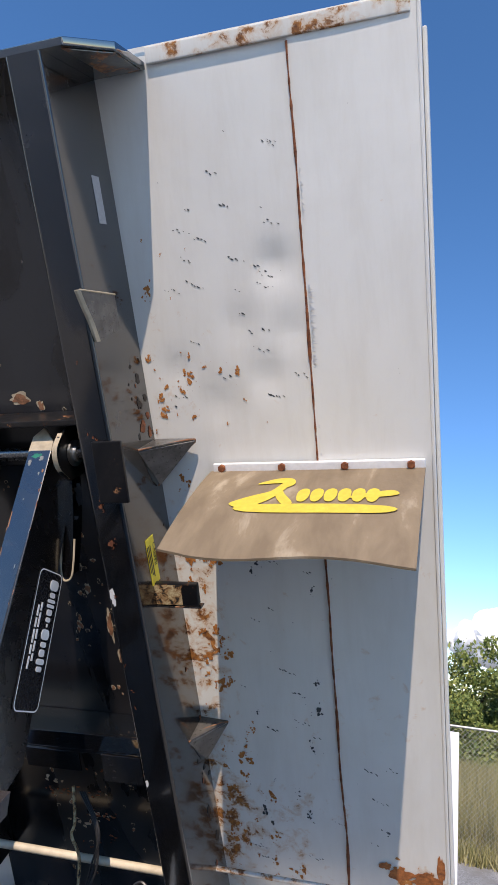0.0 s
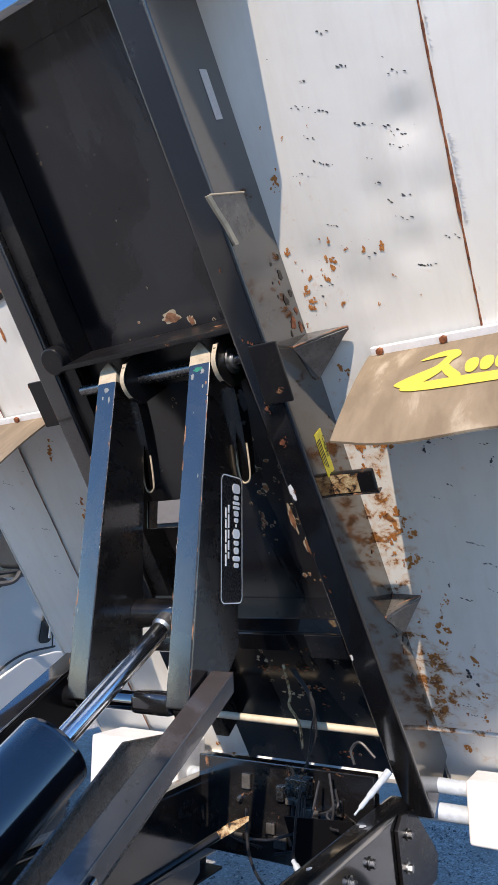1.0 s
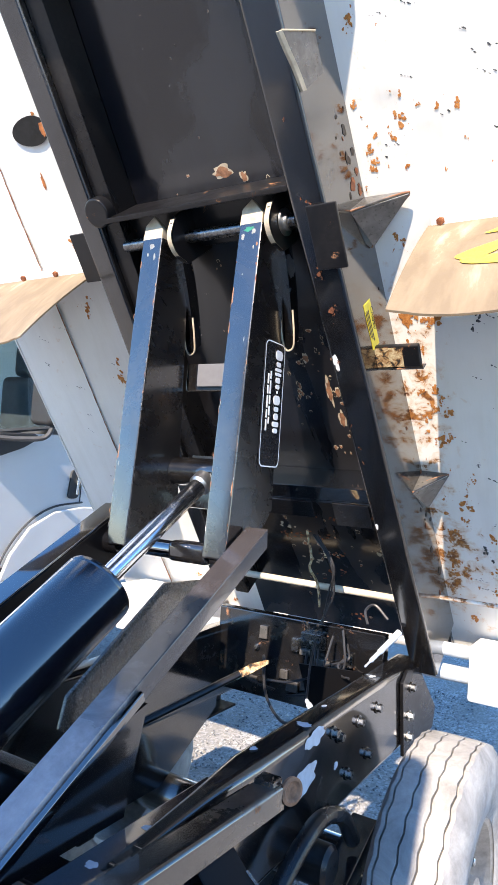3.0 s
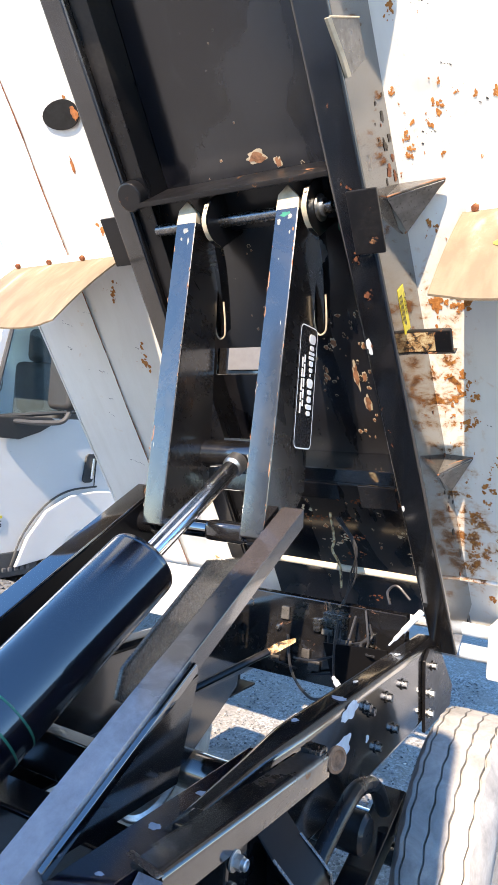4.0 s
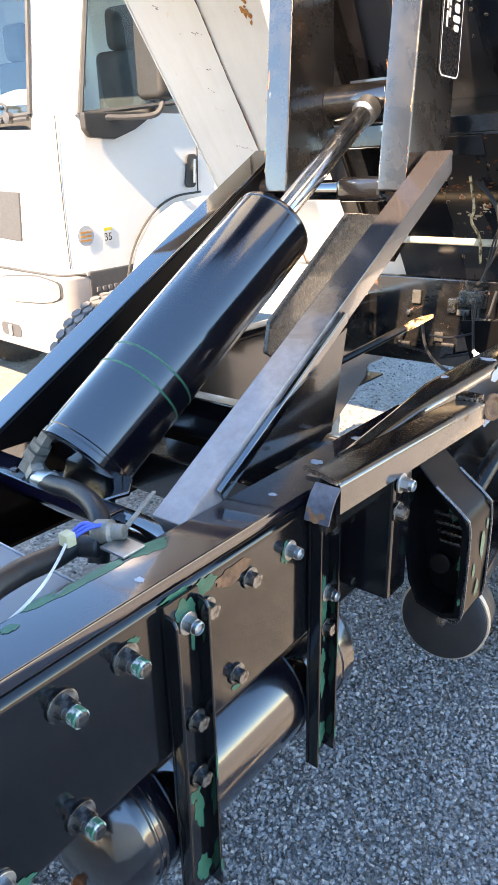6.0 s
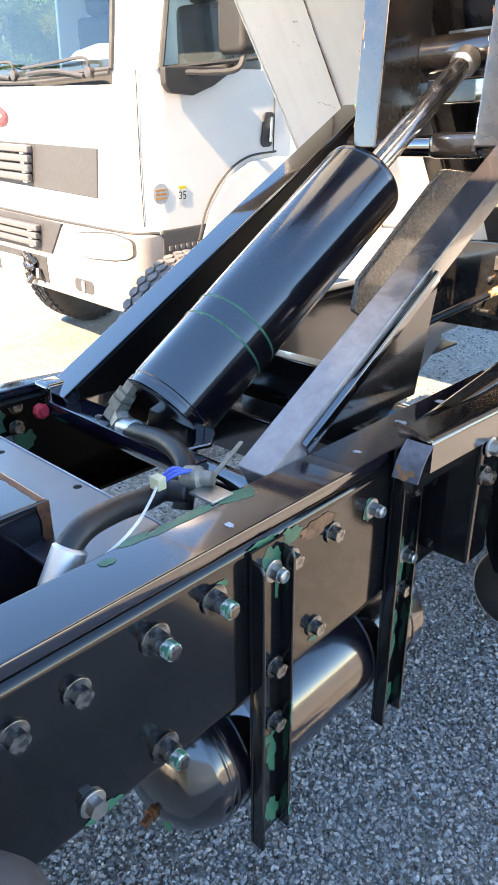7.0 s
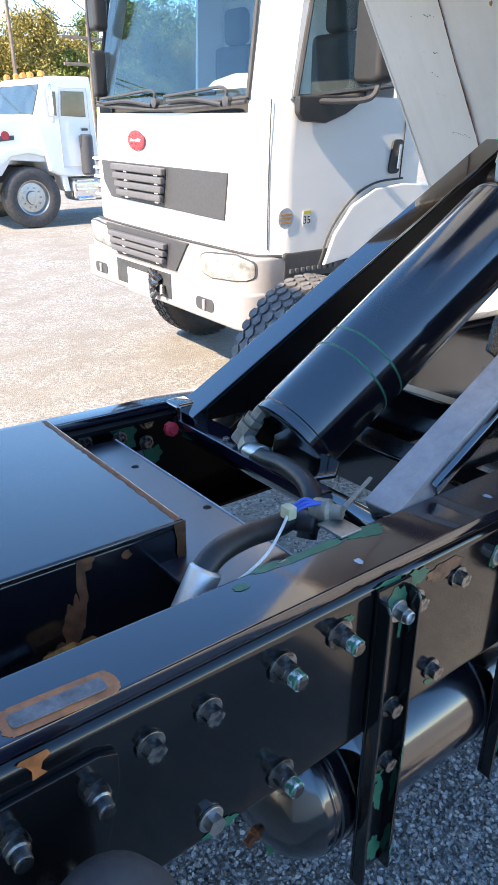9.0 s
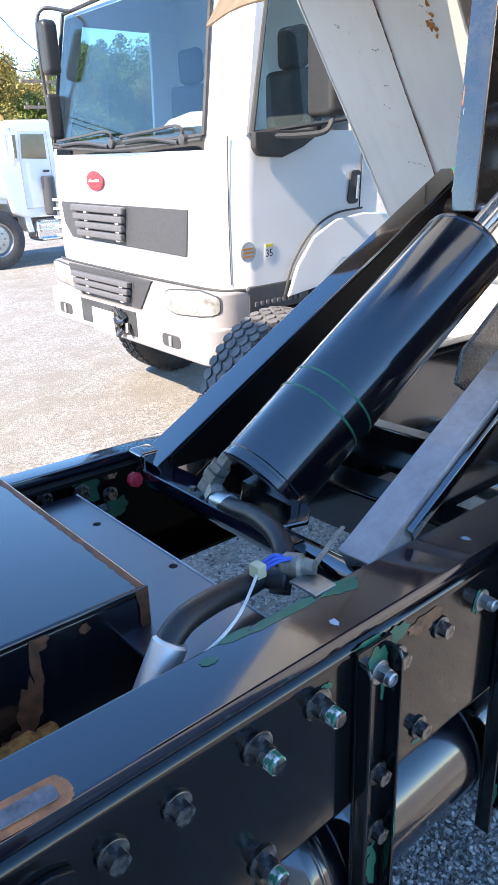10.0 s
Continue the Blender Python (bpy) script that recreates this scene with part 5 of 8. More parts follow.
spots("rust_speckle", SCALE_RUST, right_floor, 14, ((0.68, 0.95), (-0.65, 0.32)), 0.013, 33, FQ, 1.4, 1.4, shape=RS)
spots("scuffing", SEAT, right_floor, 10, ((0.72, 1.05), (-0.45, 0.95)), 0.013, 36, FQ, 2.0, 1.0, "dark worn patches", shape=RS)
scratches(right_floor, 30, ((0.58, 1.03), (1.45, 2.35)), 35, FQ, RS)
scratches(right_floor, 22, ((0.70, 1.05), (-0.5, 0.95)), 28, FQ, RS)
spots("rust_speckle", SCALE_RUST, right_outer, 16, ((1.25, 1.42), (-0.60, -0.30)), 0.024, 37, FQ + 0.007, 1.4, 0.7, shape=(2, 0.005))
scratches(right_outer, 8, ((1.1, 1.3), (-0.4, 0.2)), 38, FQ + 0.007, (2, 0.005))
spots("rust_speckle", SCALE_RUST, left_floor, 7, ((-0.9, -0.6), (0.6, 2.0)), 0.018, 39, FQ, 2.0, shape=LS)
spots("rust_speckle", SCALE_RUST, left_floor, 9, ((-0.95, -0.46), (-0.72, -0.30)), 0.022, 25, FQ, 1.0, 0.6, shape=LS)
scratches(left_floor, 8, ((-0.9, -0.6), (0.0, 1.1)), 26, FQ, LS)
scratches(left_outer, 12, ((-1.40, -1.10), (0.1, 1.1)), 40, FQ + 0.007, (4, 0.005))

chips("rusted_corner", ORANGE_RUST, right_outer, [(P(1.27, -0.30, FQ + 0.0095), 0.05, 0.7), (P(1.36, -0.31, FQ + 0.0095), 0.055, 0.75), (P(1.415, -0.26, FQ + 0.0095), 0.016, 5.0), (P(1.215, -0.27, FQ + 0.0095), 0.025, 0.8)], UX, UY, UZ, "", seed=48)

# top lip of the floor
bm = bmesh.new()
box(bm, 0.64, 1.42, 2.55, 2.60, FQ, FQ + 0.012)
part("front_lip", bevel(bm, 0.008), WHITE_RUSTY, body, "rusty folded white lip")
bm = bmesh.new()
box(bm, -1.42, -0.62, 2.55, 2.60, FQ, FQ + 0.012)
part("front_lip", bevel(bm, 0.008), WHITE_RUSTY, body)

# black centre sheet and sills
bm = bmesh.new()
prism(bm, [P(-0.44, -0.74, 0), P(0.575, -0.74, 0), P(0.445, 2.537, 0), P(-0.56, 2.537, 0), P(-0.56, 0.0, 0), P(-0.44, -0.30, 0)], (0, 0, FQ - 0.02), (0, 0, FQ + 0.028))
centre = part("centre_plate", bm, UNDERBODY, body, "dusty black centre plate with rust scabs")


def sill(x0, x1):
    bm = bmesh.new()
    t = 0.01
    prof = rounded(x1 - x0, 0.20, 0.014)
    prism(bm, [P((x0 + x1) / 2 + u, 0, -2.91 + v) for u, v in prof], (0, -0.30, 0), (0, 2.57, 0))
    return bm


def sill_x(s):
    """The outer face of the near sill, which splays outwards towards the tail."""
    return 0.568 - 0.0403 * s


bm = bmesh.new()
prism(bm, [P(u - 0.055, 0, -2.84 + v) for u, v in rounded(0.11, 0.32, 0.012)], (0, -0.55, 0), (0, 2.537, 0))
for v in bm.verts:
    v.co.x += sill_x(v.co.y)
near_sill = part("sill", bm, BLACK_DUSTY, body)
far_sill = part("sill", sill(-0.57, -0.47), BLACK_DUSTY, body)
bm = bmesh.new()
box(bm, -0.4695, -0.395, -0.42, 2.57, -2.97, -2.84)
part("sill_step", bevel(bm, 0.004), BODY_BLACK, far_sill)
bm = bmesh.new()
prism(bm, [P(x, 0, q) for x, q in ((-0.58, -2.69), (0.53, -2.69), (0.635, -2.80), (0.635, FQ + 0.002), (-0.58, FQ + 0.002))], (0, 2.538, 0), (0, 2.562, 0))
hood = part("hood", bevel(bm, 0.004), BLACK, body)
bm = bmesh.new()
prism(bm, [P(x, 0, q) for x, q in ((0.52, -2.70), (0.625, -2.806), (0.625, FQ + 0.02), (0.52, FQ + 0.02))], (0, 2.534, 0), (0, 2.537, 0))
part("rusty_underside", bm, BLACK_RUSTY, hood)
for x in (0.385, -0.42):
    bm = bmesh.new()
    box(bm, x - 0.025, x + 0.03, 2.42, 2.535, -2.80, -2.735)
    part("marker_lamp", bevel(bm, 0.006), AMBER, body, "dirty amber marker lamp")
bm = bmesh.new()
prism(bm, [P(sill_x(s) + 0.0005, s, q) for s, q in ((2.10, -2.90), (2.24, -2.90), (2.24, -2.855), (2.10, -2.855))], (0, 0, 0), (0.0015, 0, 0))
part("reflector_tape", bm, GREY_TAPE, near_sill)
bm = bmesh.new()
prism(bm, [P(sill_x(s) + 0.0005, s, q) for s, q in ((0.935, -2.845), (1.095, -2.845), (1.095, -2.785), (0.935, -2.785))], (0, 0, 0), (0.0015, 0, 0))
caution = part("caution_label", bm, LABEL_YELLOW, near_sill, "yellow caution label with black print")
words("caution_word", "CAUTION", 0.026, Matrix(((-0.0403, 0, 1, sill_x(1.015) + 0.003), (-1, 0, 0, 1.015), (0, -1, 0, -2.831), (0, 0, 0, 1))), LABEL_BLACK, caution)
for k in range(3):
    bm = bmesh.new()
    s0, s1, q0 = 0.96 + 0.01 * k, 1.07, -2.812 + 0.011 * k
    prism(bm, [P(sill_x(a) + 0.002, a, q) for a, q in ((s0, q0), (s1, q0), (s1, q0 + 0.005), (s0, q0 + 0.005))], (0, 0, 0), (0.001, 0, 0))
    part("print_bar", bm, LABEL_BLACK, caution)
spots("rust_speckle", RUST, near_sill, 10, ((0.43, 0.47), (0.4, 1.7)), 0.008, 41, -2.6795)
chips("peeled_patch", LABEL_WHITE, near_sill, [(P(0.438, 0.945, -2.680), 0.010, 4.0), (P(0.46, 0.25, -2.680), 0.006, 3.0)], UX, UY, UZ, "", seed=46)
rng = random.Random(44)
for k in range(26):
    sv, q = (rng.uniform(1.40, 1.72), rng.uniform(-2.97, -2.86)) if k < 14 else (rng.uniform(-0.3, 1.1), rng.uniform(-2.98, -2.88))
    r = 0.006 + 0.020 * rng.random() ** 2
    chips("oily_stain", (STAIN, STAIN, RUST)[k % 3], near_sill, [(P(sill_x(sv) + 0.0008, sv, q), r, rng.uniform(0.5, 1.1))], P(-0.0403, 1, 0).normalized(), UZ, UX, seed=300 + k)

# flaked paint on the centre plate
def scab(c, size, st, seed, tone):
    """A scab of bared steel: a ragged pale rim of lifted paint round a brown heart."""
    rim = part("paint_scab", _flake(c, size * 1.16, st, seed, 0.0006, 0.0006), CREAM, centre, "", True)
    part("scab_heart", _flake(c + P(size * 0.06, -size * 0.08, 0), size * 0.92, st, seed + 1, 0.0018, 0.0002), tone, rim, "", True)


def _flake(c, size, st, seed, lift, thick):
    rng = random.Random(seed)
    amp = [(k, 0.30 / k ** 0.8 * rng.uniform(0.4, 1.0), rng.random() * 6.28) for k in range(2, 9)]
    bm = bmesh.new()
    ring = []
    for i in range(26):
        a = 2 * math.pi * i / 26
        r = size * max(0.3, 0.8 + sum(h * math.sin(k * a + f) for k, h, f in amp))
        ring.append(bm.verts.new(c + P(r * math.cos(a), r * math.sin(a) * st, lift)))
    mid = bm.verts.new(c + P(0, 0, lift + thick))
    for i in range(26):
        bm.faces.new((ring[i], ring[(i + 1) % 26], mid))
    return bm


for seed, n, x0, x1, s0, s1, size in ((51, 62, 0.08, 0.40, 0.38, 0.95, 0.010), (52, 4, -0.2, 0.2, 1.5, 1.7, 0.008), (53, 20, -0.2, 0.38, 0.85, 1.25, 0.008), (54, 12, -0.3, 0.4, 1.7, 2.3, 0.004), (55, 30, -0.3, 0.42, -0.6, 0.25, 0.010)):
    rng = random.Random(seed)
    for k in range(n):
        scab(P(rng.uniform(x0, x1), rng.uniform(s0, s1), FQ + 0.028), size * (0.35 + rng.random() ** 1.5), rng.uniform(0.7, 1.9), 900 + 40 * seed + 2 * k, BROWN_SCAB if rng.random() < 0.7 else STAIN)
rng = random.Random(58)
stains = {"rust": (bmesh.new(), RUST), "brown": (bmesh.new(), BROWN_SCAB), "cream": (bmesh.new(), CREAM)}
for k in range(22):
    bm = stains[rng.choice(("rust", "rust", "brown", "cream"))][0]
    c = P(rng.uniform(-0.2, 0.40), rng.uniform(-0.62, 0.20), FQ + 0.028)
    for _ in range(rng.randint(5, 12)):
        blob(bm, c + P(rng.gauss(0, 0.03), rng.gauss(0, 0.012), 0), UX, UY, UZ, rng.uniform(0.003, 0.012), rng, 0.0009, 0.0002, rng.uniform(0.4, 1.0))
for bm, tone in stains.values():
    tagged(part("rust_stain", bm, tone, centre, "", True), kind="stuff")
for k, (c, sz, st) in enumerate(((P(0.02, 1.56, FQ + 0.029), 0.045, 0.5), (P(0.24, 0.68, FQ + 0.029), 0.013, 5.0), (P(0.27, 0.55, FQ + 0.029), 0.016, 2.6), (P(0.02, 1.02, FQ + 0.029), 0.035, 0.9), (P(0.10, 1.53, FQ + 0.029), 0.014, 1.6))):
    scab(c, sz, st, 5000 + 7 * k, BROWN_SCAB)
chips("peeled_patch", PALE_PEEL, centre, [(P(0.33, 1.20, FQ + 0.03), 0.022, 2.6), (P(0.35, 1.10, FQ + 0.03), 0.010, 1.2), (P(0.41, 1.17, FQ + 0.03), 0.008, 2.0)], UX, UY, UZ, "", seed=49)

# cross bars
bm = bmesh.new()
box(bm, -0.47, 0.44, 1.487, 1.507, -2.97, -2.795)
box(bm, -0.46, 0.44, 1.33, 1.487, -2.97, -2.90)
lathe(bm, P(-0.452, 1.53, -2.845), P(0, 0, 1), [(0, 0.055), (0.045, 0.055), (0.05, 0.05)], 20)
part("cross_bar", bevel(bm, 0.004), BODY_CHIPPED, body, "chipped black cross bar with folded flange")
for x0, x1, s0, s1, q0 in ((0.450, 0.548, 1.265, 1.46, -2.679), (-0.65, -0.525, 1.27, 1.465, -2.835)):
    bm = bmesh.new()
    box(bm, x0, x1, s0, s1, q0, q0 + 0.014)
    box(bm, x0 if x0 > 0 else x1 - 0.014, x0 + 0.014 if x0 > 0 else x1, s0, s1, q0 - 0.1, q0)
    part("guide_block", bevel(bm, 0.004), BODY_CHIPPED, body, "bent black guide plate")
bm = bmesh.new()
box(bm, -0.435, 0.415, 0.285, 0.30, -2.97, -2.75)
box(bm, -0.435, 0.415, 0.30, 0.365, -2.765, -2.75)
channel = part("cross_channel", bevel(bm, 0.003), BLACK, body)
for x0, x1, s0 in ((-0.06, 0.165, 0.21), (0.255, 0.41, 0.18)):
    bm = bmesh.new()
    box(bm, x0, x1, s0, 0.29, -2.752, -2.744)
    part("channel_face", bevel(bm, 0.002), BLACK_DUSTY, channel, "dusty scuffed face plate")
bm = bmesh.new()
rod(bm, P(-0.43, -0.265, -2.83), P(0.42, -0.28, -2.83), 0.016, 14)
part("tie_rod", bm, CREAM_ROD, body, "pale dusty tie rod")
bm = bmesh.new()
rod(bm, P(0.50, -0.30, -2.90), P(1.44, -0.32, -2.90), 0.010, 14)
part("tie_rod", bm, WHITE_RUSTY, body)
bm = bmesh.new()
box(bm, -0.30, 0.415, -0.585, -0.555, -2.87, -2.84)
part("rear_bar", bevel(bm, 0.004), LABEL_WHITE, body, "white painted rear bar")

# ears, pin and guide straps for the arms
for x in (-0.125, 0.265):
    bm = bmesh.new()
    prof = [(1.30, -2.97), (1.30, -2.80), (1.335, -2.755), (1.40, -2.745), (1.455, -2.775), (1.475, -2.83), (1.475, -2.97)]
    prism(bm, [P(x, s, q) for s, q in prof], (0, 0, 0), (0.016, 0, 0))
    part("ear", bevel(bm, 0.004), BODY_CHIPPED, body)
    bm = bmesh.new()
    edge = smooth_line([P(x, 1.31, -2.79), P(x, 1.36, -2.745), P(x, 1.42, -2.742), P(x, 1.465, -2.79)], 6)
    grid(bm, [[p + P(-0.001, 0, 0.001) for p in edge], [p + P(0.017, 0, 0.001) for p in edge]])
    part("worn_edge", bm, CREAM, body)
bm = bmesh.new()
rod(bm, P(-0.40, 1.385, -2.84), P(0.33, 1.385, -2.84), 0.022, 16)
part("pin", bm, DARK_STEEL, body)
bm = bmesh.new()
lathe(bm, P(0.283, 1.385, -2.84), P(1, 0, 0), [(0, 0.045), (0.008, 0.045), (0.01, 0.03), (0.022, 0.03), (0.023, 0.018), (0.03, 0.018)], 20)
part("pin_nut", bm, STEEL, body, "bright pin nut")
bm = bmesh.new()
lathe(bm, P(0.31, 1.30, -2.92), P(1, -0.1, 0), [(0, 0.022), (0.07, 0.022), (0.074, 0.016)], 16)
part("green_pin", bm, GREEN, body, "green painted pin")
for x in (-0.195, 0.23):
    strapb = bmesh.new()
    line = smooth_line([P(x, 1.32, -2.86), P(x + 0.004, 1.2, -2.83), P(x - 0.002, 1.08, -2.80), P(x - 0.006, 0.98, -2.76)], 8)
    grid(strapb, [[p + P(-0.006, 0, 0.02) for p in line], [p + P(-0.006, 0, -0.04) for p in line], [p + P(0.03, 0, -0.04) for p in line], [p + P(0.03, 0, 0.02) for p in line], [p + P(-0.006, 0, 0.02) for p in line]])
    g = part("guide_strap", strapb, BLACK, body)
    bm = bmesh.new()
    tube(bm, [P(x - 0.01, 1.12, -2.79), P(x - 0.013, 1.02, -2.755), P(x, 0.972, -2.738), P(x + 0.028, 0.98, -2.74), P(x + 0.036, 1.03, -2.757), P(x + 0.036, 1.10, -2.785)], 0.0035, 6)
    part("worn_edge", bm, CREAM, g)


# gussets from sill to floor
def gusset(s, sx, x0, x1):
    """A thin three-cornered plate standing on the floor sheet, with a folded lower lip."""
    bm = bmesh.new()
    prism(bm, [P(x0, s, -2.85), P(x1, s, FQ + 0.016), P(x0, s, FQ + 0.004)], (0, -0.004, 0), (0, 0.004, 0))
    prism(bm, [P(x0, s - 0.005, -2.852), P(x1, s - 0.005, FQ + 0.018), P(x0 + 0.02 * sx, s - 0.15, FQ + 0.05)], (0, 0, -0.003), (0, 0, 0.003))
    return bm


for s in (1.385, 0.295):
    part("gusset", bevel(gusset(s, 1, sill_x(s) - 0.002, 0.665), 0.0015, 1), GREY_WORN, body, "worn grey gusset plate with rusty edges")
    part("gusset", bevel(gusset(s, -1, -0.5695, -0.72), 0.002, 1), BODY_CHIPPED, body)
for s in (1.385, 0.295):
    bm = bmesh.new()
    tube(bm, [P(sill_x(s), s, -2.849), P(0.58, s + 0.001, -2.918), P(0.664, s, FQ + 0.018), P(0.62, s - 0.045, FQ + 0.030), P(0.522, s - 0.152, FQ + 0.051)], 0.003, 6, 3)
    part("worn_edge", bm, BROWN_SCAB, body, "worn rusty edge")
bm = bmesh.new()
box(bm, 0.515, 0.68, 0.862, 0.94, -2.822, -2.795)
peg = part("peg", bevel(bm, 0.006), BODY_CHIPPED, body, "black peg with yellow rusty patches")
bm = bmesh.new()
box(bm, 0.52, 0.69, 0.856, 0.8615, -2.825, -2.79)
part("peg_foot", bevel(bm, 0.002), BLACK_RUSTY, peg)
bm = bmesh.new()
box(bm, 0.525, 0.625, 0.866, 0.936, -2.795, -2.7935)
part("rust_patch", bm, PEG_RUST, peg)
bm = bmesh.new()
prism(bm, [P(sill_x(a), a, q) for a, q in ((1.905, -2.635), (1.885, -2.85), (1.78, -2.845), (1.755, -2.70), (1.80, -2.685), (1.86, -2.655))], (0.001, 0, 0), (0.013, 0, 0))
hook = part("hook", bevel(bm, 0.002), GREY_WORN, body, "worn bent bracket plate")
bm = bmesh.new()
tube(bm, [P(sill_x(1.89) + 0.013, 1.886, -2.85), P(sill_x(1.89) + 0.014, 1.896, -2.74), P(sill_x(1.9) + 0.013, 1.906, -2.637)], 0.003, 6, 4)
part("worn_edge", bm, CREAM, hook)
bm = bmesh.new()
line = smooth_line([P(sill_x(a), a, q) for a, q in ((1.906, -2.634), (1.865, -2.652), (1.81, -2.680), (1.755, -2.698))], 6)
grid(bm, [[p + P(0.000, 0, 0.001) for p in line], [p + P(0.008, 0, 0.004) for p in line], [p + P(0.014, 0, -0.004) for p in line]])
thicken(bm, 0.003)
part("worn_edge", bm, CREAM, hook)
bm = bmesh.new()
rod(bm, P(0.32, 1.905, FQ + 0.03), P(0.36, 1.93, FQ + 0.05), 0.007, 8)
part("stub", bm, CREAM, hook)
bm = bmesh.new()
prism(bm, [P(-0.80 + 0.085 * math.cos(a) * (1 if math.cos(a) > 0 else 1.3), 1.85 + 0.055 * math.sin(a), FQ + 0.008) for a in (2 * math.pi * k / 24 for k in range(24))], (0, 0, 0), (0, 0, 0.002))
part("oval_hole", bm, HOLE_BLACK, left_floor)
chips("rust_streak", ORANGE_RUST, left_floor, [(P(-0.74, 1.845, FQ + 0.0105), 0.02, 1.6), (P(-0.85, 1.66, FQ + 0.003), 0.010, 4.0)], UX, UY, UZ, "", seed=47)

# hoses and wires that hang from the body's foot
wires = thing("wiring_loom", "thin black cables and a small valve hanging behind the rails", "cable", SETTLE)
for k in range(3):
    d = 0.012 * k
    bm = bmesh.new()
    tube(bm, [P(0.06 + d, 2.28, 1.72), P(0.16 + d, 2.25, 1.62 - d), P(0.17 - d, 2.3, 1.48), P(0.12, 2.32, 1.36), P(0.09 + d, 2.30, 1.28), P(0.13 + d, 2.2, 1.16)], 0.004, 8)
    part("cable", bm, HOSE, wires)
bm = bmesh.new()
tube(bm, [P(0.05, 2.24, 1.74), P(0.07, 2.26, 1.62), P(0.06, 2.27, 1.57), P(0.09, 2.3, 1.5), P(0.10, 2.31, 1.40)], 0.006, 8)
part("rusty_pipe", bm, PEG_RUST, wires)
bm = bmesh.new()
box(bm, 0.04, 0.14, 2.26, 2.30, 1.225, 1.29)
lathe(bm, P(0.05, 2.26, 1.25), P(0, -1, 0), [(0, 0.018), (0.02, 0.018)], 8)
lathe(bm, P(0.11, 2.26, 1.25), P(0, -1, 0), [(0, 0.018), (0.02, 0.018)], 8)
part("valve_block", bevel(bm, 0.004), DARK_STEEL, wires)
bm = bmesh.new()
lathe(bm, P(0.375, 2.08, 1.205), P(0.095, 0.22, 0.148), [(0.06, 0.004), (0.09, 0.004), (0.10, 0.009), (0.15, 0.009), (0.155, 0.012), (0.23, 0.012), (0.24, 0.015), (0.285, 0.015)], 12)
part("white_coupling", bm, PALE_PEEL, wires, "white air coupling")
for line in ([P(0.42, 2.3, 1.40), P(0.36, 2.3, 1.45), P(0.32, 2.3, 1.42), P(0.34, 2.28, 1.37)], [P(-0.05, 2.1, 1.2), P(0.05, 1.95, 1.1), P(0.2, 1.8, 1.07), P(0.3, 1.75, 1.1)]):
    bm = bmesh.new()
    tube(bm, line, 0.006, 6)
    part("cable", bm, HOSE, wires)


bm = bmesh.new()
rod(bm, P(-0.32, 1.14, 0.96), P(0.05, 1.735, 1.222), 0.014, 10)
part("rod", bm, BODY_BLACK, wires)
bm = bmesh.new()
prism(bm, [P(0.035, 1.71, 1.20), P(0.075, 1.78, 1.225), P(0.105, 1.84, 1.25), P(0.10, 1.85, 1.262), P(0.06, 1.79, 1.25), P(0.03, 1.72, 1.222)], (0, 0, 0), (0.010, 0, 0))
part("rod_end", bevel(bm, 0.002), PEG_RUST, wires, "cream and rusty flattened rod end")
bm = bmesh.new()
lathe(bm, P(0.255, 1.90, 1.13), P(0.5, -0.35, -0.3), [(0, 0.008), (0.02, 0.008), (0.022, 0.012), (0.045, 0.012), (0.048, 0.007), (0.065, 0.007)], 12)
part("small_coupling", bm, PALE_PEEL, wires, "small pale air coupling")
for line in ([P(0.14, 2.2, 1.27), P(0.17, 2.1, 1.21), P(0.22, 1.98, 1.16), P(0.255, 1.90, 1.13)], [P(0.20, 2.25, 1.30), P(0.19, 2.15, 1.17), P(0.13, 2.0, 1.15), P(0.08, 1.9, 1.17)], [P(0.24, 2.26, 1.33), P(0.28, 2.2, 1.22), P(0.31, 2.1, 1.19), P(0.36, 2.05, 1.2)]):
    bm = bmesh.new()
    tube(bm, line, 0.005, 6)
    part("cable", bm, HOSE, wires)
for x, z in ((0.13, 1.25), (0.0, 1.22), (0.26, 1.2)):
    bm = bmesh.new()
    box(bm, x - 0.015, x + 0.02, 2.28, 2.298, z - 0.03, z + 0.03)
    part("clip", bevel(bm, 0.004), DARK_STEEL, wires)


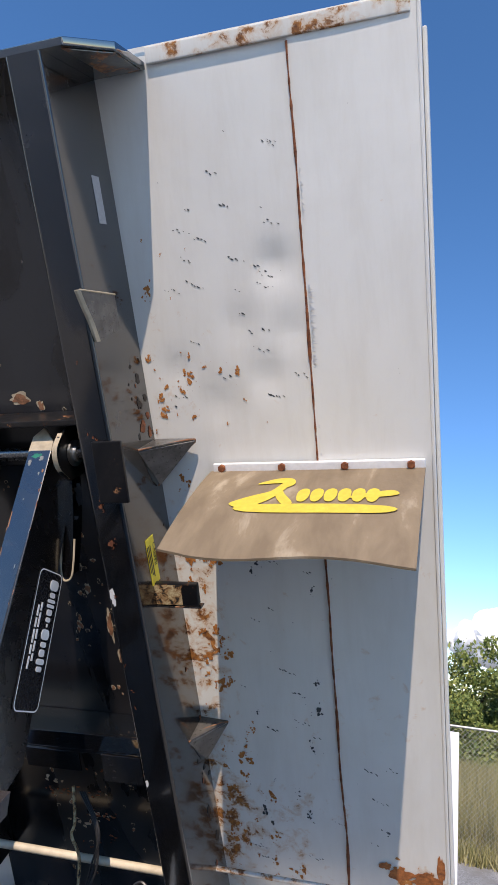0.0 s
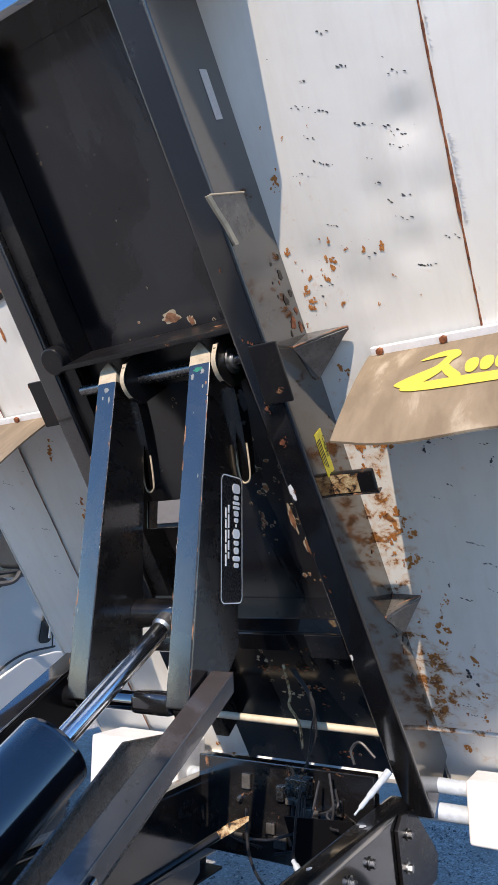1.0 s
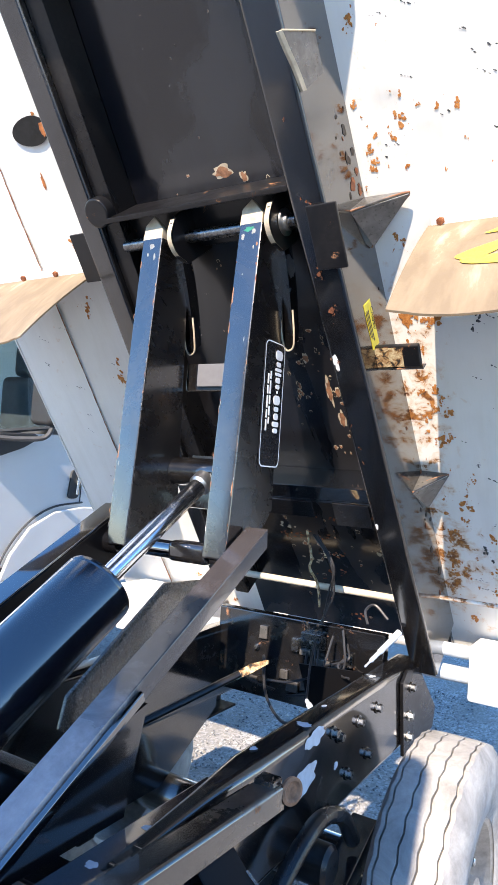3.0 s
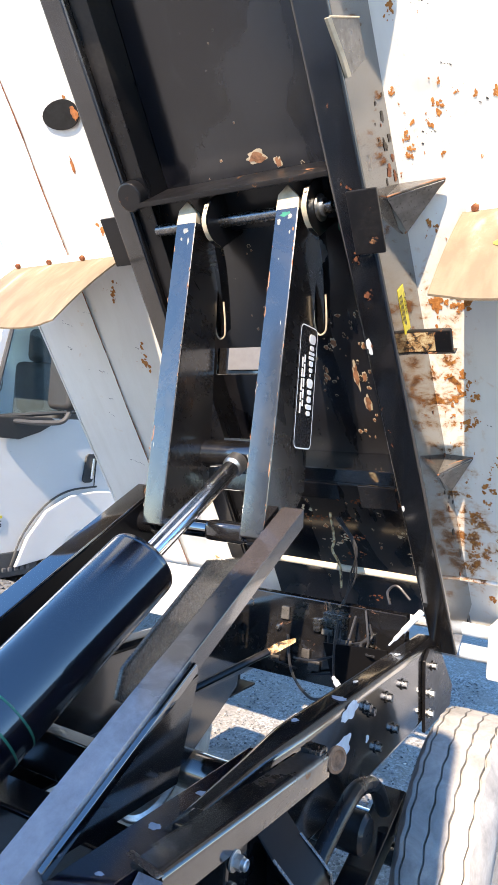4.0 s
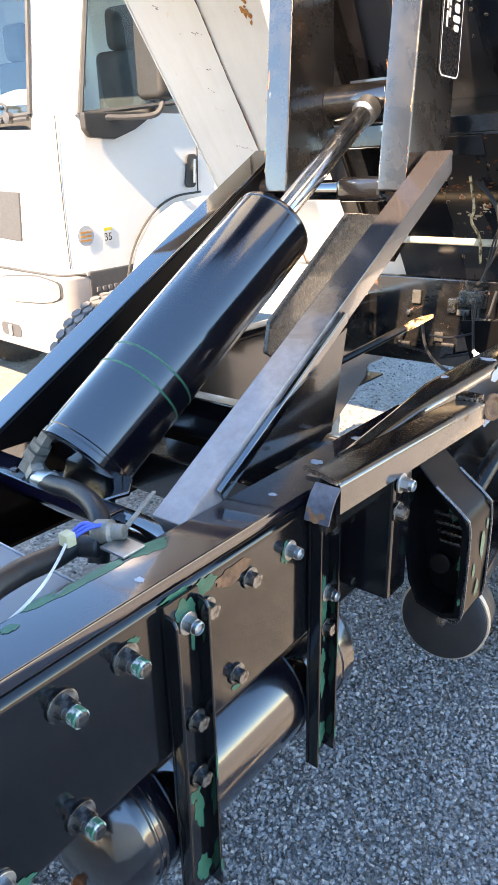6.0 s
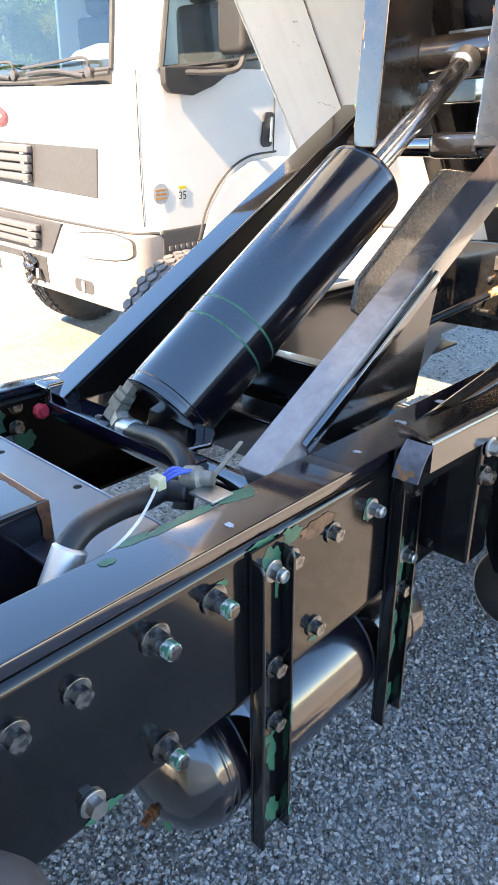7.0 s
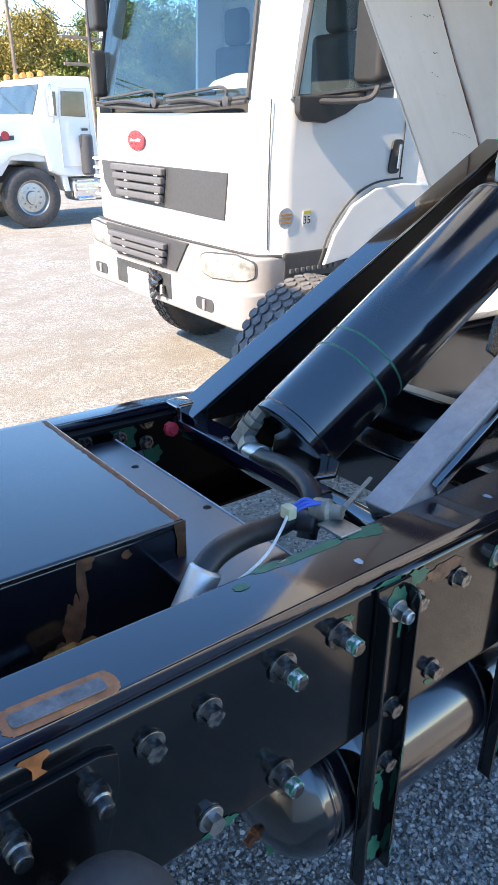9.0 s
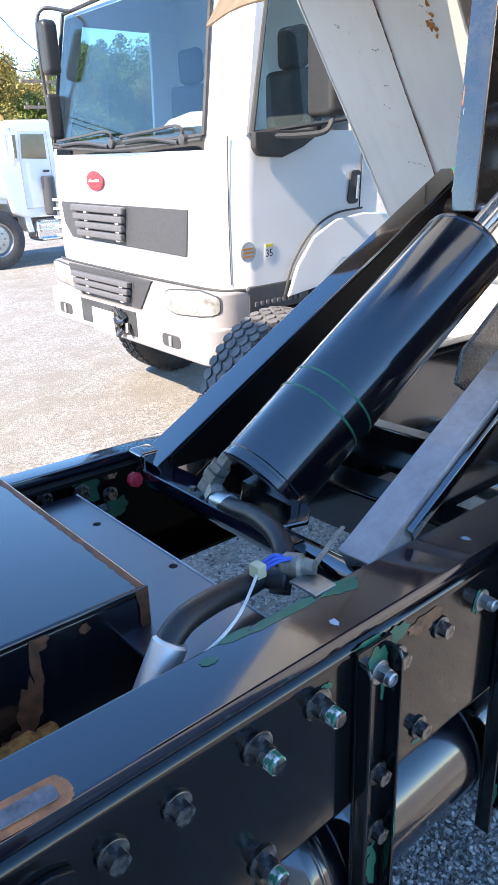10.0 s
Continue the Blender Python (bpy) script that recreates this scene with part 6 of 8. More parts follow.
# ---- mud flaps ----
def mud_flap(x0, x1, side):
    flap = thing("mud_flap", "dusty brown rubber mud flap bolted under the body", "mud flap", BODY, "mud flaps under the body")
    bm = bmesh.new()
    rows = []
    for j in range(13):
        v = j / 12
        row = []
        for i in range(25):
            u = i / 24
            x = x0 + (x1 - x0) * u
            inner = u if side > 0 else 1 - u
            drop = -0.03 * (1 - inner) ** 2 * v + 0.012 * math.sin(inner * 7.0) * v * v + 0.02 * max(0, inner - 0.8) * v
            s = 1.275 - 0.095 * v ** 1.3 - drop
            q = FQ + 0.03 + 0.52 * v + 0.03 * math.sin(math.pi * v)
            row.append((x + (0.012 * v * (1 if side > 0 else -1) if inner < 0.1 else -0.02 * v * side * (inner - 0.1)), s, q))
        rows.append(row)
    back = [[(x, s - 0.007, q) for x, s, q in row] for row in rows]
    grid(bm, rows)
    grid(bm, back[::-1])
    grid(bm, [back[-1], rows[-1]])
    grid(bm, [[r[0] for r in rows], [r[0] for r in back]])
    grid(bm, [[r[-1] for r in rows], [r[-1] for r in back]])
    sheet_part = part("rubber_sheet", bm, FLAP, flap)
    bm = bmesh.new()
    box(bm, x0 + 0.01, x1, 1.27, 1.30, FQ + 0.014, FQ + 0.034)
    bar = part("clamp_bar", bevel(bm, 0.003), LABEL_WHITE, flap, "white painted clamp bar")
    for k in range(4):
        bm = bmesh.new()
        xx = x0 + (x1 - x0) * (0.06 + 0.293 * k)
        lathe(bm, P(xx, 1.287, FQ + 0.034), P(0, 0, 1), [(0, 0.013), (0.012, 0.013), (0.013, 0.008)], 6)
        part("bolt_head", bm, RUST, bar)
    if side > 0:
        def at(u, v):
            inner = u
            drop = -0.03 * (1 - inner) ** 2 * v + 0.012 * math.sin(inner * 7.0) * v * v
            return P(x0 + (x1 - x0) * u, 1.275 - 0.095 * v ** 1.3 - drop, FQ + 0.03 + 0.52 * v + 0.03 * math.sin(math.pi * v))

        def mark(outline, seed):
            bm = bmesh.new()
            n = P(0, -1, 0.2).normalized()
            loop_pts = [P(u, v, 0) for u, v in outline]
            m = len(loop_pts)
            fine = []
            for i in range(m):
                a, b, c, d = (loop_pts[(i + o) % m] for o in (-1, 0, 1, 2))
                for k in range(5):
                    t = k / 5
                    fine.append(0.5 * (2 * b + (c - a) * t + (2 * a - 5 * b + 4 * c - d) * t * t + (3 * b - a - 3 * c + d) * t ** 3))
            vs = [bm.verts.new(at(p.x, p.y) + P(0, 0.0035, 0.0)) for p in fine]
            bm.faces.new(vs)
            bmesh.ops.triangulate(bm, faces=bm.faces)
            part("yellow_mark", bm, YELLOW, sheet_part, "plain yellow printed shape", True)
        mark([(0.20, 0.46), (0.24, 0.40), (0.30, 0.35), (0.36, 0.30), (0.40, 0.20), (0.42, 0.26), (0.38, 0.38), (0.32, 0.46), (0.26, 0.50)], 1)
        mark([(0.28, 0.22), (0.36, 0.15), (0.43, 0.15), (0.45, 0.22), (0.41, 0.30), (0.47, 0.44), (0.43, 0.46), (0.38, 0.33), (0.41, 0.22), (0.36, 0.21)], 2)
        for k in range(6):
            u = 0.48 + 0.058 * k
            mark([(u, 0.32), (u + 0.022, 0.28), (u + 0.048, 0.30), (u + 0.05, 0.38), (u + 0.03, 0.43), (u + 0.004, 0.41)], 3 + k)
        mark([(0.86, 0.30), (0.90, 0.34), (0.84, 0.37), (0.70, 0.39), (0.70, 0.37)], 12)
        mark([(0.28, 0.54), (0.31, 0.46), (0.85, 0.47), (0.81, 0.55)], 13)
    return flap


mud_flap(0.712, 1.415, 1)
mud_flap(-1.415, -0.70, -1)


# ---- rear wheel ----
def wheel(parent, m, R=0.53, W=0.27, ribs=4, tyre_mat=None, lugs=False, label=""):
    """A wheel under a thing: the tyre with its rim, nuts and tread under it; its axle lies along x."""
    h = W / 2
    prof = [(-h + 0.02, 0.30), (-h, 0.34), (-h - 0.006, 0.42), (-h + 0.008, R - 0.05), (-h + 0.03, R - 0.012)]
    n = 40
    groove = [-h + 0.05 + (W - 0.1) * k / (ribs - 1) for k in range(ribs)]
    bm = bmesh.new()
    seg = 160
    stations = sorted({round(-h + 0.035 + (W - 0.07) * k / 36, 4) for k in range(37)} | {round(g + d, 4) for g in groove for d in (-0.008, -0.006, -0.0035, -0.001, 0.001, 0.0035, 0.006, 0.008)})
    rings = []

    def zig(a):
        return 0.0035 * (abs(((a * 40 / math.pi) % 2) - 1) * 2 - 1) if not lugs else 0.0

    def radius(x, a):
        d = min(abs(x - g) for g in groove)
        crown = -0.012 * (x / h) ** 4
        return R + crown - (0.018 if d < 0.0032 else 0.0)
    full = [(p, lambda a, r=r: r, 0) for p, r in prof] + [(x, lambda a, x=x: radius(x, a), 1) for x in stations] + [(-p, lambda a, r=r: r, 0) for p, r in prof[::-1]]
    for x, fr, sway in full:
        rings.append([bm.verts.new((x + sway * zig(2 * math.pi * k / seg), fr(2 * math.pi * k / seg) * math.cos(2 * math.pi * k / seg), fr(2 * math.pi * k / seg) * math.sin(2 * math.pi * k / seg))) for k in range(seg)])
    for a, b in zip(rings, rings[1:]):
        for k in range(seg):
            bm.faces.new((a[k], a[(k + 1) % seg], b[(k + 1) % seg], b[k]))
    t = part("wheel", bm, tyre_mat or TYRE, parent, label)
    t.matrix_basis = m
    if lugs:
        bm = bmesh.new()
        for k in range(46):
            a = 2 * math.pi * k / 46
            for j, xx in enumerate((-h + 0.05, -0.032, 0.032, h - 0.05)):
                aa = a + (0.068 if j % 2 else 0)
                c = Vector((xx, R * math.cos(aa), R * math.sin(aa)))
                up, tan = Vector((0, math.cos(aa), math.sin(aa))), Vector((0, -math.sin(aa), math.cos(aa)))
                pr = [c + UX * (0.027 * math.cos(b)) + tan * (0.031 * math.sin(b)) for b in (math.pi / 3 * i for i in range(6))]
                prism(bm, pr, up * -0.015, up * 0.012)
        tagged(part("tread_pattern", bm, tyre_mat or TYRE, t, "", True), kind="stuff")
    bm = bmesh.new()
    lathe(bm, P(0, 0, 0), P(1, 0, 0), [(-h + 0.03, 0.31), (-h + 0.02, 0.29), (-h + 0.04, 0.27), (h - 0.10, 0.25), (h - 0.09, 0.12), (h - 0.03, 0.11), (h - 0.025, 0.0)], 40, False)
    lathe(bm, P(0, 0, 0), P(1, 0, 0), [(h - 0.10, 0.25), (h - 0.03, 0.285), (h - 0.018, 0.31)], 40, False)
    part("rim", bm, STEEL, t)
    for k in range(10):
        bm = bmesh.new()
        a = 2 * math.pi * k / 10
        lathe(bm, P(h - 0.09, 0.17 * math.cos(a), 0.17 * math.sin(a)), P(1, 0, 0), [(0, 0.016), (0.03, 0.016), (0.034, 0.01)], 6)
        part("lug_nut", bm, STEEL, t)
    return t


wheel(chassis, pose(0.765, 2.0, 0.53), 0.545, 0.28, label="dusty zigzag ribbed tyre")

MATT_BLACK = plain("matt dark paint", (0.016, 0.016, 0.018), 0.55, 0, 0.3, 18)

# ---- spring hanger and axle parts by the wheel ----
hanger = thing("spring_hanger", "black cast spring hanger bracket with hexagonal opening and green chips", "bracket")
# housing: a thick-walled cast shell, open to the front, with a recessed back and raised ribs
HO = [(0.552, 1.10), (0.566, 1.152), (0.585, 1.158), (0.626, 1.117), (0.690, 1.068), (0.706, 1.040), (0.709, 0.943), (0.705, 0.815), (0.665, 0.800), (0.602, 0.815), (0.577, 0.870), (0.567, 0.93)]
cx, cz = 0.632, 0.97
bm = bmesh.new()
n = len(HO)
inner = [(cx + (x - cx) * 0.80, cz + (z - cz) * 0.92) for x, z in HO]
rings = [[bm.verts.new((x, y, z)) for x, z in pts] for y, pts in ((0.852, HO), (0.726, HO), (0.72, [(cx + (x - cx) * 0.97, cz + (z - cz) * 0.985) for x, z in HO]), (0.72, inner), (0.80, inner))]
for a, b in zip(rings, rings[1:]):
    for k in range(n):
        bm.faces.new((a[k], a[(k + 1) % n], b[(k + 1) % n], b[k]))
bm.faces.new(rings[-1])
bm.faces.new(rings[0][::-1])
casting = part("hanger_casting", bevel(bm, 0.004), CASTING_BLACK, hanger)
for y, sc in ((0.722, 1.004), (0.850, 1.006)):
    bm = bmesh.new()
    tube(bm, [P(cx + (x - cx) * sc, y, cz + (z - cz) * sc) for x, z in HO[3:9]], 0.0035, 6, 4)
    part("rim_edge", bm, DARK_STEEL, casting, "worn bright rim")
for k in range(4):
    bm = bmesh.new()
    box(bm, 0.600 + 0.006 * k, 0.680, 0.786, 0.80, 1.02 - 0.022 * k, 1.028 - 0.022 * k)
    part("casting_rib", bevel(bm, 0.002), DARK_STEEL, casting)
bm = bmesh.new()
lathe(bm, P(0.625, 0.79, 0.90), P(0.1, -1, 0.1), [(0, 0.026), (0.012, 0.026), (0.016, 0.020)], 24)
part("spring_eye", bm, CASTING_BLACK, casting, "rusty spring eye inside the housing")
bm = bmesh.new()
box(bm, 0.462, 0.60, 0.575, 0.66, 0.90, 1.205)
box(bm, 0.462, 0.57, 0.655, 0.75, 0.93, 1.15)
part("mount_pad", bevel(bm, 0.010), BLACK_RAIL, hanger)
bolt(bright_bolt, 0.601, 0.600, 1.165, hanger)
bolt(short_bolt, 0.601, 0.592, 1.105, hanger)
bm = bmesh.new()
CH = P(0.60, 0.90, 0.665)
CD = P(-0.12, 1, -0.18)
lathe(bm, CH, CD, [(0, 0.0), (0.0, 0.03), (0.004, 0.095), (0.012, 0.108), (0.05, 0.110), (0.052, 0.104), (0.14, 0.104), (0.16, 0.08)], 40)
chamber = part("brake_chamber", bm, MATT_BLACK, hanger)
bm = bmesh.new()
lathe(bm, CH + CD * 0.02, CD, [(0, 0.109), (0.0, 0.114), (0.022, 0.114), (0.022, 0.109)], 40, False)
part("clamp_ring", bm, STEEL, chamber)
bm = bmesh.new()
lathe(bm, CH - CD * 0.012, CD, [(0, 0.010), (0.001, 0.014), (0.014, 0.014)], 6)
part("centre_bolt", bm, DARK_STEEL, chamber)
chips("green_chip", GREEN, hanger, [(P(0.7095, 0.805, 0.97), 0.016, 2.4), (P(0.7085, 0.80, 0.86), 0.012, 2.2), (P(0.7095, 0.765, 0.92), 0.010, 2.0), (P(0.708, 0.83, 1.01), 0.010, 1.6)], UY, UZ, UX, seed=71)
chips("green_chip", GREEN, casting, [(P(0.672, 0.7995, 0.90), 0.014, 2.4), (P(0.645, 0.7995, 1.03), 0.018, 1.4), (P(0.700, 0.7195, 0.86), 0.004, 3.0)], UX, UZ, P(0, -1, 0), seed=72)
bm = bmesh.new()
prism(bm, [P(0.52, 1.02, 0.55), P(0.52, 1.1, 0.62), P(0.52, 1.75, 0.86), P(0.52, 1.75, 0.78)], (0, 0, 0), (0.09, 0, 0))
part("leaf_spring", bevel(bm, 0.006), BLACK_DUSTY, hanger)
bm = bmesh.new()
rod(bm, P(0.40, 1.40, 0.86), P(0.60, 1.40, 0.86), 0.06, 24, 0.012)
tube(bm, [P(0.56, 1.12, 0.90), P(0.57, 1.25, 0.98), P(0.57, 1.38, 1.0), P(0.58, 1.5, 0.96), P(0.58, 1.6, 0.85)], 0.025, 10)
part("shackle_bush", bm, BODY_BLACK, hanger)
axle = thing("rear_axle", "dusty black rear axle housing under the frame", "axle")
bm = bmesh.new()
rod(bm, P(-0.75, 2.04, 0.52), P(0.64, 2.04, 0.52), 0.085, 20)
lathe(bm, P(-0.2, 2.04, 0.52), P(1, 0, 0), [(0, 0.10), (0.08, 0.2), (0.2, 0.23), (0.32, 0.2), (0.4, 0.1)], 24)
part("axle_tube", bm, BLACK_DUSTY, axle)
bm = bmesh.new()
rod(bm, P(0.0, 1.75, 0.6), P(-0.02, -1.2, 0.75), 0.05, 18)
part("drive_shaft", bm, BLACK_DUSTY, axle)
wheel(chassis, pose(-0.80, 2.04, 0.525, 0, 0, 180))

# rear fender and lamp box behind the wheel
fender = thing("rear_fender", "white sunlit fender bracket and grey pipe behind the wheel", "fender")
bm = bmesh.new()
box(bm, 0.70, 1.25, 2.55, 2.75, 1.06, 1.30)
part("fender_box", bevel(bm, 0.015, 3), LABEL_WHITE, fender)
bm = bmesh.new()
rod(bm, P(0.50, 2.55, 1.17), P(0.72, 2.62, 1.15), 0.035, 16)
rod(bm, P(0.50, 2.55, 1.27), P(0.72, 2.62, 1.25), 0.03, 16)
part("fender_pipe", bm, PALE_PEEL, fender)
bm = bmesh.new()
prism(bm, [P(0.503, 2.24, 1.17), P(0.503, 2.30, 1.21), P(0.503, 2.46, 1.19), P(0.503, 2.75, 0.95), P(0.503, 2.72, 0.86), P(0.503, 2.30, 0.86)], (0, 0, 0), (0.015, 0, 0))
fp = part("side_bracket", bevel(bm, 0.004), BODY_BLACK, fender)
bolt(bright_short, 0.518, 2.34, 1.018, fp)
bolt(bright_short, 0.518, 2.34, 0.933, fp)
bolt(short_bolt, 0.518, 2.35, 1.13, fp)

far_fender = thing("rear_fender", "white sunlit fender box over the far rear wheel", "fender")
bm = bmesh.new()
box(bm, -1.25, -0.68, 2.50, 2.75, 1.04, 1.30)
part("fender_box", bevel(bm, 0.015, 3), LABEL_WHITE, far_fender)
bm = bmesh.new()
rod(bm, P(-0.685, 2.62, 1.15), P(-0.50, 2.55, 1.17), 0.035, 16)
part("fender_pipe", bm, PALE_PEEL, far_fender)

# ---- the truck's own cab and front fender, mostly behind the viewer ----
# unseen; its height and left overhang are set by the shade they must cast
own_cab = thing("truck_cab", "white cab of the tipped truck ahead of the frame, unseen, sized to cast shade", "truck cab")
bm = bmesh.new()
prism(bm, [P(-1.22, y, z) for y, z in ((-1.55, 0.9), (-1.55, 3.58), (-1.65, 3.68), (-2.6, 3.45), (-3.4, 2.75), (-3.8, 2.1), (-5.0, 1.85), (-5.1, 0.7))], (-0.33, 0, 0), (2.37, 0, 0))
part("cab_shell", bevel(bm, 0.06, 3), CAB_WHITE, own_cab)
dome = thing("breather_cap", "matt dark grey rounded cap beside the frame rail", "cap")
bm = bmesh.new()
lathe(bm, P(0.60, -0.475, 0.80), P(0, 0, 1), [(0, 0.08), (0.16, 0.083), (0.20, 0.077), (0.233, 0.058), (0.252, 0.032), (0.258, 0.003)], 36)
part("cap_dome", bm, GREY_PLASTIC, dome)
bm = bmesh.new()
rod(bm, P(0.44, -0.475, 0.86), P(0.56, -0.475, 0.86), 0.03, 14)
part("cap_stem", bm, DARK_STEEL, dome)


# ---- an unseen plain wall added behind the viewer to shade the gravel ----
bm = bmesh.new()
box(bm, 1.17, 9.0, -9.0, -1.45, -0.05, 1.95)
single("shade_wall", bm, WHITE_PANEL, "unseen pale wall added behind the viewer to shade the gravel", "wall", Matrix.Identity(4), kind="structure")

# ---- white cab-over truck parked alongside ----
CAB = Matrix.Translation((-2.15, 1.95, 0))


def white_truck():
    t = thing("white_cabover_truck", "white cab-over truck parked alongside on the gravel", "truck", CAB)
    W = 2.25

    # cab shell: stations of a rounded plan at each height
    bm = bmesh.new()
    levels = [(1.08, 0.0, 0.0), (1.14, -0.02, 0.0), (1.60, -0.02, 0.0), (1.87, 0.0, 0.0), (1.96, 0.008, 0.0), (2.75, 0.17, 0.05), (2.90, 0.26, 0.09), (2.97, 0.42, 0.2)]
    rings = []
    for z, front, side in levels:
        pts = []
        r = 0.20
        x1, x0, y0, y1 = 0 - side, -W + side, front, 1.30 - side * 0.4
        for cx, cy, a0 in ((x1 - r, y0 + r, -90), (x1 - 0.06, y1 - 0.06, 0), (x0 + 0.06, y1 - 0.06, 90), (x0 + r, y0 + r, 180)):
            rr = r if a0 in (-90, 180) else 0.06
            for k in range(6):
                a = radians(a0 + 90 * k / 5)
                pts.append((cx + rr * math.cos(a), cy + rr * math.sin(a), z))
        rings.append([bm.verts.new(p) for p in pts])
    n = len(rings[0])
    for lv, (a, b) in enumerate(zip(rings, rings[1:])):
        for k in range(n):
            if (lv == 4 and k in (5, 17, 23)) or (lv == 3 and k == 23):
                continue
            bm.faces.new((a[k], a[(k + 1) % n], b[(k + 1) % n], b[k]))
    bm.faces.new(rings[-1])
    bm.faces.new(rings[0][::-1])
    shell = part("cab_shell", bm, CAB_WHITE, t)
    for sx, xx in ((1, 0.0), (-1, -W)):
        for quad in (((1.0, 1.94), (1.255, 1.94), (1.235, 2.76), (1.0, 2.76)), ((0.14, 1.94), (0.20, 1.94), (0.40, 2.76), (0.30, 2.76))):
            bm = bmesh.new()
            prism(bm, [P(xx - sx * (0.05 if z > 2.5 else 0), y, z) for y, z in quad], (0, 0, 0), (-sx * 0.03, 0, 0))
            part("door_pillar", bm, CAB_WHITE, t)
    # windscreen
    def pane(name, pts, mat, parent, off, label=""):
        bm = bmesh.new()
        prism(bm, [Vector(p) for p in pts], (0, 0, 0), off)
        return part(name, bm, mat, parent, label)
    ws = [(-0.195, 0.006, 1.945), (-1.12, -0.008, 1.905), (-2.055, 0.006, 1.945), (-1.99, 0.165, 2.78), (-1.12, 0.15, 2.80), (-0.255, 0.165, 2.78)]
    pane("windscreen", [(x, y - 0.012, z) for x, y, z in ws], GLASS, t, (0, 0.005, 0), "large clear windscreen").visible_shadow = False
    bm = bmesh.new()
    tube(bm, [P(x, y - 0.012, z) for x, y, z in ws + ws[:1]], 0.014, 6, 1)
    part("windscreen_seal", bm, SEAT, t)
    bm = bmesh.new()
    tube(bm, [P(-0.20, -0.016, 1.925), P(-1.12, -0.03, 1.888), P(-2.05, -0.016, 1.925)], 0.012, 6)
    part("cowl_vent", bm, SEAT, t)
    for x0, x1 in ((-0.35, -1.05), (-1.15, -1.95)):
        bm = bmesh.new()
        tube(bm, [P(x0, -0.035, 1.93), P(x0 - 0.03, -0.045, 2.00), P((x0 + x1) / 2, -0.035, 1.985), P(x1, -0.03, 1.965)], 0.009, 6)
        tube(bm, [P(x0 - 0.05, -0.04, 1.915), P((x0 + x1) / 2, -0.04, 1.945), P(x1 + 0.05, -0.035, 1.935)], 0.012, 6)
        lathe(bm, P(x0, -0.02, 1.93), P(0, -1, 0), [(0, 0.03), (0.03, 0.03), (0.036, 0.02)], 12)
        part("wiper", bm, GREY_PLASTIC, t)
    # badge and grilles
    bm = bmesh.new()
    lathe(bm, P(-1.45, -0.03, 1.70), P(0, -1, 0), [(0, 0.082), (0.004, 0.082), (0.007, 0.074)], 28)
    badge = part("badge", bm, RED, t, "oval red badge with a plain pale mark")
    badge.matrix_basis = Matrix.Translation((-1.45, 0, 1.70)) @ Matrix.Diagonal((1.42, 1, 0.80, 1)) @ Matrix.Translation((1.45, 0, -1.70))
    bm = bmesh.new()
    prism(bm, [P(-1.45 + 0.055 * u, -0.0395, 1.70 + 0.016 * v) for u, v in ((-1, -0.6), (-0.7, 1), (-0.5, 0.2), (0.2, 0.4), (0.4, 1), (1, 0.7), (0.8, -0.5), (-0.4, -0.4))], (0, 0, 0), (0, 0.003, 0))
    part("badge_mark", bm, LABEL_WHITE, badge)

    def grille(z0, z1, pl, xa, xb, slats, y, parent, name, hollow):
        """A plastic panel with a sunk, tapered bay of rounded slats."""
        bm = bmesh.new()
        prism(bm, [P(x, y, z) for x, z in pl], (0, 0.012, 0), (0, -0.010, 0))
        g = part(name, bevel(bm, 0.005), GREY_PLASTIC, parent, "dark grey plastic grille")
        bm = bmesh.new()
        prism(bm, [P(xa - 0.02, y - 0.0105, z1), P(xb + 0.02, y - 0.0105, z1), P(xb - hollow + 0.01, y - 0.0105, z0), P(xa + hollow * 1.6, y - 0.0105, z0)], (0, 0, 0), (0, -0.001, 0))
        part("grille_bay", bm, SEAT, g)
        for k in range(slats):
            f = (k + 0.5) / slats
            z = z0 + (z1 - z0) * f
            h = (z1 - z0) / slats * 0.40
            bm = bmesh.new()
            box(bm, xa + hollow * 1.6 * (1 - f), xb - hollow * (1 - f), y - 0.055, y - 0.012, z - h, z + h)
            slat = part("slat", bevel(bm, h * 0.45, 3), MID_PLASTIC, g)
            for u in (0.30, 0.88):
                bm = bmesh.new()
                xm = xa + (xb - xa) * u
                box(bm, xm - 0.02, xm + 0.02, y - 0.05, y - 0.02, z - h * 1.25, z - h * 0.9)
                part("slat_clip", bm, LABEL_WHITE, slat)
        return g
    grille(1.315, 1.545, [(-2.02, 1.55), (-0.36, 1.55), (-0.40, 1.275), (-1.10, 1.285), (-1.90, 1.295), (-2.0, 1.40)], -1.80, -1.05, 4, -0.022, t, "grille", 0.05)
    # side vent with white rungs on the far front corner
    bm = bmesh.new()
    box(bm, -2.17, -2.06, -0.008, 0.03, 1.29, 1.56)
    vent = part("corner_vent", bevel(bm, 0.01), MID_PLASTIC, t)
    for k in range(5):
        bm = bmesh.new()
        box(bm, -2.18, -2.05, -0.03, -0.006, 1.285 + 0.065 * k, 1.305 + 0.065 * k)
        part("rung", bevel(bm, 0.006), CAB_WHITE, vent)
    # bumper
    bm = bmesh.new()
    for z0, z1, y0 in ((0.885, 1.105, -0.10), (0.665, 0.90, -0.15)):
        r = 0.14
        out = []
        for cx, a0 in ((0.0 - r, -90), (-W + r, 180)):
            for k in range(6):
                a = radians(a0 + 90 * k / 5)
                out.append((cx + r * math.cos(a), y0 + r + r * math.sin(a)))
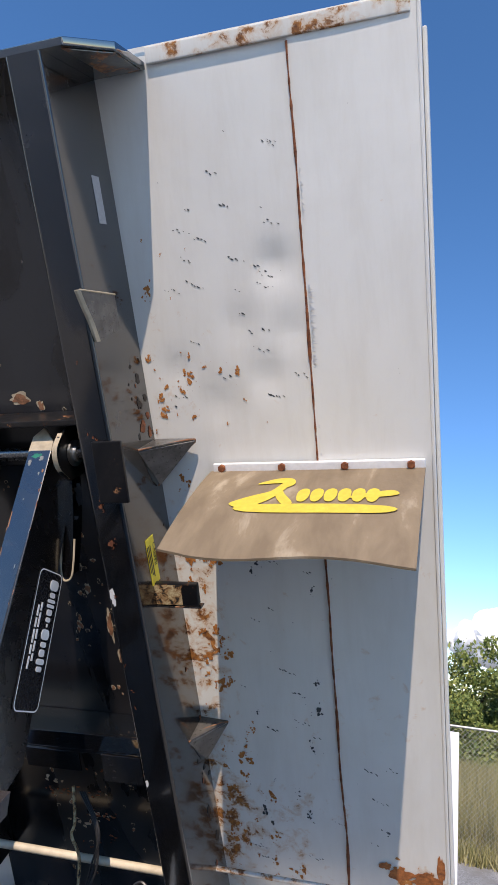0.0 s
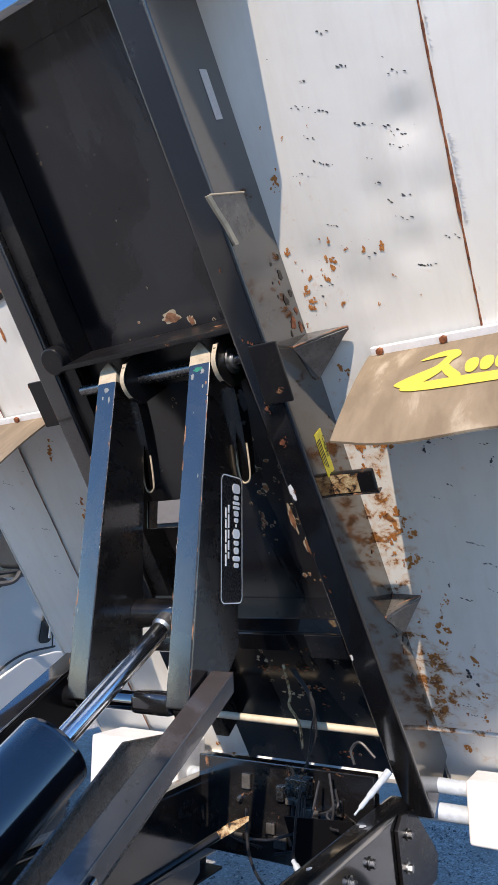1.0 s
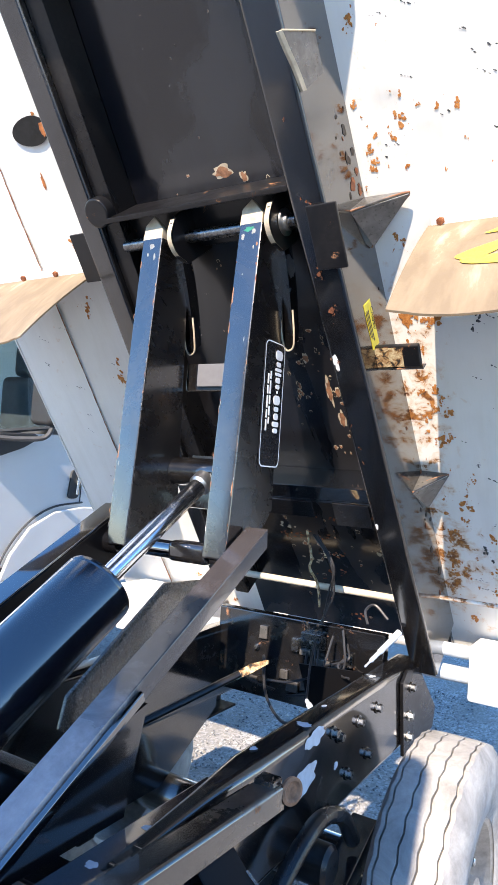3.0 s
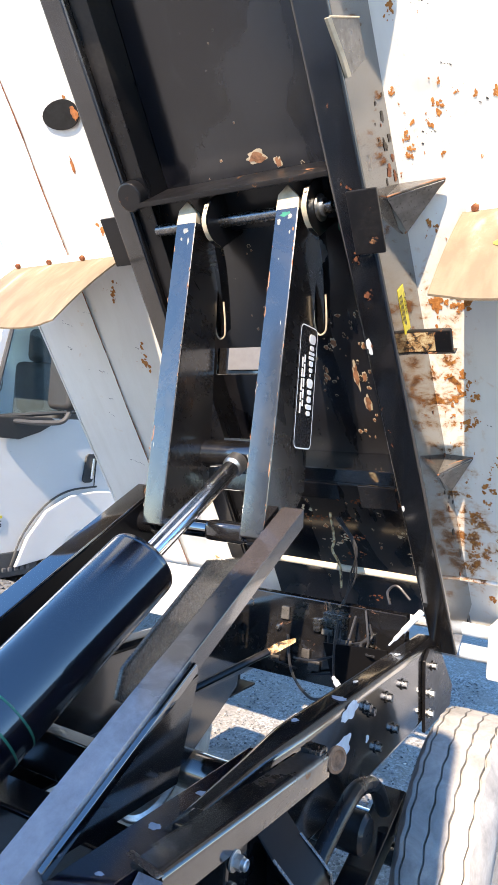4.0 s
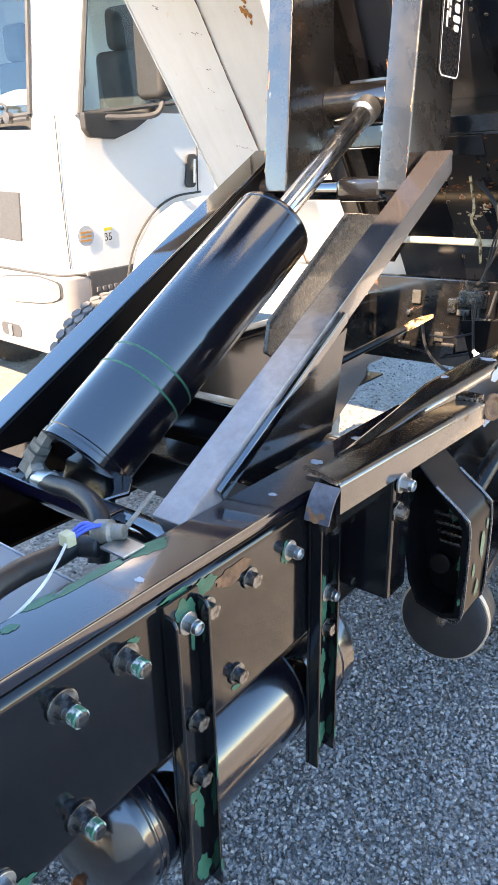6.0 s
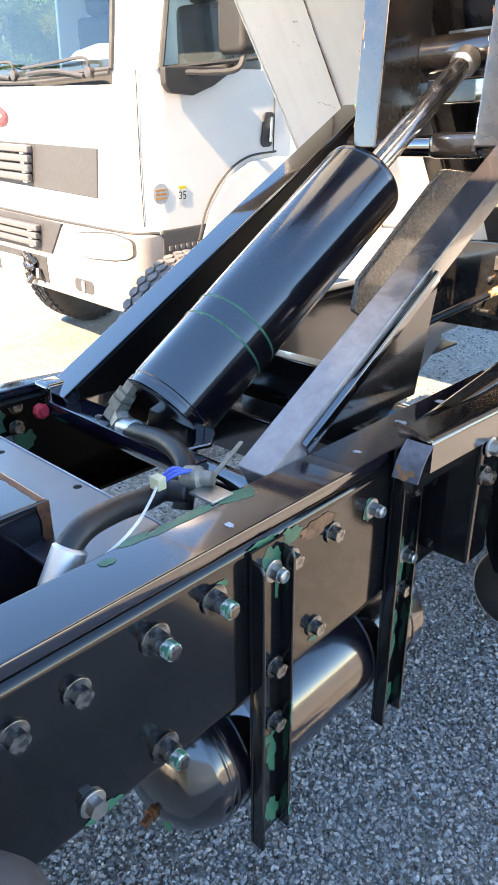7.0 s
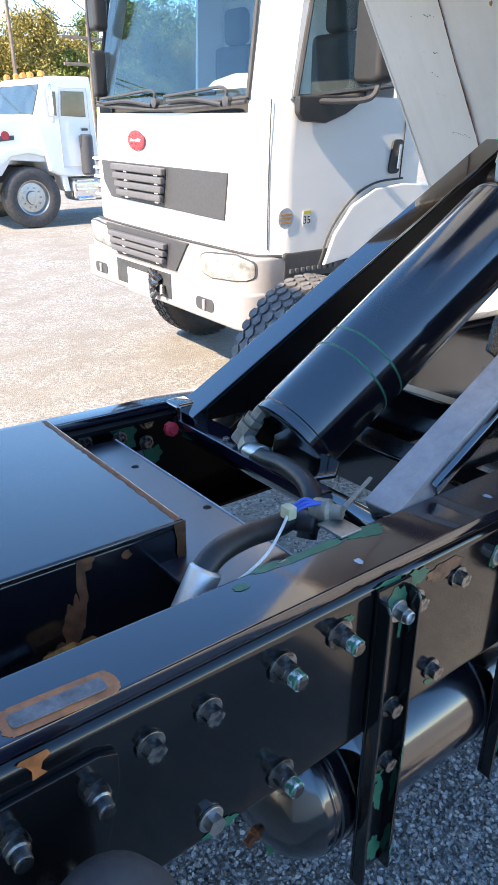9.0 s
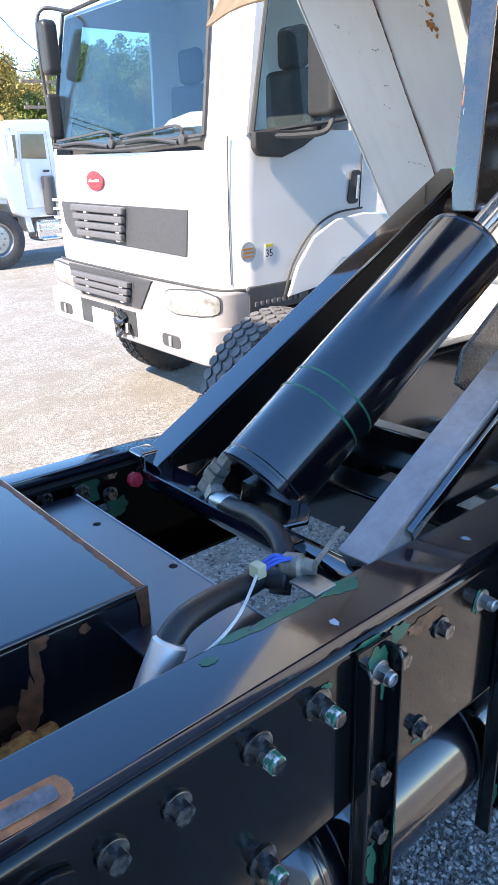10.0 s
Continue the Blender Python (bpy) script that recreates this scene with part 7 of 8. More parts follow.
        out = out[:6] + [(0.0, 0.16), (-0.05, 0.16), (-0.05, 0.1), (-W + 0.05, 0.1), (-W + 0.05, 0.16), (-W, 0.16)] + out[6:]
        prism(bm, [P(x, y, 0) for x, y in out], (0, 0, z0), (0, 0, z1))
    bumper = part("bumper", bevel(bm, 0.02, 3), BUMPER, t, "pale lilac-white bumper")
    grille(0.93, 1.08, [(-1.86, 1.115), (-1.10, 1.115), (-0.70, 1.105), (-0.86, 0.90), (-1.30, 0.895), (-1.70, 0.905), (-1.84, 0.98)], -1.77, -0.93, 3, -0.103, bumper, "lower_grille", 0.04)
    bm = bmesh.new()
    tube(bm, [P(-2.16, -0.02, 1.118), P(-1.8, -0.06, 1.118), P(-1.1, -0.07, 1.115), P(-0.5, -0.06, 1.112), P(-0.10, -0.03, 1.11), P(0.006, 0.10, 1.108)], 0.009, 6)
    part("bumper_gap", bm, SEAT, bumper)
    for sx in (1, -1):
        c = -0.39 if sx > 0 else -W + 0.39

        def face_y(x, off):
            e = max(0.0, (x if sx > 0 else -W - x) + 0.14)
            return -0.10 + 0.14 - math.sqrt(max(0.0, 0.14 ** 2 - min(e, 0.139) ** 2)) - off

        def lens(w, h, off, bulge):
            bm = bmesh.new()
            rows = []
            for j in range(13):
                v = -1 + 2 * j / 12
                half = w / 2 * (1 - abs(v) ** 5 * 0.5)
                rows.append([P(c + half * u, face_y(c + half * u, off + bulge * (1 - u * u) * (1 - v * v)), 1.02 + v * h / 2 + 0.012 * u * sx) for u in [-1 + i / 8 for i in range(17)]])
            grid(bm, rows)
            thicken(bm, 0.012)
            return bm
        c = -0.30 if sx > 0 else -W + 0.30
        part("lamp_surround", lens(0.535, 0.165, 0.003, 0.0), GREY_PLASTIC, bumper)
        part("headlamp", lens(0.52, 0.15, 0.008, 0.012), LENS, bumper, "clear headlamp with bright reflectors")
        for d in (-0.10, 0.06):
            bm = bmesh.new()
            lathe(bm, P(c + d * sx, face_y(c + d * sx, 0.018), 1.02), P(0, -1, 0), [(0, 0.05), (0.002, 0.046), (0.0025, 0.02)], 20)
            part("lamp_bowl", bm, LABEL_WHITE, bumper)
        c = -0.39 if sx > 0 else -W + 0.39
        bm = bmesh.new()
        prism(bm, [P(c - 0.06 + u, -0.154, 0.765 + v) for u, v in rounded(0.2, 0.08, 0.03)], (0, 0, 0), (0, 0.02, 0))
        part("fog_recess", bm, GREY_PLASTIC, bumper)
        bm = bmesh.new()
        box(bm, c - 0.075, c - 0.045, -0.168, -0.15, 0.73, 0.80)
        part("recess_bar", bevel(bm, 0.01), BUMPER, bumper)
    bm = bmesh.new()
    box(bm, -1.64, -0.86, -0.154, -0.14, 0.715, 0.885)
    part("tow_opening", bm, SEAT, bumper)
    bm = bmesh.new()
    box(bm, -1.45, -1.14, -0.172, -0.158, 0.675, 0.845)
    part("blank_plate", bevel(bm, 0.004), LABEL_WHITE, bumper, "plain white plate")
    bm = bmesh.new()
    rng = random.Random(9)
    for _ in range(9):
        x, z = rng.uniform(-1.11, -0.88), rng.uniform(0.74, 0.86)
        lathe(bm, P(x, -0.17, z), P(rng.uniform(-1, 1), -0.3, rng.uniform(-1, 1)), [(0, 0.02), (0.07, 0.02)], 8)
    part("tow_hook", bm, DARK_STEEL, bumper)
    # door with window, handle, mirror and side trim
    bm = bmesh.new()
    tube(bm, [P(-0.052, 0.035, 1.14), P(-0.052, 0.035, 1.5), P(-0.050, 0.045, 1.94)], 0.004, 6)
    part("door_gap", bm, SEAT, t)
    bm = bmesh.new()
    tube(bm, [P(0.003, 1.085, 1.5), P(0.003, 1.085, 1.98), P(-0.045, 1.05, 2.7)], 0.004, 6)
    part("door_gap", bm, SEAT, t)
    win = [(0.0, 0.17, 1.945), (0.0, 1.02, 2.03), (-0.055, 1.0, 2.76), (-0.06, 0.38, 2.76)]
    pane("door_window", [(x + 0.010, y, z) for x, y, z in win], GLASS, t, (-0.004, 0, 0), "clear door window").visible_shadow = False
    pane("door_window", [(-W - x - 0.010, y, z) for x, y, z in win], GLASS, t, (0.004, 0, 0)).visible_shadow = False
    bm = bmesh.new()
    fr = smooth_line([P(x + 0.008, y, z) for x, y, z in win] + [P(0.008, 0.17, 1.945)], 1)
    tube(bm, fr, 0.016, 6, 1)
    part("window_seal", bm, SEAT, t)
    bm = bmesh.new()
    prism(bm, [P(0.012, y, z) for y, z in ((0.15, 1.955), (0.60, 1.965), (0.66, 1.94), (0.52, 1.87), (0.36, 1.82), (0.19, 1.83), (0.15, 1.87))], (0, 0, 0), (0.05, 0, 0))
    part("mirror_foot", bevel(bm, 0.015), MIRROR_BLACK, t)
    bm = bmesh.new()
    tube(bm, [P(0.05, 0.3, 1.93), P(0.12, 0.42, 1.93), P(0.20, 0.55, 1.95), P(0.22, 0.6, 2.04)], 0.016, 8)
    part("mirror_arm", bm, GREY_PLASTIC, t)
    bm = bmesh.new()
    tube(bm, [P(0.03, 0.40, 2.74), P(0.16, 0.46, 2.73), P(0.23, 0.5, 2.65)], 0.014, 8)
    part("mirror_arm", bm, GREY_PLASTIC, t)
    bm = bmesh.new()
    prism(bm, [P(0.13 + u, 0, 2.26 + v) for u, v in rounded(0.20, 0.48, 0.045)], (0.02, 0.54, 0), (0.05, 0.66, 0))
    part("mirror_head", bevel(bm, 0.03, 3), MIRROR_BLACK, t, "dark grey mirror head")
    bm = bmesh.new()
    prism(bm, [P(-W + 0.31 + u, 0, 2.56 + v) for u, v in rounded(0.12, 0.34, 0.04)], (0, -0.06, 0), (0, 0.05, 0))
    part("mirror_head", bevel(bm, 0.03, 3), MIRROR_BLACK, t)
    bm = bmesh.new()
    prism(bm, [P(-W + 0.25 + u, 0, 2.13 + v) for u, v in rounded(0.06, 0.30, 0.025)], (0, -0.05, 0), (0, 0.05, 0))
    part("mirror_head", bevel(bm, 0.02, 3), MIRROR_BLACK, t)
    bm = bmesh.new()
    tube(bm, [P(-W + 0.40, 0.14, 2.78), P(-W + 0.28, -0.03, 2.78), P(-W + 0.24, -0.05, 2.5), P(-W + 0.23, -0.03, 2.2), P(-W + 0.24, 0.03, 1.95)], 0.012, 8)
    part("mirror_arm", bm, GREY_PLASTIC, t)
    bm = bmesh.new()
    prism(bm, [P(0.002, 1.01 + u + 0.02 * (v > 0), 1.63 + v) for u, v in rounded(0.10, 0.20, 0.03)], (0, 0, 0), (0.014, 0, 0))
    hd = part("door_handle", bevel(bm, 0.005), SEAT, t)
    bm = bmesh.new()
    rod(bm, P(0.024, 1.03, 1.56), P(0.024, 1.04, 1.70), 0.012, 10)
    part("grip", bm, CHROME, hd)
    # stickers
    bm = bmesh.new()
    box(bm, 0.002, 0.0045, 0.255, 0.32, 1.265, 1.355)
    st = part("number_sticker", bm, LABEL_WHITE, t, "small black and white number sticker")
    bm = bmesh.new()
    box(bm, 0.0045, 0.006, 0.258, 0.317, 1.335, 1.352)
    part("sticker_band", bm, LABEL_YELLOW, st)
    words("sticker_number", "35", 0.062, Matrix(((0, 0, 1, 0.006), (1, 0, 0, 0.2875), (0, 1, 0, 1.298), (0, 0, 0, 1))), LABEL_BLACK, st)
    bm = bmesh.new()
    lathe(bm, P(0.002, 0.125, 1.32), P(1, 0, 0), [(0, 0.058), (0.003, 0.058)], 24)
    st2 = part("round_sticker", bm, PALE_PEEL, t, "round sticker with orange stripes")
    for k in range(3):
        bm = bmesh.new()
        box(bm, 0.005, 0.0065, 0.085, 0.165, 1.29 + 0.022 * k, 1.301 + 0.022 * k)
        part("stripe", bm, AMBER, st2)
    # wheel arch, step and fender
    bm = bmesh.new()
    prism(bm, [P(0.004, y, z) for y, z in ((0.42, 1.02), (0.50, 1.20), (0.64, 1.36), (0.84, 1.45), (1.10, 1.47), (1.36, 1.45), (1.60, 1.30), (1.70, 1.10), (1.55, 1.10), (1.4, 1.2), (0.9, 1.2), (0.7, 1.05))], (0, 0, 0), (0.03, 0, 0))
    part("wheel_arch", bevel(bm, 0.012), CAB_WHITE, t)
    bm = bmesh.new()
    tube(bm, [P(0.012, 0.40, 1.03), P(0.012, 0.48, 1.22), P(0.012, 0.64, 1.39), P(0.012, 0.84, 1.48), P(0.012, 1.10, 1.50)], 0.007, 6)
    part("arch_gap", bm, SEAT, t)
    bm = bmesh.new()
    box(bm, -0.35, 0.01, 0.12, 0.62, 0.96, 1.12)
    step = part("step", bevel(bm, 0.015), GREY_PLASTIC, t)
    for k in range(9):
        bm = bmesh.new()
        box(bm, 0.0, 0.02, 0.16 + 0.045 * k, 0.185 + 0.045 * k, 1.0, 1.025)
        part("step_tooth", bm, MID_PLASTIC, step)
    # inside: dash, seats, far window light
    bm = bmesh.new()
    box(bm, -2.1, -0.15, 0.10, 0.42, 1.6, 1.97)
    part("dashboard", bevel(bm, 0.05), SEAT, t)
    for x0 in (-0.85, -2.0):
        bm = bmesh.new()
        box(bm, x0, x0 + 0.5, 0.62, 1.1, 1.5, 1.85)
        box(bm, x0 + 0.02, x0 + 0.48, 1.0, 1.14, 1.85, 2.35)
        box(bm, x0 + 0.12, x0 + 0.38, 1.02, 1.12, 2.35, 2.6)
        part("seat", bevel(bm, 0.05, 3), SEAT, t)
    bm = bmesh.new()
    ring = [P(-0.6 + 0.22 * math.cos(a), 0.50 + 0.12 * math.sin(a), 2.06 + 0.19 * math.sin(a)) for a in (2 * math.pi * k / 20 for k in range(21))]
    tube(bm, ring, 0.016, 8, 2)
    part("steering_wheel", bm, SEAT, t)
    bm = bmesh.new()
    prism(bm, [P(-0.80, 0.12, 2.0), P(-0.30, 0.10, 2.0), P(-0.34, 0.20, 2.075), P(-0.62, 0.22, 2.085), P(-0.82, 0.20, 2.05)], (0, 0, 0), (0, 0.003, 0.003))
    part("paper", bm, LABEL_WHITE, t, "white paper lying on the dashboard")
    # chassis behind
    bm = bmesh.new()
    box(bm, -1.6, -0.75, 0.3, 6.5, 0.75, 0.98)
    part("frame", bm, GREY_PLASTIC, t)
    return t


WINDSCREEN = Mat("tinted glass", 0.05, 0.0, 0.2)
WINDSCREEN = WINDSCREEN.set(colour=WINDSCREEN.ramp(WINDSCREEN.noise(1.3, 3), [(0.35, (0.02, 0.035, 0.045)), (0.7, (0.07, 0.11, 0.13))])).m
TYRE_DUSTY = plain("worn grey tyre rubber", (0.13, 0.13, 0.13), 0.7, 0, 0.4, 14, 0, 0.3)
cabover = white_truck()
wheel(cabover, Matrix.Translation((-0.22, 0.95, 0.5)), 0.50, 0.27, 4, TYRE_BLACK, True)
wheel(cabover, Matrix.Translation((-2.14, 0.95, 0.5)) @ pose(0, 0, 0, 0, 0, 180), 0.50, 0.27, 4, TYRE_BLACK, True)
spare = thing("spare_wheel", "dusty loose truck wheel with hexagonal tread blocks standing on gravel", "wheel", Matrix.Identity(4))
wheel(spare, Matrix.Translation((-1.72, 1.93, 0.53)) @ pose(0, 0, 0, 0, 0, 4), 0.53, 0.27, 4, TYRE_DUSTY, True)


# ---- second truck across the yard ----
def far_truck():
    # local frame: x forward, y to its left, which faces the yard
    m = Matrix.Translation((-11.55, 4.13, 0)) @ Matrix.Rotation(radians(-90), 4, "Z")
    return thing("bonneted_truck", "white bonneted truck with polished wheels parked across the yard", "truck", m), m


def far_truck_parts():
    t, m = far_truck()
    bm = bmesh.new()
    prism(bm, [P(x, -0.1, z) for x, z in ((0.85, 0.95), (1.0, 1.3), (0.95, 1.62), (0.1, 1.82), (-0.5, 1.85), (-0.5, 0.85), (-0.45, 1.1), (0.3, 1.15), (0.5, 0.9))], (0, 0, 0), (0, -2.1, 0))
    part("bonnet", bevel(bm, 0.08, 3), FAR_WHITE, t)
    bm = bmesh.new()
    prism(bm, [P(x, 0.0, z) for x, z in ((-0.35, 0.95), (-0.16, 1.80), (-0.40, 2.40), (-0.50, 2.48), (-1.28, 2.49), (-1.35, 0.85), (-0.6, 0.85))], (0, 0, 0), (0, -2.3, 0))
    part("cab_shell", bevel(bm, 0.05, 3), FAR_WHITE, t)
    bm = bmesh.new()
    prism(bm, [P(x, 0.008, z) for x, z in ((-0.66, 1.86), (-0.70, 2.25), (-1.13, 2.25), (-1.13, 1.84))], (0, 0, 0), (0, -0.004, 0))
    part("door_window", bm, WINDSCREEN, t)
    bm = bmesh.new()
    prism(bm, [P(-0.185, -0.08, 1.88), P(-0.185, -2.20, 1.88), P(-0.375, -2.14, 2.35), P(-0.375, -0.14, 2.35)], (0, 0, 0), (0.012, 0, 0.004))
    part("windscreen", bm, WINDSCREEN, t)
    bm = bmesh.new()
    prism(bm, [P(x, 0.008, z) for x, z in ((-0.46, 1.88), (-0.52, 2.24), (-0.60, 2.24), (-0.58, 1.86))], (0, 0, 0), (0, -0.004, 0))
    part("quarter_window", bm, WINDSCREEN, t)
    bm = bmesh.new()
    tube(bm, [P(-0.62, 0.006, 1.02), P(-0.62, 0.006, 1.84), P(-0.66, 0.006, 2.30), P(-1.18, 0.006, 2.30), P(-1.20, 0.006, 1.02), P(-0.62, 0.006, 1.02)], 0.005, 5, 1)
    part("door_gap", bm, BUMPER, t)
    bm = bmesh.new()
    box(bm, -1.14, -1.02, 0.01, 0.03, 1.62, 1.66)
    part("door_handle", bevel(bm, 0.006), SEAT, t)
    bm = bmesh.new()
    tube(bm, [P(-0.48, 0.02, 2.32), P(-0.47, 0.12, 2.30), P(-0.47, 0.13, 1.80), P(-0.48, 0.02, 1.76)], 0.014, 6)
    part("mirror_bracket", bm, CHROME, t)
    for k in range(3):
        bm = bmesh.new()
        box(bm, -1.15, -0.80, -0.02, 0.10, 0.45 + 0.16 * k, 0.48 + 0.16 * k)
        part("cab_step", bevel(bm, 0.006), CHROME, t)
    for y in (-0.3, -0.8, -1.15, -1.5, -2.0):
        bm = bmesh.new()
        lathe(bm, P(-0.5, y, 2.48), P(0, 0, 1), [(0, 0.06), (0.06, 0.06), (0.09, 0.03)], 10)
        part("roof_lamp", bm, AMBER, t)
    bm = bmesh.new()
    rod(bm, P(-1.07, 0.06, 0.88), P(-1.07, 0.06, 1.56), 0.12, 16, 0.03)
    part("air_cleaner", bm, GREY_PLASTIC, t)
    bm = bmesh.new()
    box(bm, -1.9, -0.75, -0.5, 0.02, 0.42, 0.82)
    part("tank", bevel(bm, 0.1, 4), CHROME, t)
    bm = bmesh.new()
    box(bm, -7.5, 0.9, -1.6, -0.7, 0.75, 1.0)
    part("frame", bm, GREY_PLASTIC, t)
    bm = bmesh.new()
    prism(bm, [P(x, -0.02, z) for x, z in ((0.62, 0.7), (0.55, 1.05), (0.3, 1.22), (0.0, 1.26), (-0.3, 1.2), (-0.55, 0.95), (-0.62, 0.6), (-0.72, 0.6), (-0.66, 1.0), (-0.4, 1.3), (0.0, 1.38), (0.4, 1.32), (0.7, 1.1), (0.75, 0.7))], (0, 0, 0), (0, -0.4, 0))
    part("front_fender", bevel(bm, 0.02), FAR_WHITE, t)
    bm = bmesh.new()
    box(bm, 0.85, 1.05, -2.25, -0.05, 0.5, 0.82)
    part("bumper", bevel(bm, 0.04), CHROME, t)
    bm = bmesh.new()
    lathe(bm, P(0.35, -0.09, 1.55), P(0, 1, 0), [(0, 0.07), (0.01, 0.07)], 16)
    part("round_badge", bm, RED, t)
    wheel(t, Matrix.Translation((0.0, -0.16, 0.52)) @ pose(0, 0, 0, 0, 0, 90), 0.52, 0.28, 4, TYRE_BLACK)
    wheel(t, Matrix.Translation((0.0, -2.0, 0.52)) @ pose(0, 0, 0, 0, 0, -90), 0.52, 0.28, 4, TYRE_BLACK)
    bm = bmesh.new()
    box(bm, -0.52, -0.42, 0.03, 0.06, 1.85, 2.25)
    part("mirror", bevel(bm, 0.008), CHROME, t)
    bm = bmesh.new()
    prism(bm, [P(x, 0.012, z) for x, z in ((0.5, 1.45), (0.2, 1.48), (0.2, 1.55), (0.45, 1.54))], (0, -0.1, 0), (0, -0.12, 0))
    part("hood_vent", bm, GREY_PLASTIC, t)


far_truck_parts()


# ---- trees ----
def tree_meshes(seed, height, spread, leaf):
    rng = random.Random(seed)
    bm = bmesh.new()
    top = P(rng.uniform(-0.3, 0.3), rng.uniform(-0.3, 0.3), height * 0.8)
    limbs = []

    def limb(p0, p1, r0, r1):
        way = p1 - p0
        lathe(bm, p0, way, [(0, r0), (way.length * 0.5, (r0 + r1) / 2), (way.length, r1)], 7)
    limb(P(0, 0, -0.1), P(0, 0, height * 0.35), 0.022 * height, 0.016 * height)
    limb(P(0, 0, height * 0.35), top, 0.016 * height, 0.004 * height)
    ends = [top]
    for k in range(9):
        a = rng.random() * 6.28
        z = height * rng.uniform(0.25, 0.65)
        e = P(math.cos(a), math.sin(a), 0) * spread * rng.uniform(0.45, 0.8) + P(0, 0, z + height * rng.uniform(0.08, 0.25))
        limb(P(0, 0, z), e, 0.009 * height, 0.003 * height)
        ends.append(e)
    wood = mesh_of("trunk", bm, BARK)
    verts, faces = [], []
    centres = []
    for e in ends:
        for _ in range(6):
            centres.append((e + P(rng.gauss(0, 1), rng.gauss(0, 1), rng.gauss(0, 0.8)) * spread * 0.22, spread * rng.uniform(0.14, 0.30)))
    for c, r in centres:
        for _ in range(330):
            d = P(rng.gauss(0, 1), rng.gauss(0, 1), rng.gauss(0, 1)).normalized() * r * rng.random() ** 0.4
            p = c + d
            s = rng.uniform(0.6, 1.3) * 0.0115 * height
            u = P(rng.gauss(0, 1), rng.gauss(0, 1), rng.gauss(0, 1)).normalized()
            v = u.cross(P(rng.gauss(0, 1), rng.gauss(0, 1), rng.gauss(0, 1))).normalized()
            k = len(verts)
            verts += [p - u * s, p + v * s * 0.5, p + u * s, p - v * s * 0.5]
            faces.append((k, k + 1, k + 2, k + 3))
    me = bpy.data.meshes.new("crown")
    me.from_pydata(verts, [], faces)
    me.materials.append(leaf)
    return wood, me


TREES = [tree_meshes(1, 7.0, 3.0, LEAF), tree_meshes(2, 6.0, 2.8, LEAF_AUTUMN), tree_meshes(3, 8.0, 3.2, LEAF)]


def tree(kind, x, y, z, size, turn):
    wood, crown = TREES[kind]
    t = thing("tree", ("green leafy tree", "yellowing leafy tree", "tall dark green tree")[kind] + " at the edge of the yard", "tree", Matrix.Translation((x, y, z)) @ pose(0, 0, 0, 0, 0, turn) @ Matrix.Scale(size, 4), "trees round the yard")
    for name, me in (("trunk", wood), ("crown", crown)):
        o = new(name, me)
        o.parent = t


rng = random.Random(77)
for k in range(34):
    tree(rng.choice((0, 1, 1, 1, 2)), -44 - rng.uniform(0, 9), 4 + 1.0 * k + rng.uniform(-0.8, 0.8), rng.uniform(0.2, 1.2), rng.uniform(0.95, 1.2), rng.random() * 360)
for k in range(26):
    tree(rng.choice((0, 1, 1, 2)), -40 - rng.uniform(0, 4), 4 + 1.3 * k + rng.uniform(-0.8, 0.8), -2.2, rng.uniform(0.8, 1.0), rng.random() * 360)
for k in range(14):
    tree(rng.choice((0, 1, 2)), -34 + 4.6 * k + rng.uniform(-1, 1), -44 - rng.uniform(0, 6), -0.3, rng.uniform(1.0, 1.3), rng.random() * 360)
for k in range(14):
    tree(rng.choice((0, 1, 2, 1)), -4 + 1.6 * k, 36 + rng.uniform(-2, 4), -4.5 + rng.uniform(-0.6, 0.4), rng.uniform(0.9, 1.1), rng.random() * 360)
for k in range(12):
    tree(rng.choice((0, 0, 2, 1)), -3 + 1.7 * k + rng.uniform(-0.5, 0.5), 29 + rng.uniform(-2, 4), -4.2 + rng.uniform(-0.6, 0.4), rng.uniform(0.85, 1.1), rng.random() * 360)


# ---- poles and fence ----
def utility_pole(x, y, h, label):
    t = thing("utility_pole", label, "utility pole", Matrix.Translation((x, y, 0)), "poles along the road")
    bm = bmesh.new()
    lathe(bm, P(0, 0, -0.2), P(0, 0, 1), [(0, 0.085), (h + 0.2, 0.055)], 12)
    part("pole", bm, POLE_WOOD, t)
    for z in (h - 0.5, h - 1.5):
        bm = bmesh.new()
        box(bm, -0.06, 0.06, -1.2, 1.2, z - 0.06, z + 0.06)
        c = part("cross_arm", bevel(bm, 0.01), POLE_WOOD, t)
        for y2 in (-1.05, -0.5, 0.5, 1.05):
            bm = bmesh.new()
            lathe(bm, P(0, y2, z + 0.06), P(0, 0, 1), [(0, 0.03), (0.05, 0.05), (0.09, 0.05), (0.13, 0.025)], 8)
            part("insulator", bm, MID_PLASTIC, c)
    return t


utility_pole(-30.0, 14.3, 5.4, "weathered wooden utility pole with cross arms")
utility_pole(-27.0, 9.8, 8.0, "tall wooden utility pole with cross arms and wires")
lines = thing("power_lines", "thin black power lines between the poles", "power lines", Matrix.Identity(4))
bm = bmesh.new()
for z, dy in ((7.3, 0.9), (7.3, -0.9), (6.3, 0.4)):
    tube(bm, [P(-27, 9.8 + dy, z), P(-28, 11.7 + dy, z - 1.2), P(-29, 13.6 + dy, 5.4)], 0.018, 5)
    tube(bm, [P(-27, 9.8 + dy, z), P(-26, 0 + dy, z - 0.8), P(-25, -12 + dy, z)], 0.018, 5)
part("wire", bm, SEAT, lines)


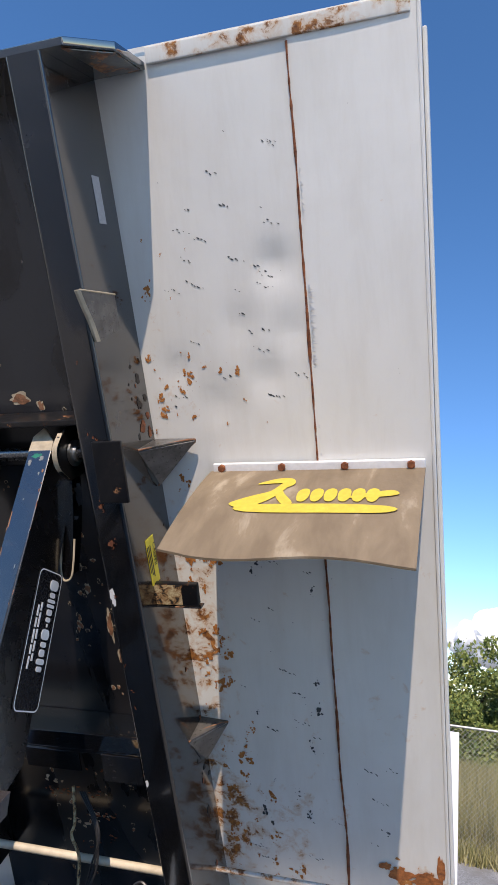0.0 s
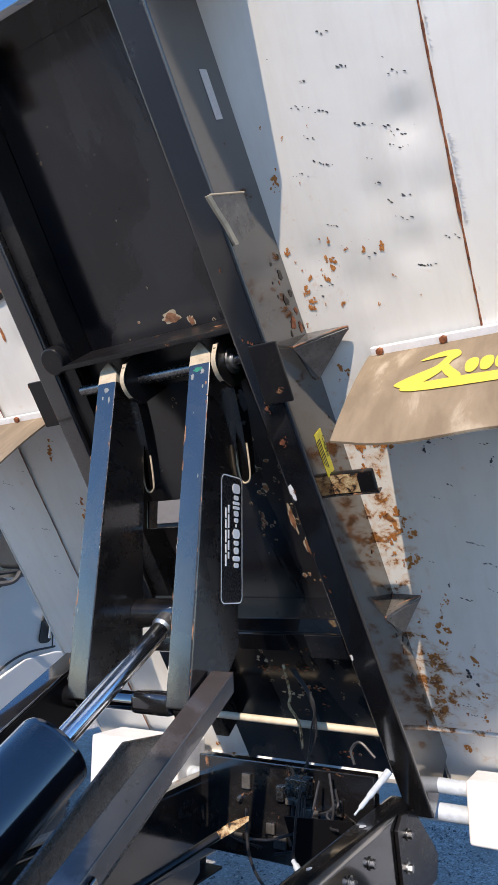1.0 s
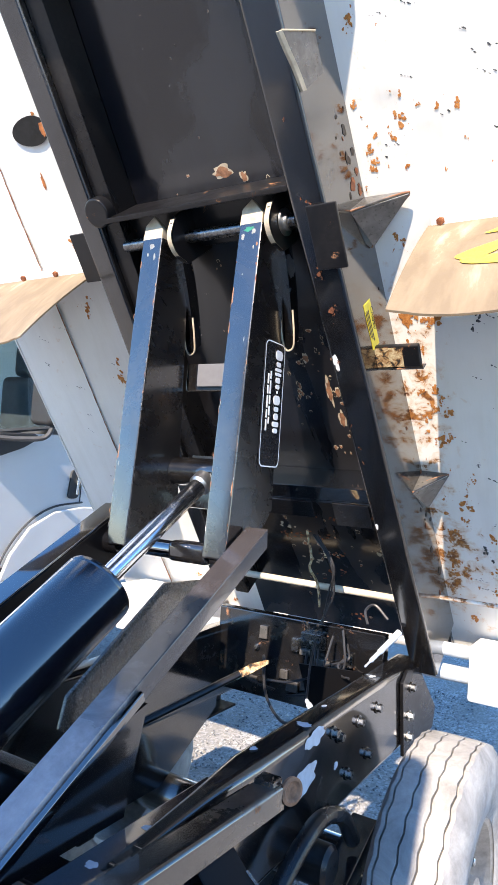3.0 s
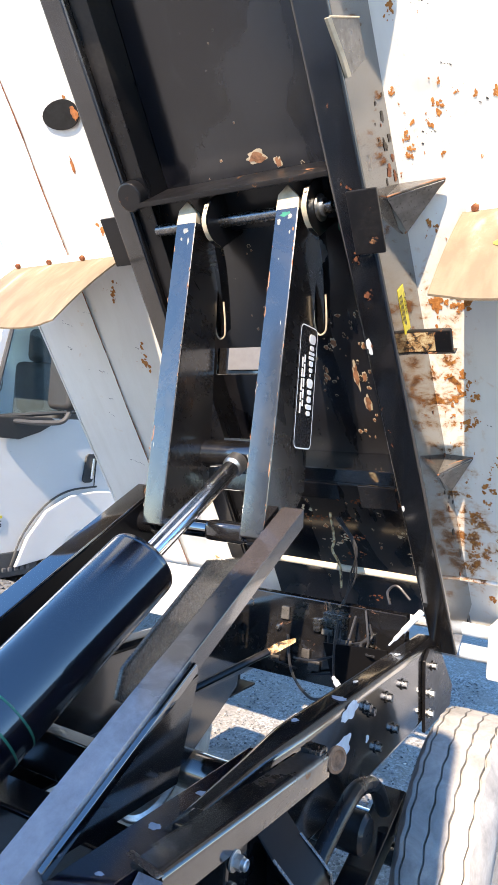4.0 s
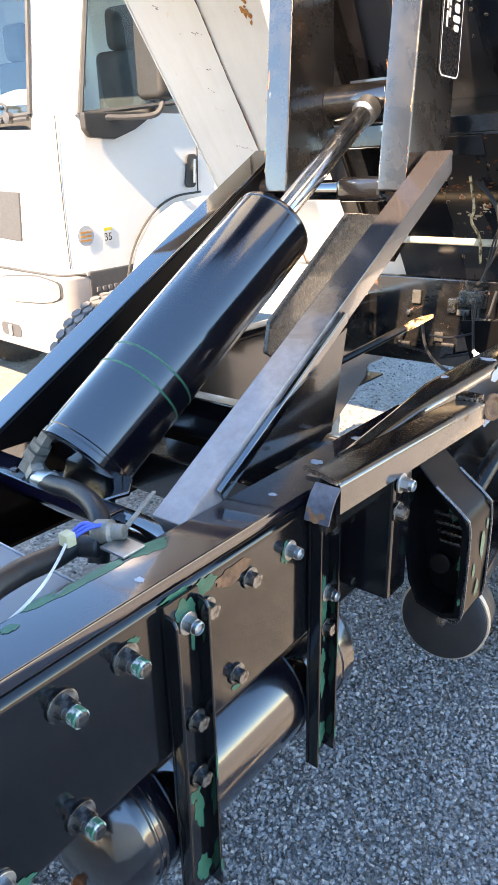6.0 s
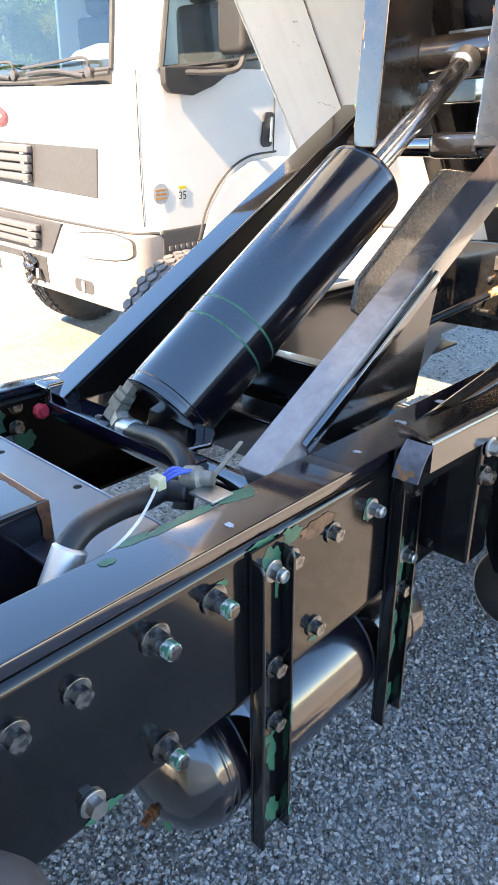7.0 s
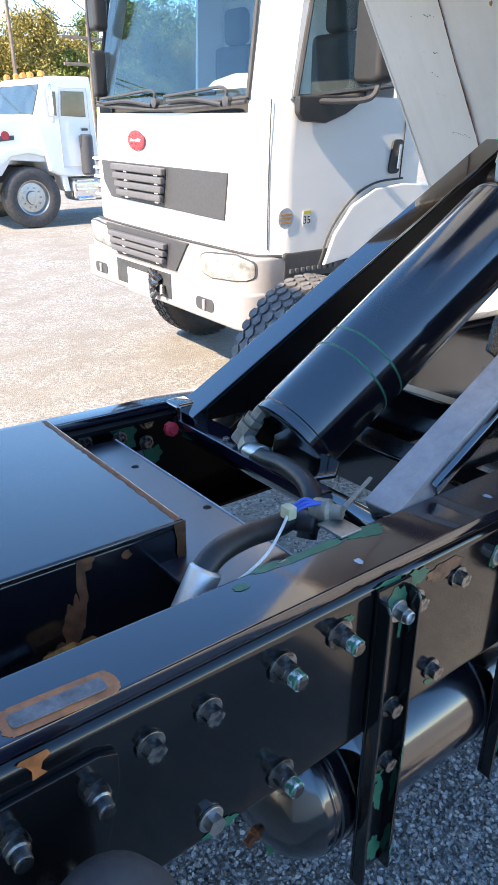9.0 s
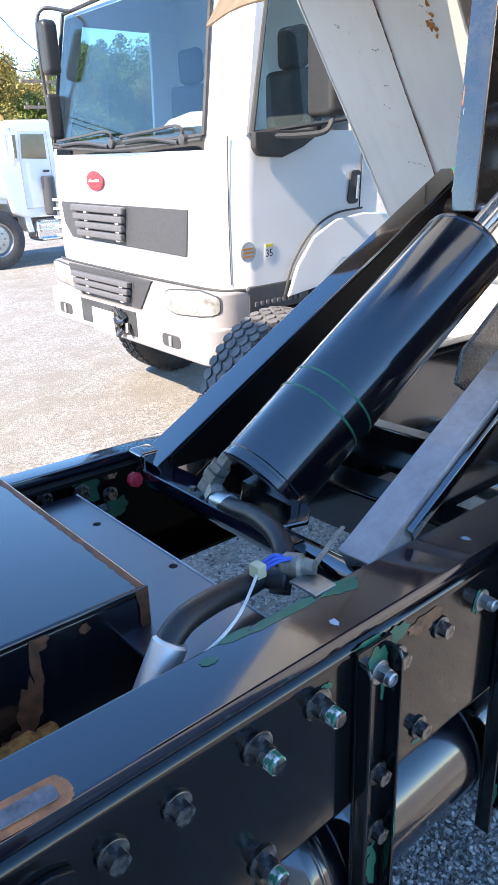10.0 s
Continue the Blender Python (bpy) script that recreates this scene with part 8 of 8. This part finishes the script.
def fence():
    t = thing("chain_link_fence", "galvanised chain-link fence behind the yard with dry grass", "fence", Matrix.Translation((0.2, 11.9, 0)))
    for k in range(5):
        bm = bmesh.new()
        rod(bm, P(2.6 * k, 0, 0), P(2.6 * k, 0, 1.86), 0.03, 10)
        part("post", bm, WIRE_GREY, t)
    bm = bmesh.new()
    rod(bm, P(0, 0, 1.83), P(10.4, 0, 1.83), 0.02, 8)
    part("top_rail", bm, WIRE_GREY, t)
    bm = bmesh.new()
    step = 0.075
    n = int(4.6 / step)
    for k in range(-24, n):
        for sgn in (1, -1):
            x0 = k * step if sgn > 0 else k * step + 1.8
            a, b = P(x0, 0, 0.03), P(x0 + sgn * 1.8, 0, 1.83)
            if max(a.x, b.x) < 0 or min(a.x, b.x) > 4.6:
                continue
            w = P(0.0025, 0, 0)
            add(bm, [a - w, a + w, b + w, b - w, a + P(0, 0.004, 0), b + P(0, 0.004, 0)], [(0, 1, 2, 3), (1, 4, 5, 2), (4, 0, 3, 5)])
    tagged(part("wire_mesh", bm, WIRE_GREY, t, "", True), kind="stuff")
    return t


fence()


def grass():
    rng = random.Random(8)
    verts, faces = [], []
    for k in range(30000):
        x, y = rng.uniform(-2, 7), 11.3 + (abs(rng.gauss(0, 1.6)) if k < 9000 else 15 * rng.random())
        h = rng.uniform(0.1, 0.45) * (1.6 if y > 12.4 else 0.7)
        a = rng.random() * 6.28
        dx, dy = 0.012 * math.cos(a), 0.012 * math.sin(a)
        lx, ly = rng.gauss(0, 0.1), rng.gauss(0, 0.1)
        k = len(verts)
        verts += [(x - dx, y - dy, -0.02), (x + dx, y + dy, -0.02), (x + lx, y + ly, h)]
        faces.append((k, k + 1, k + 2))
    me = bpy.data.meshes.new("grass")
    me.from_pydata(verts, [], faces)
    me.materials.append(GRASS)
    return tagged(new("grass", me), "dry yellow-green grass along the fence", "grass", kind="stuff")


grass()

# a pale board standing at the fence
bm = bmesh.new()
box(bm, 1.34, 1.43, 6.0, 6.03, 0.0, 1.94)
single("board", bevel(bm, 0.006), LABEL_WHITE, "tall narrow white board standing by the fence", "board", Matrix.Identity(4))


# ---- a small cloud low over the trees ----
def cloud():
    a = Mat("white cloud", 1.0)
    a.set(colour=(0.9, 0.9, 0.92))
    rng = random.Random(6)
    bm = bmesh.new()
    for _ in range(60):
        u = rng.gauss(0, 1)
        r = rng.uniform(3, 7) * math.exp(-0.3 * u * u)
        c = P(u * 9, rng.uniform(-5, 5), rng.uniform(-0.3, 1.6) * 6 * math.exp(-0.3 * u * u) + r * 0.35)
        bmesh.ops.create_icosphere(bm, subdivisions=2, radius=r, matrix=Matrix.Translation(c))
    for v in bm.verts:
        v.co += v.normal * noise.fractal(v.co * 0.12, 1.0, 2.0, 4) * 2.0
    return single("cloud", bm, a.m, "small white cumulus cloud low over the trees", "cloud", Matrix.Translation((28, 400, 30)) @ Matrix.Scale(1.9, 4), kind="structure")


cloud()
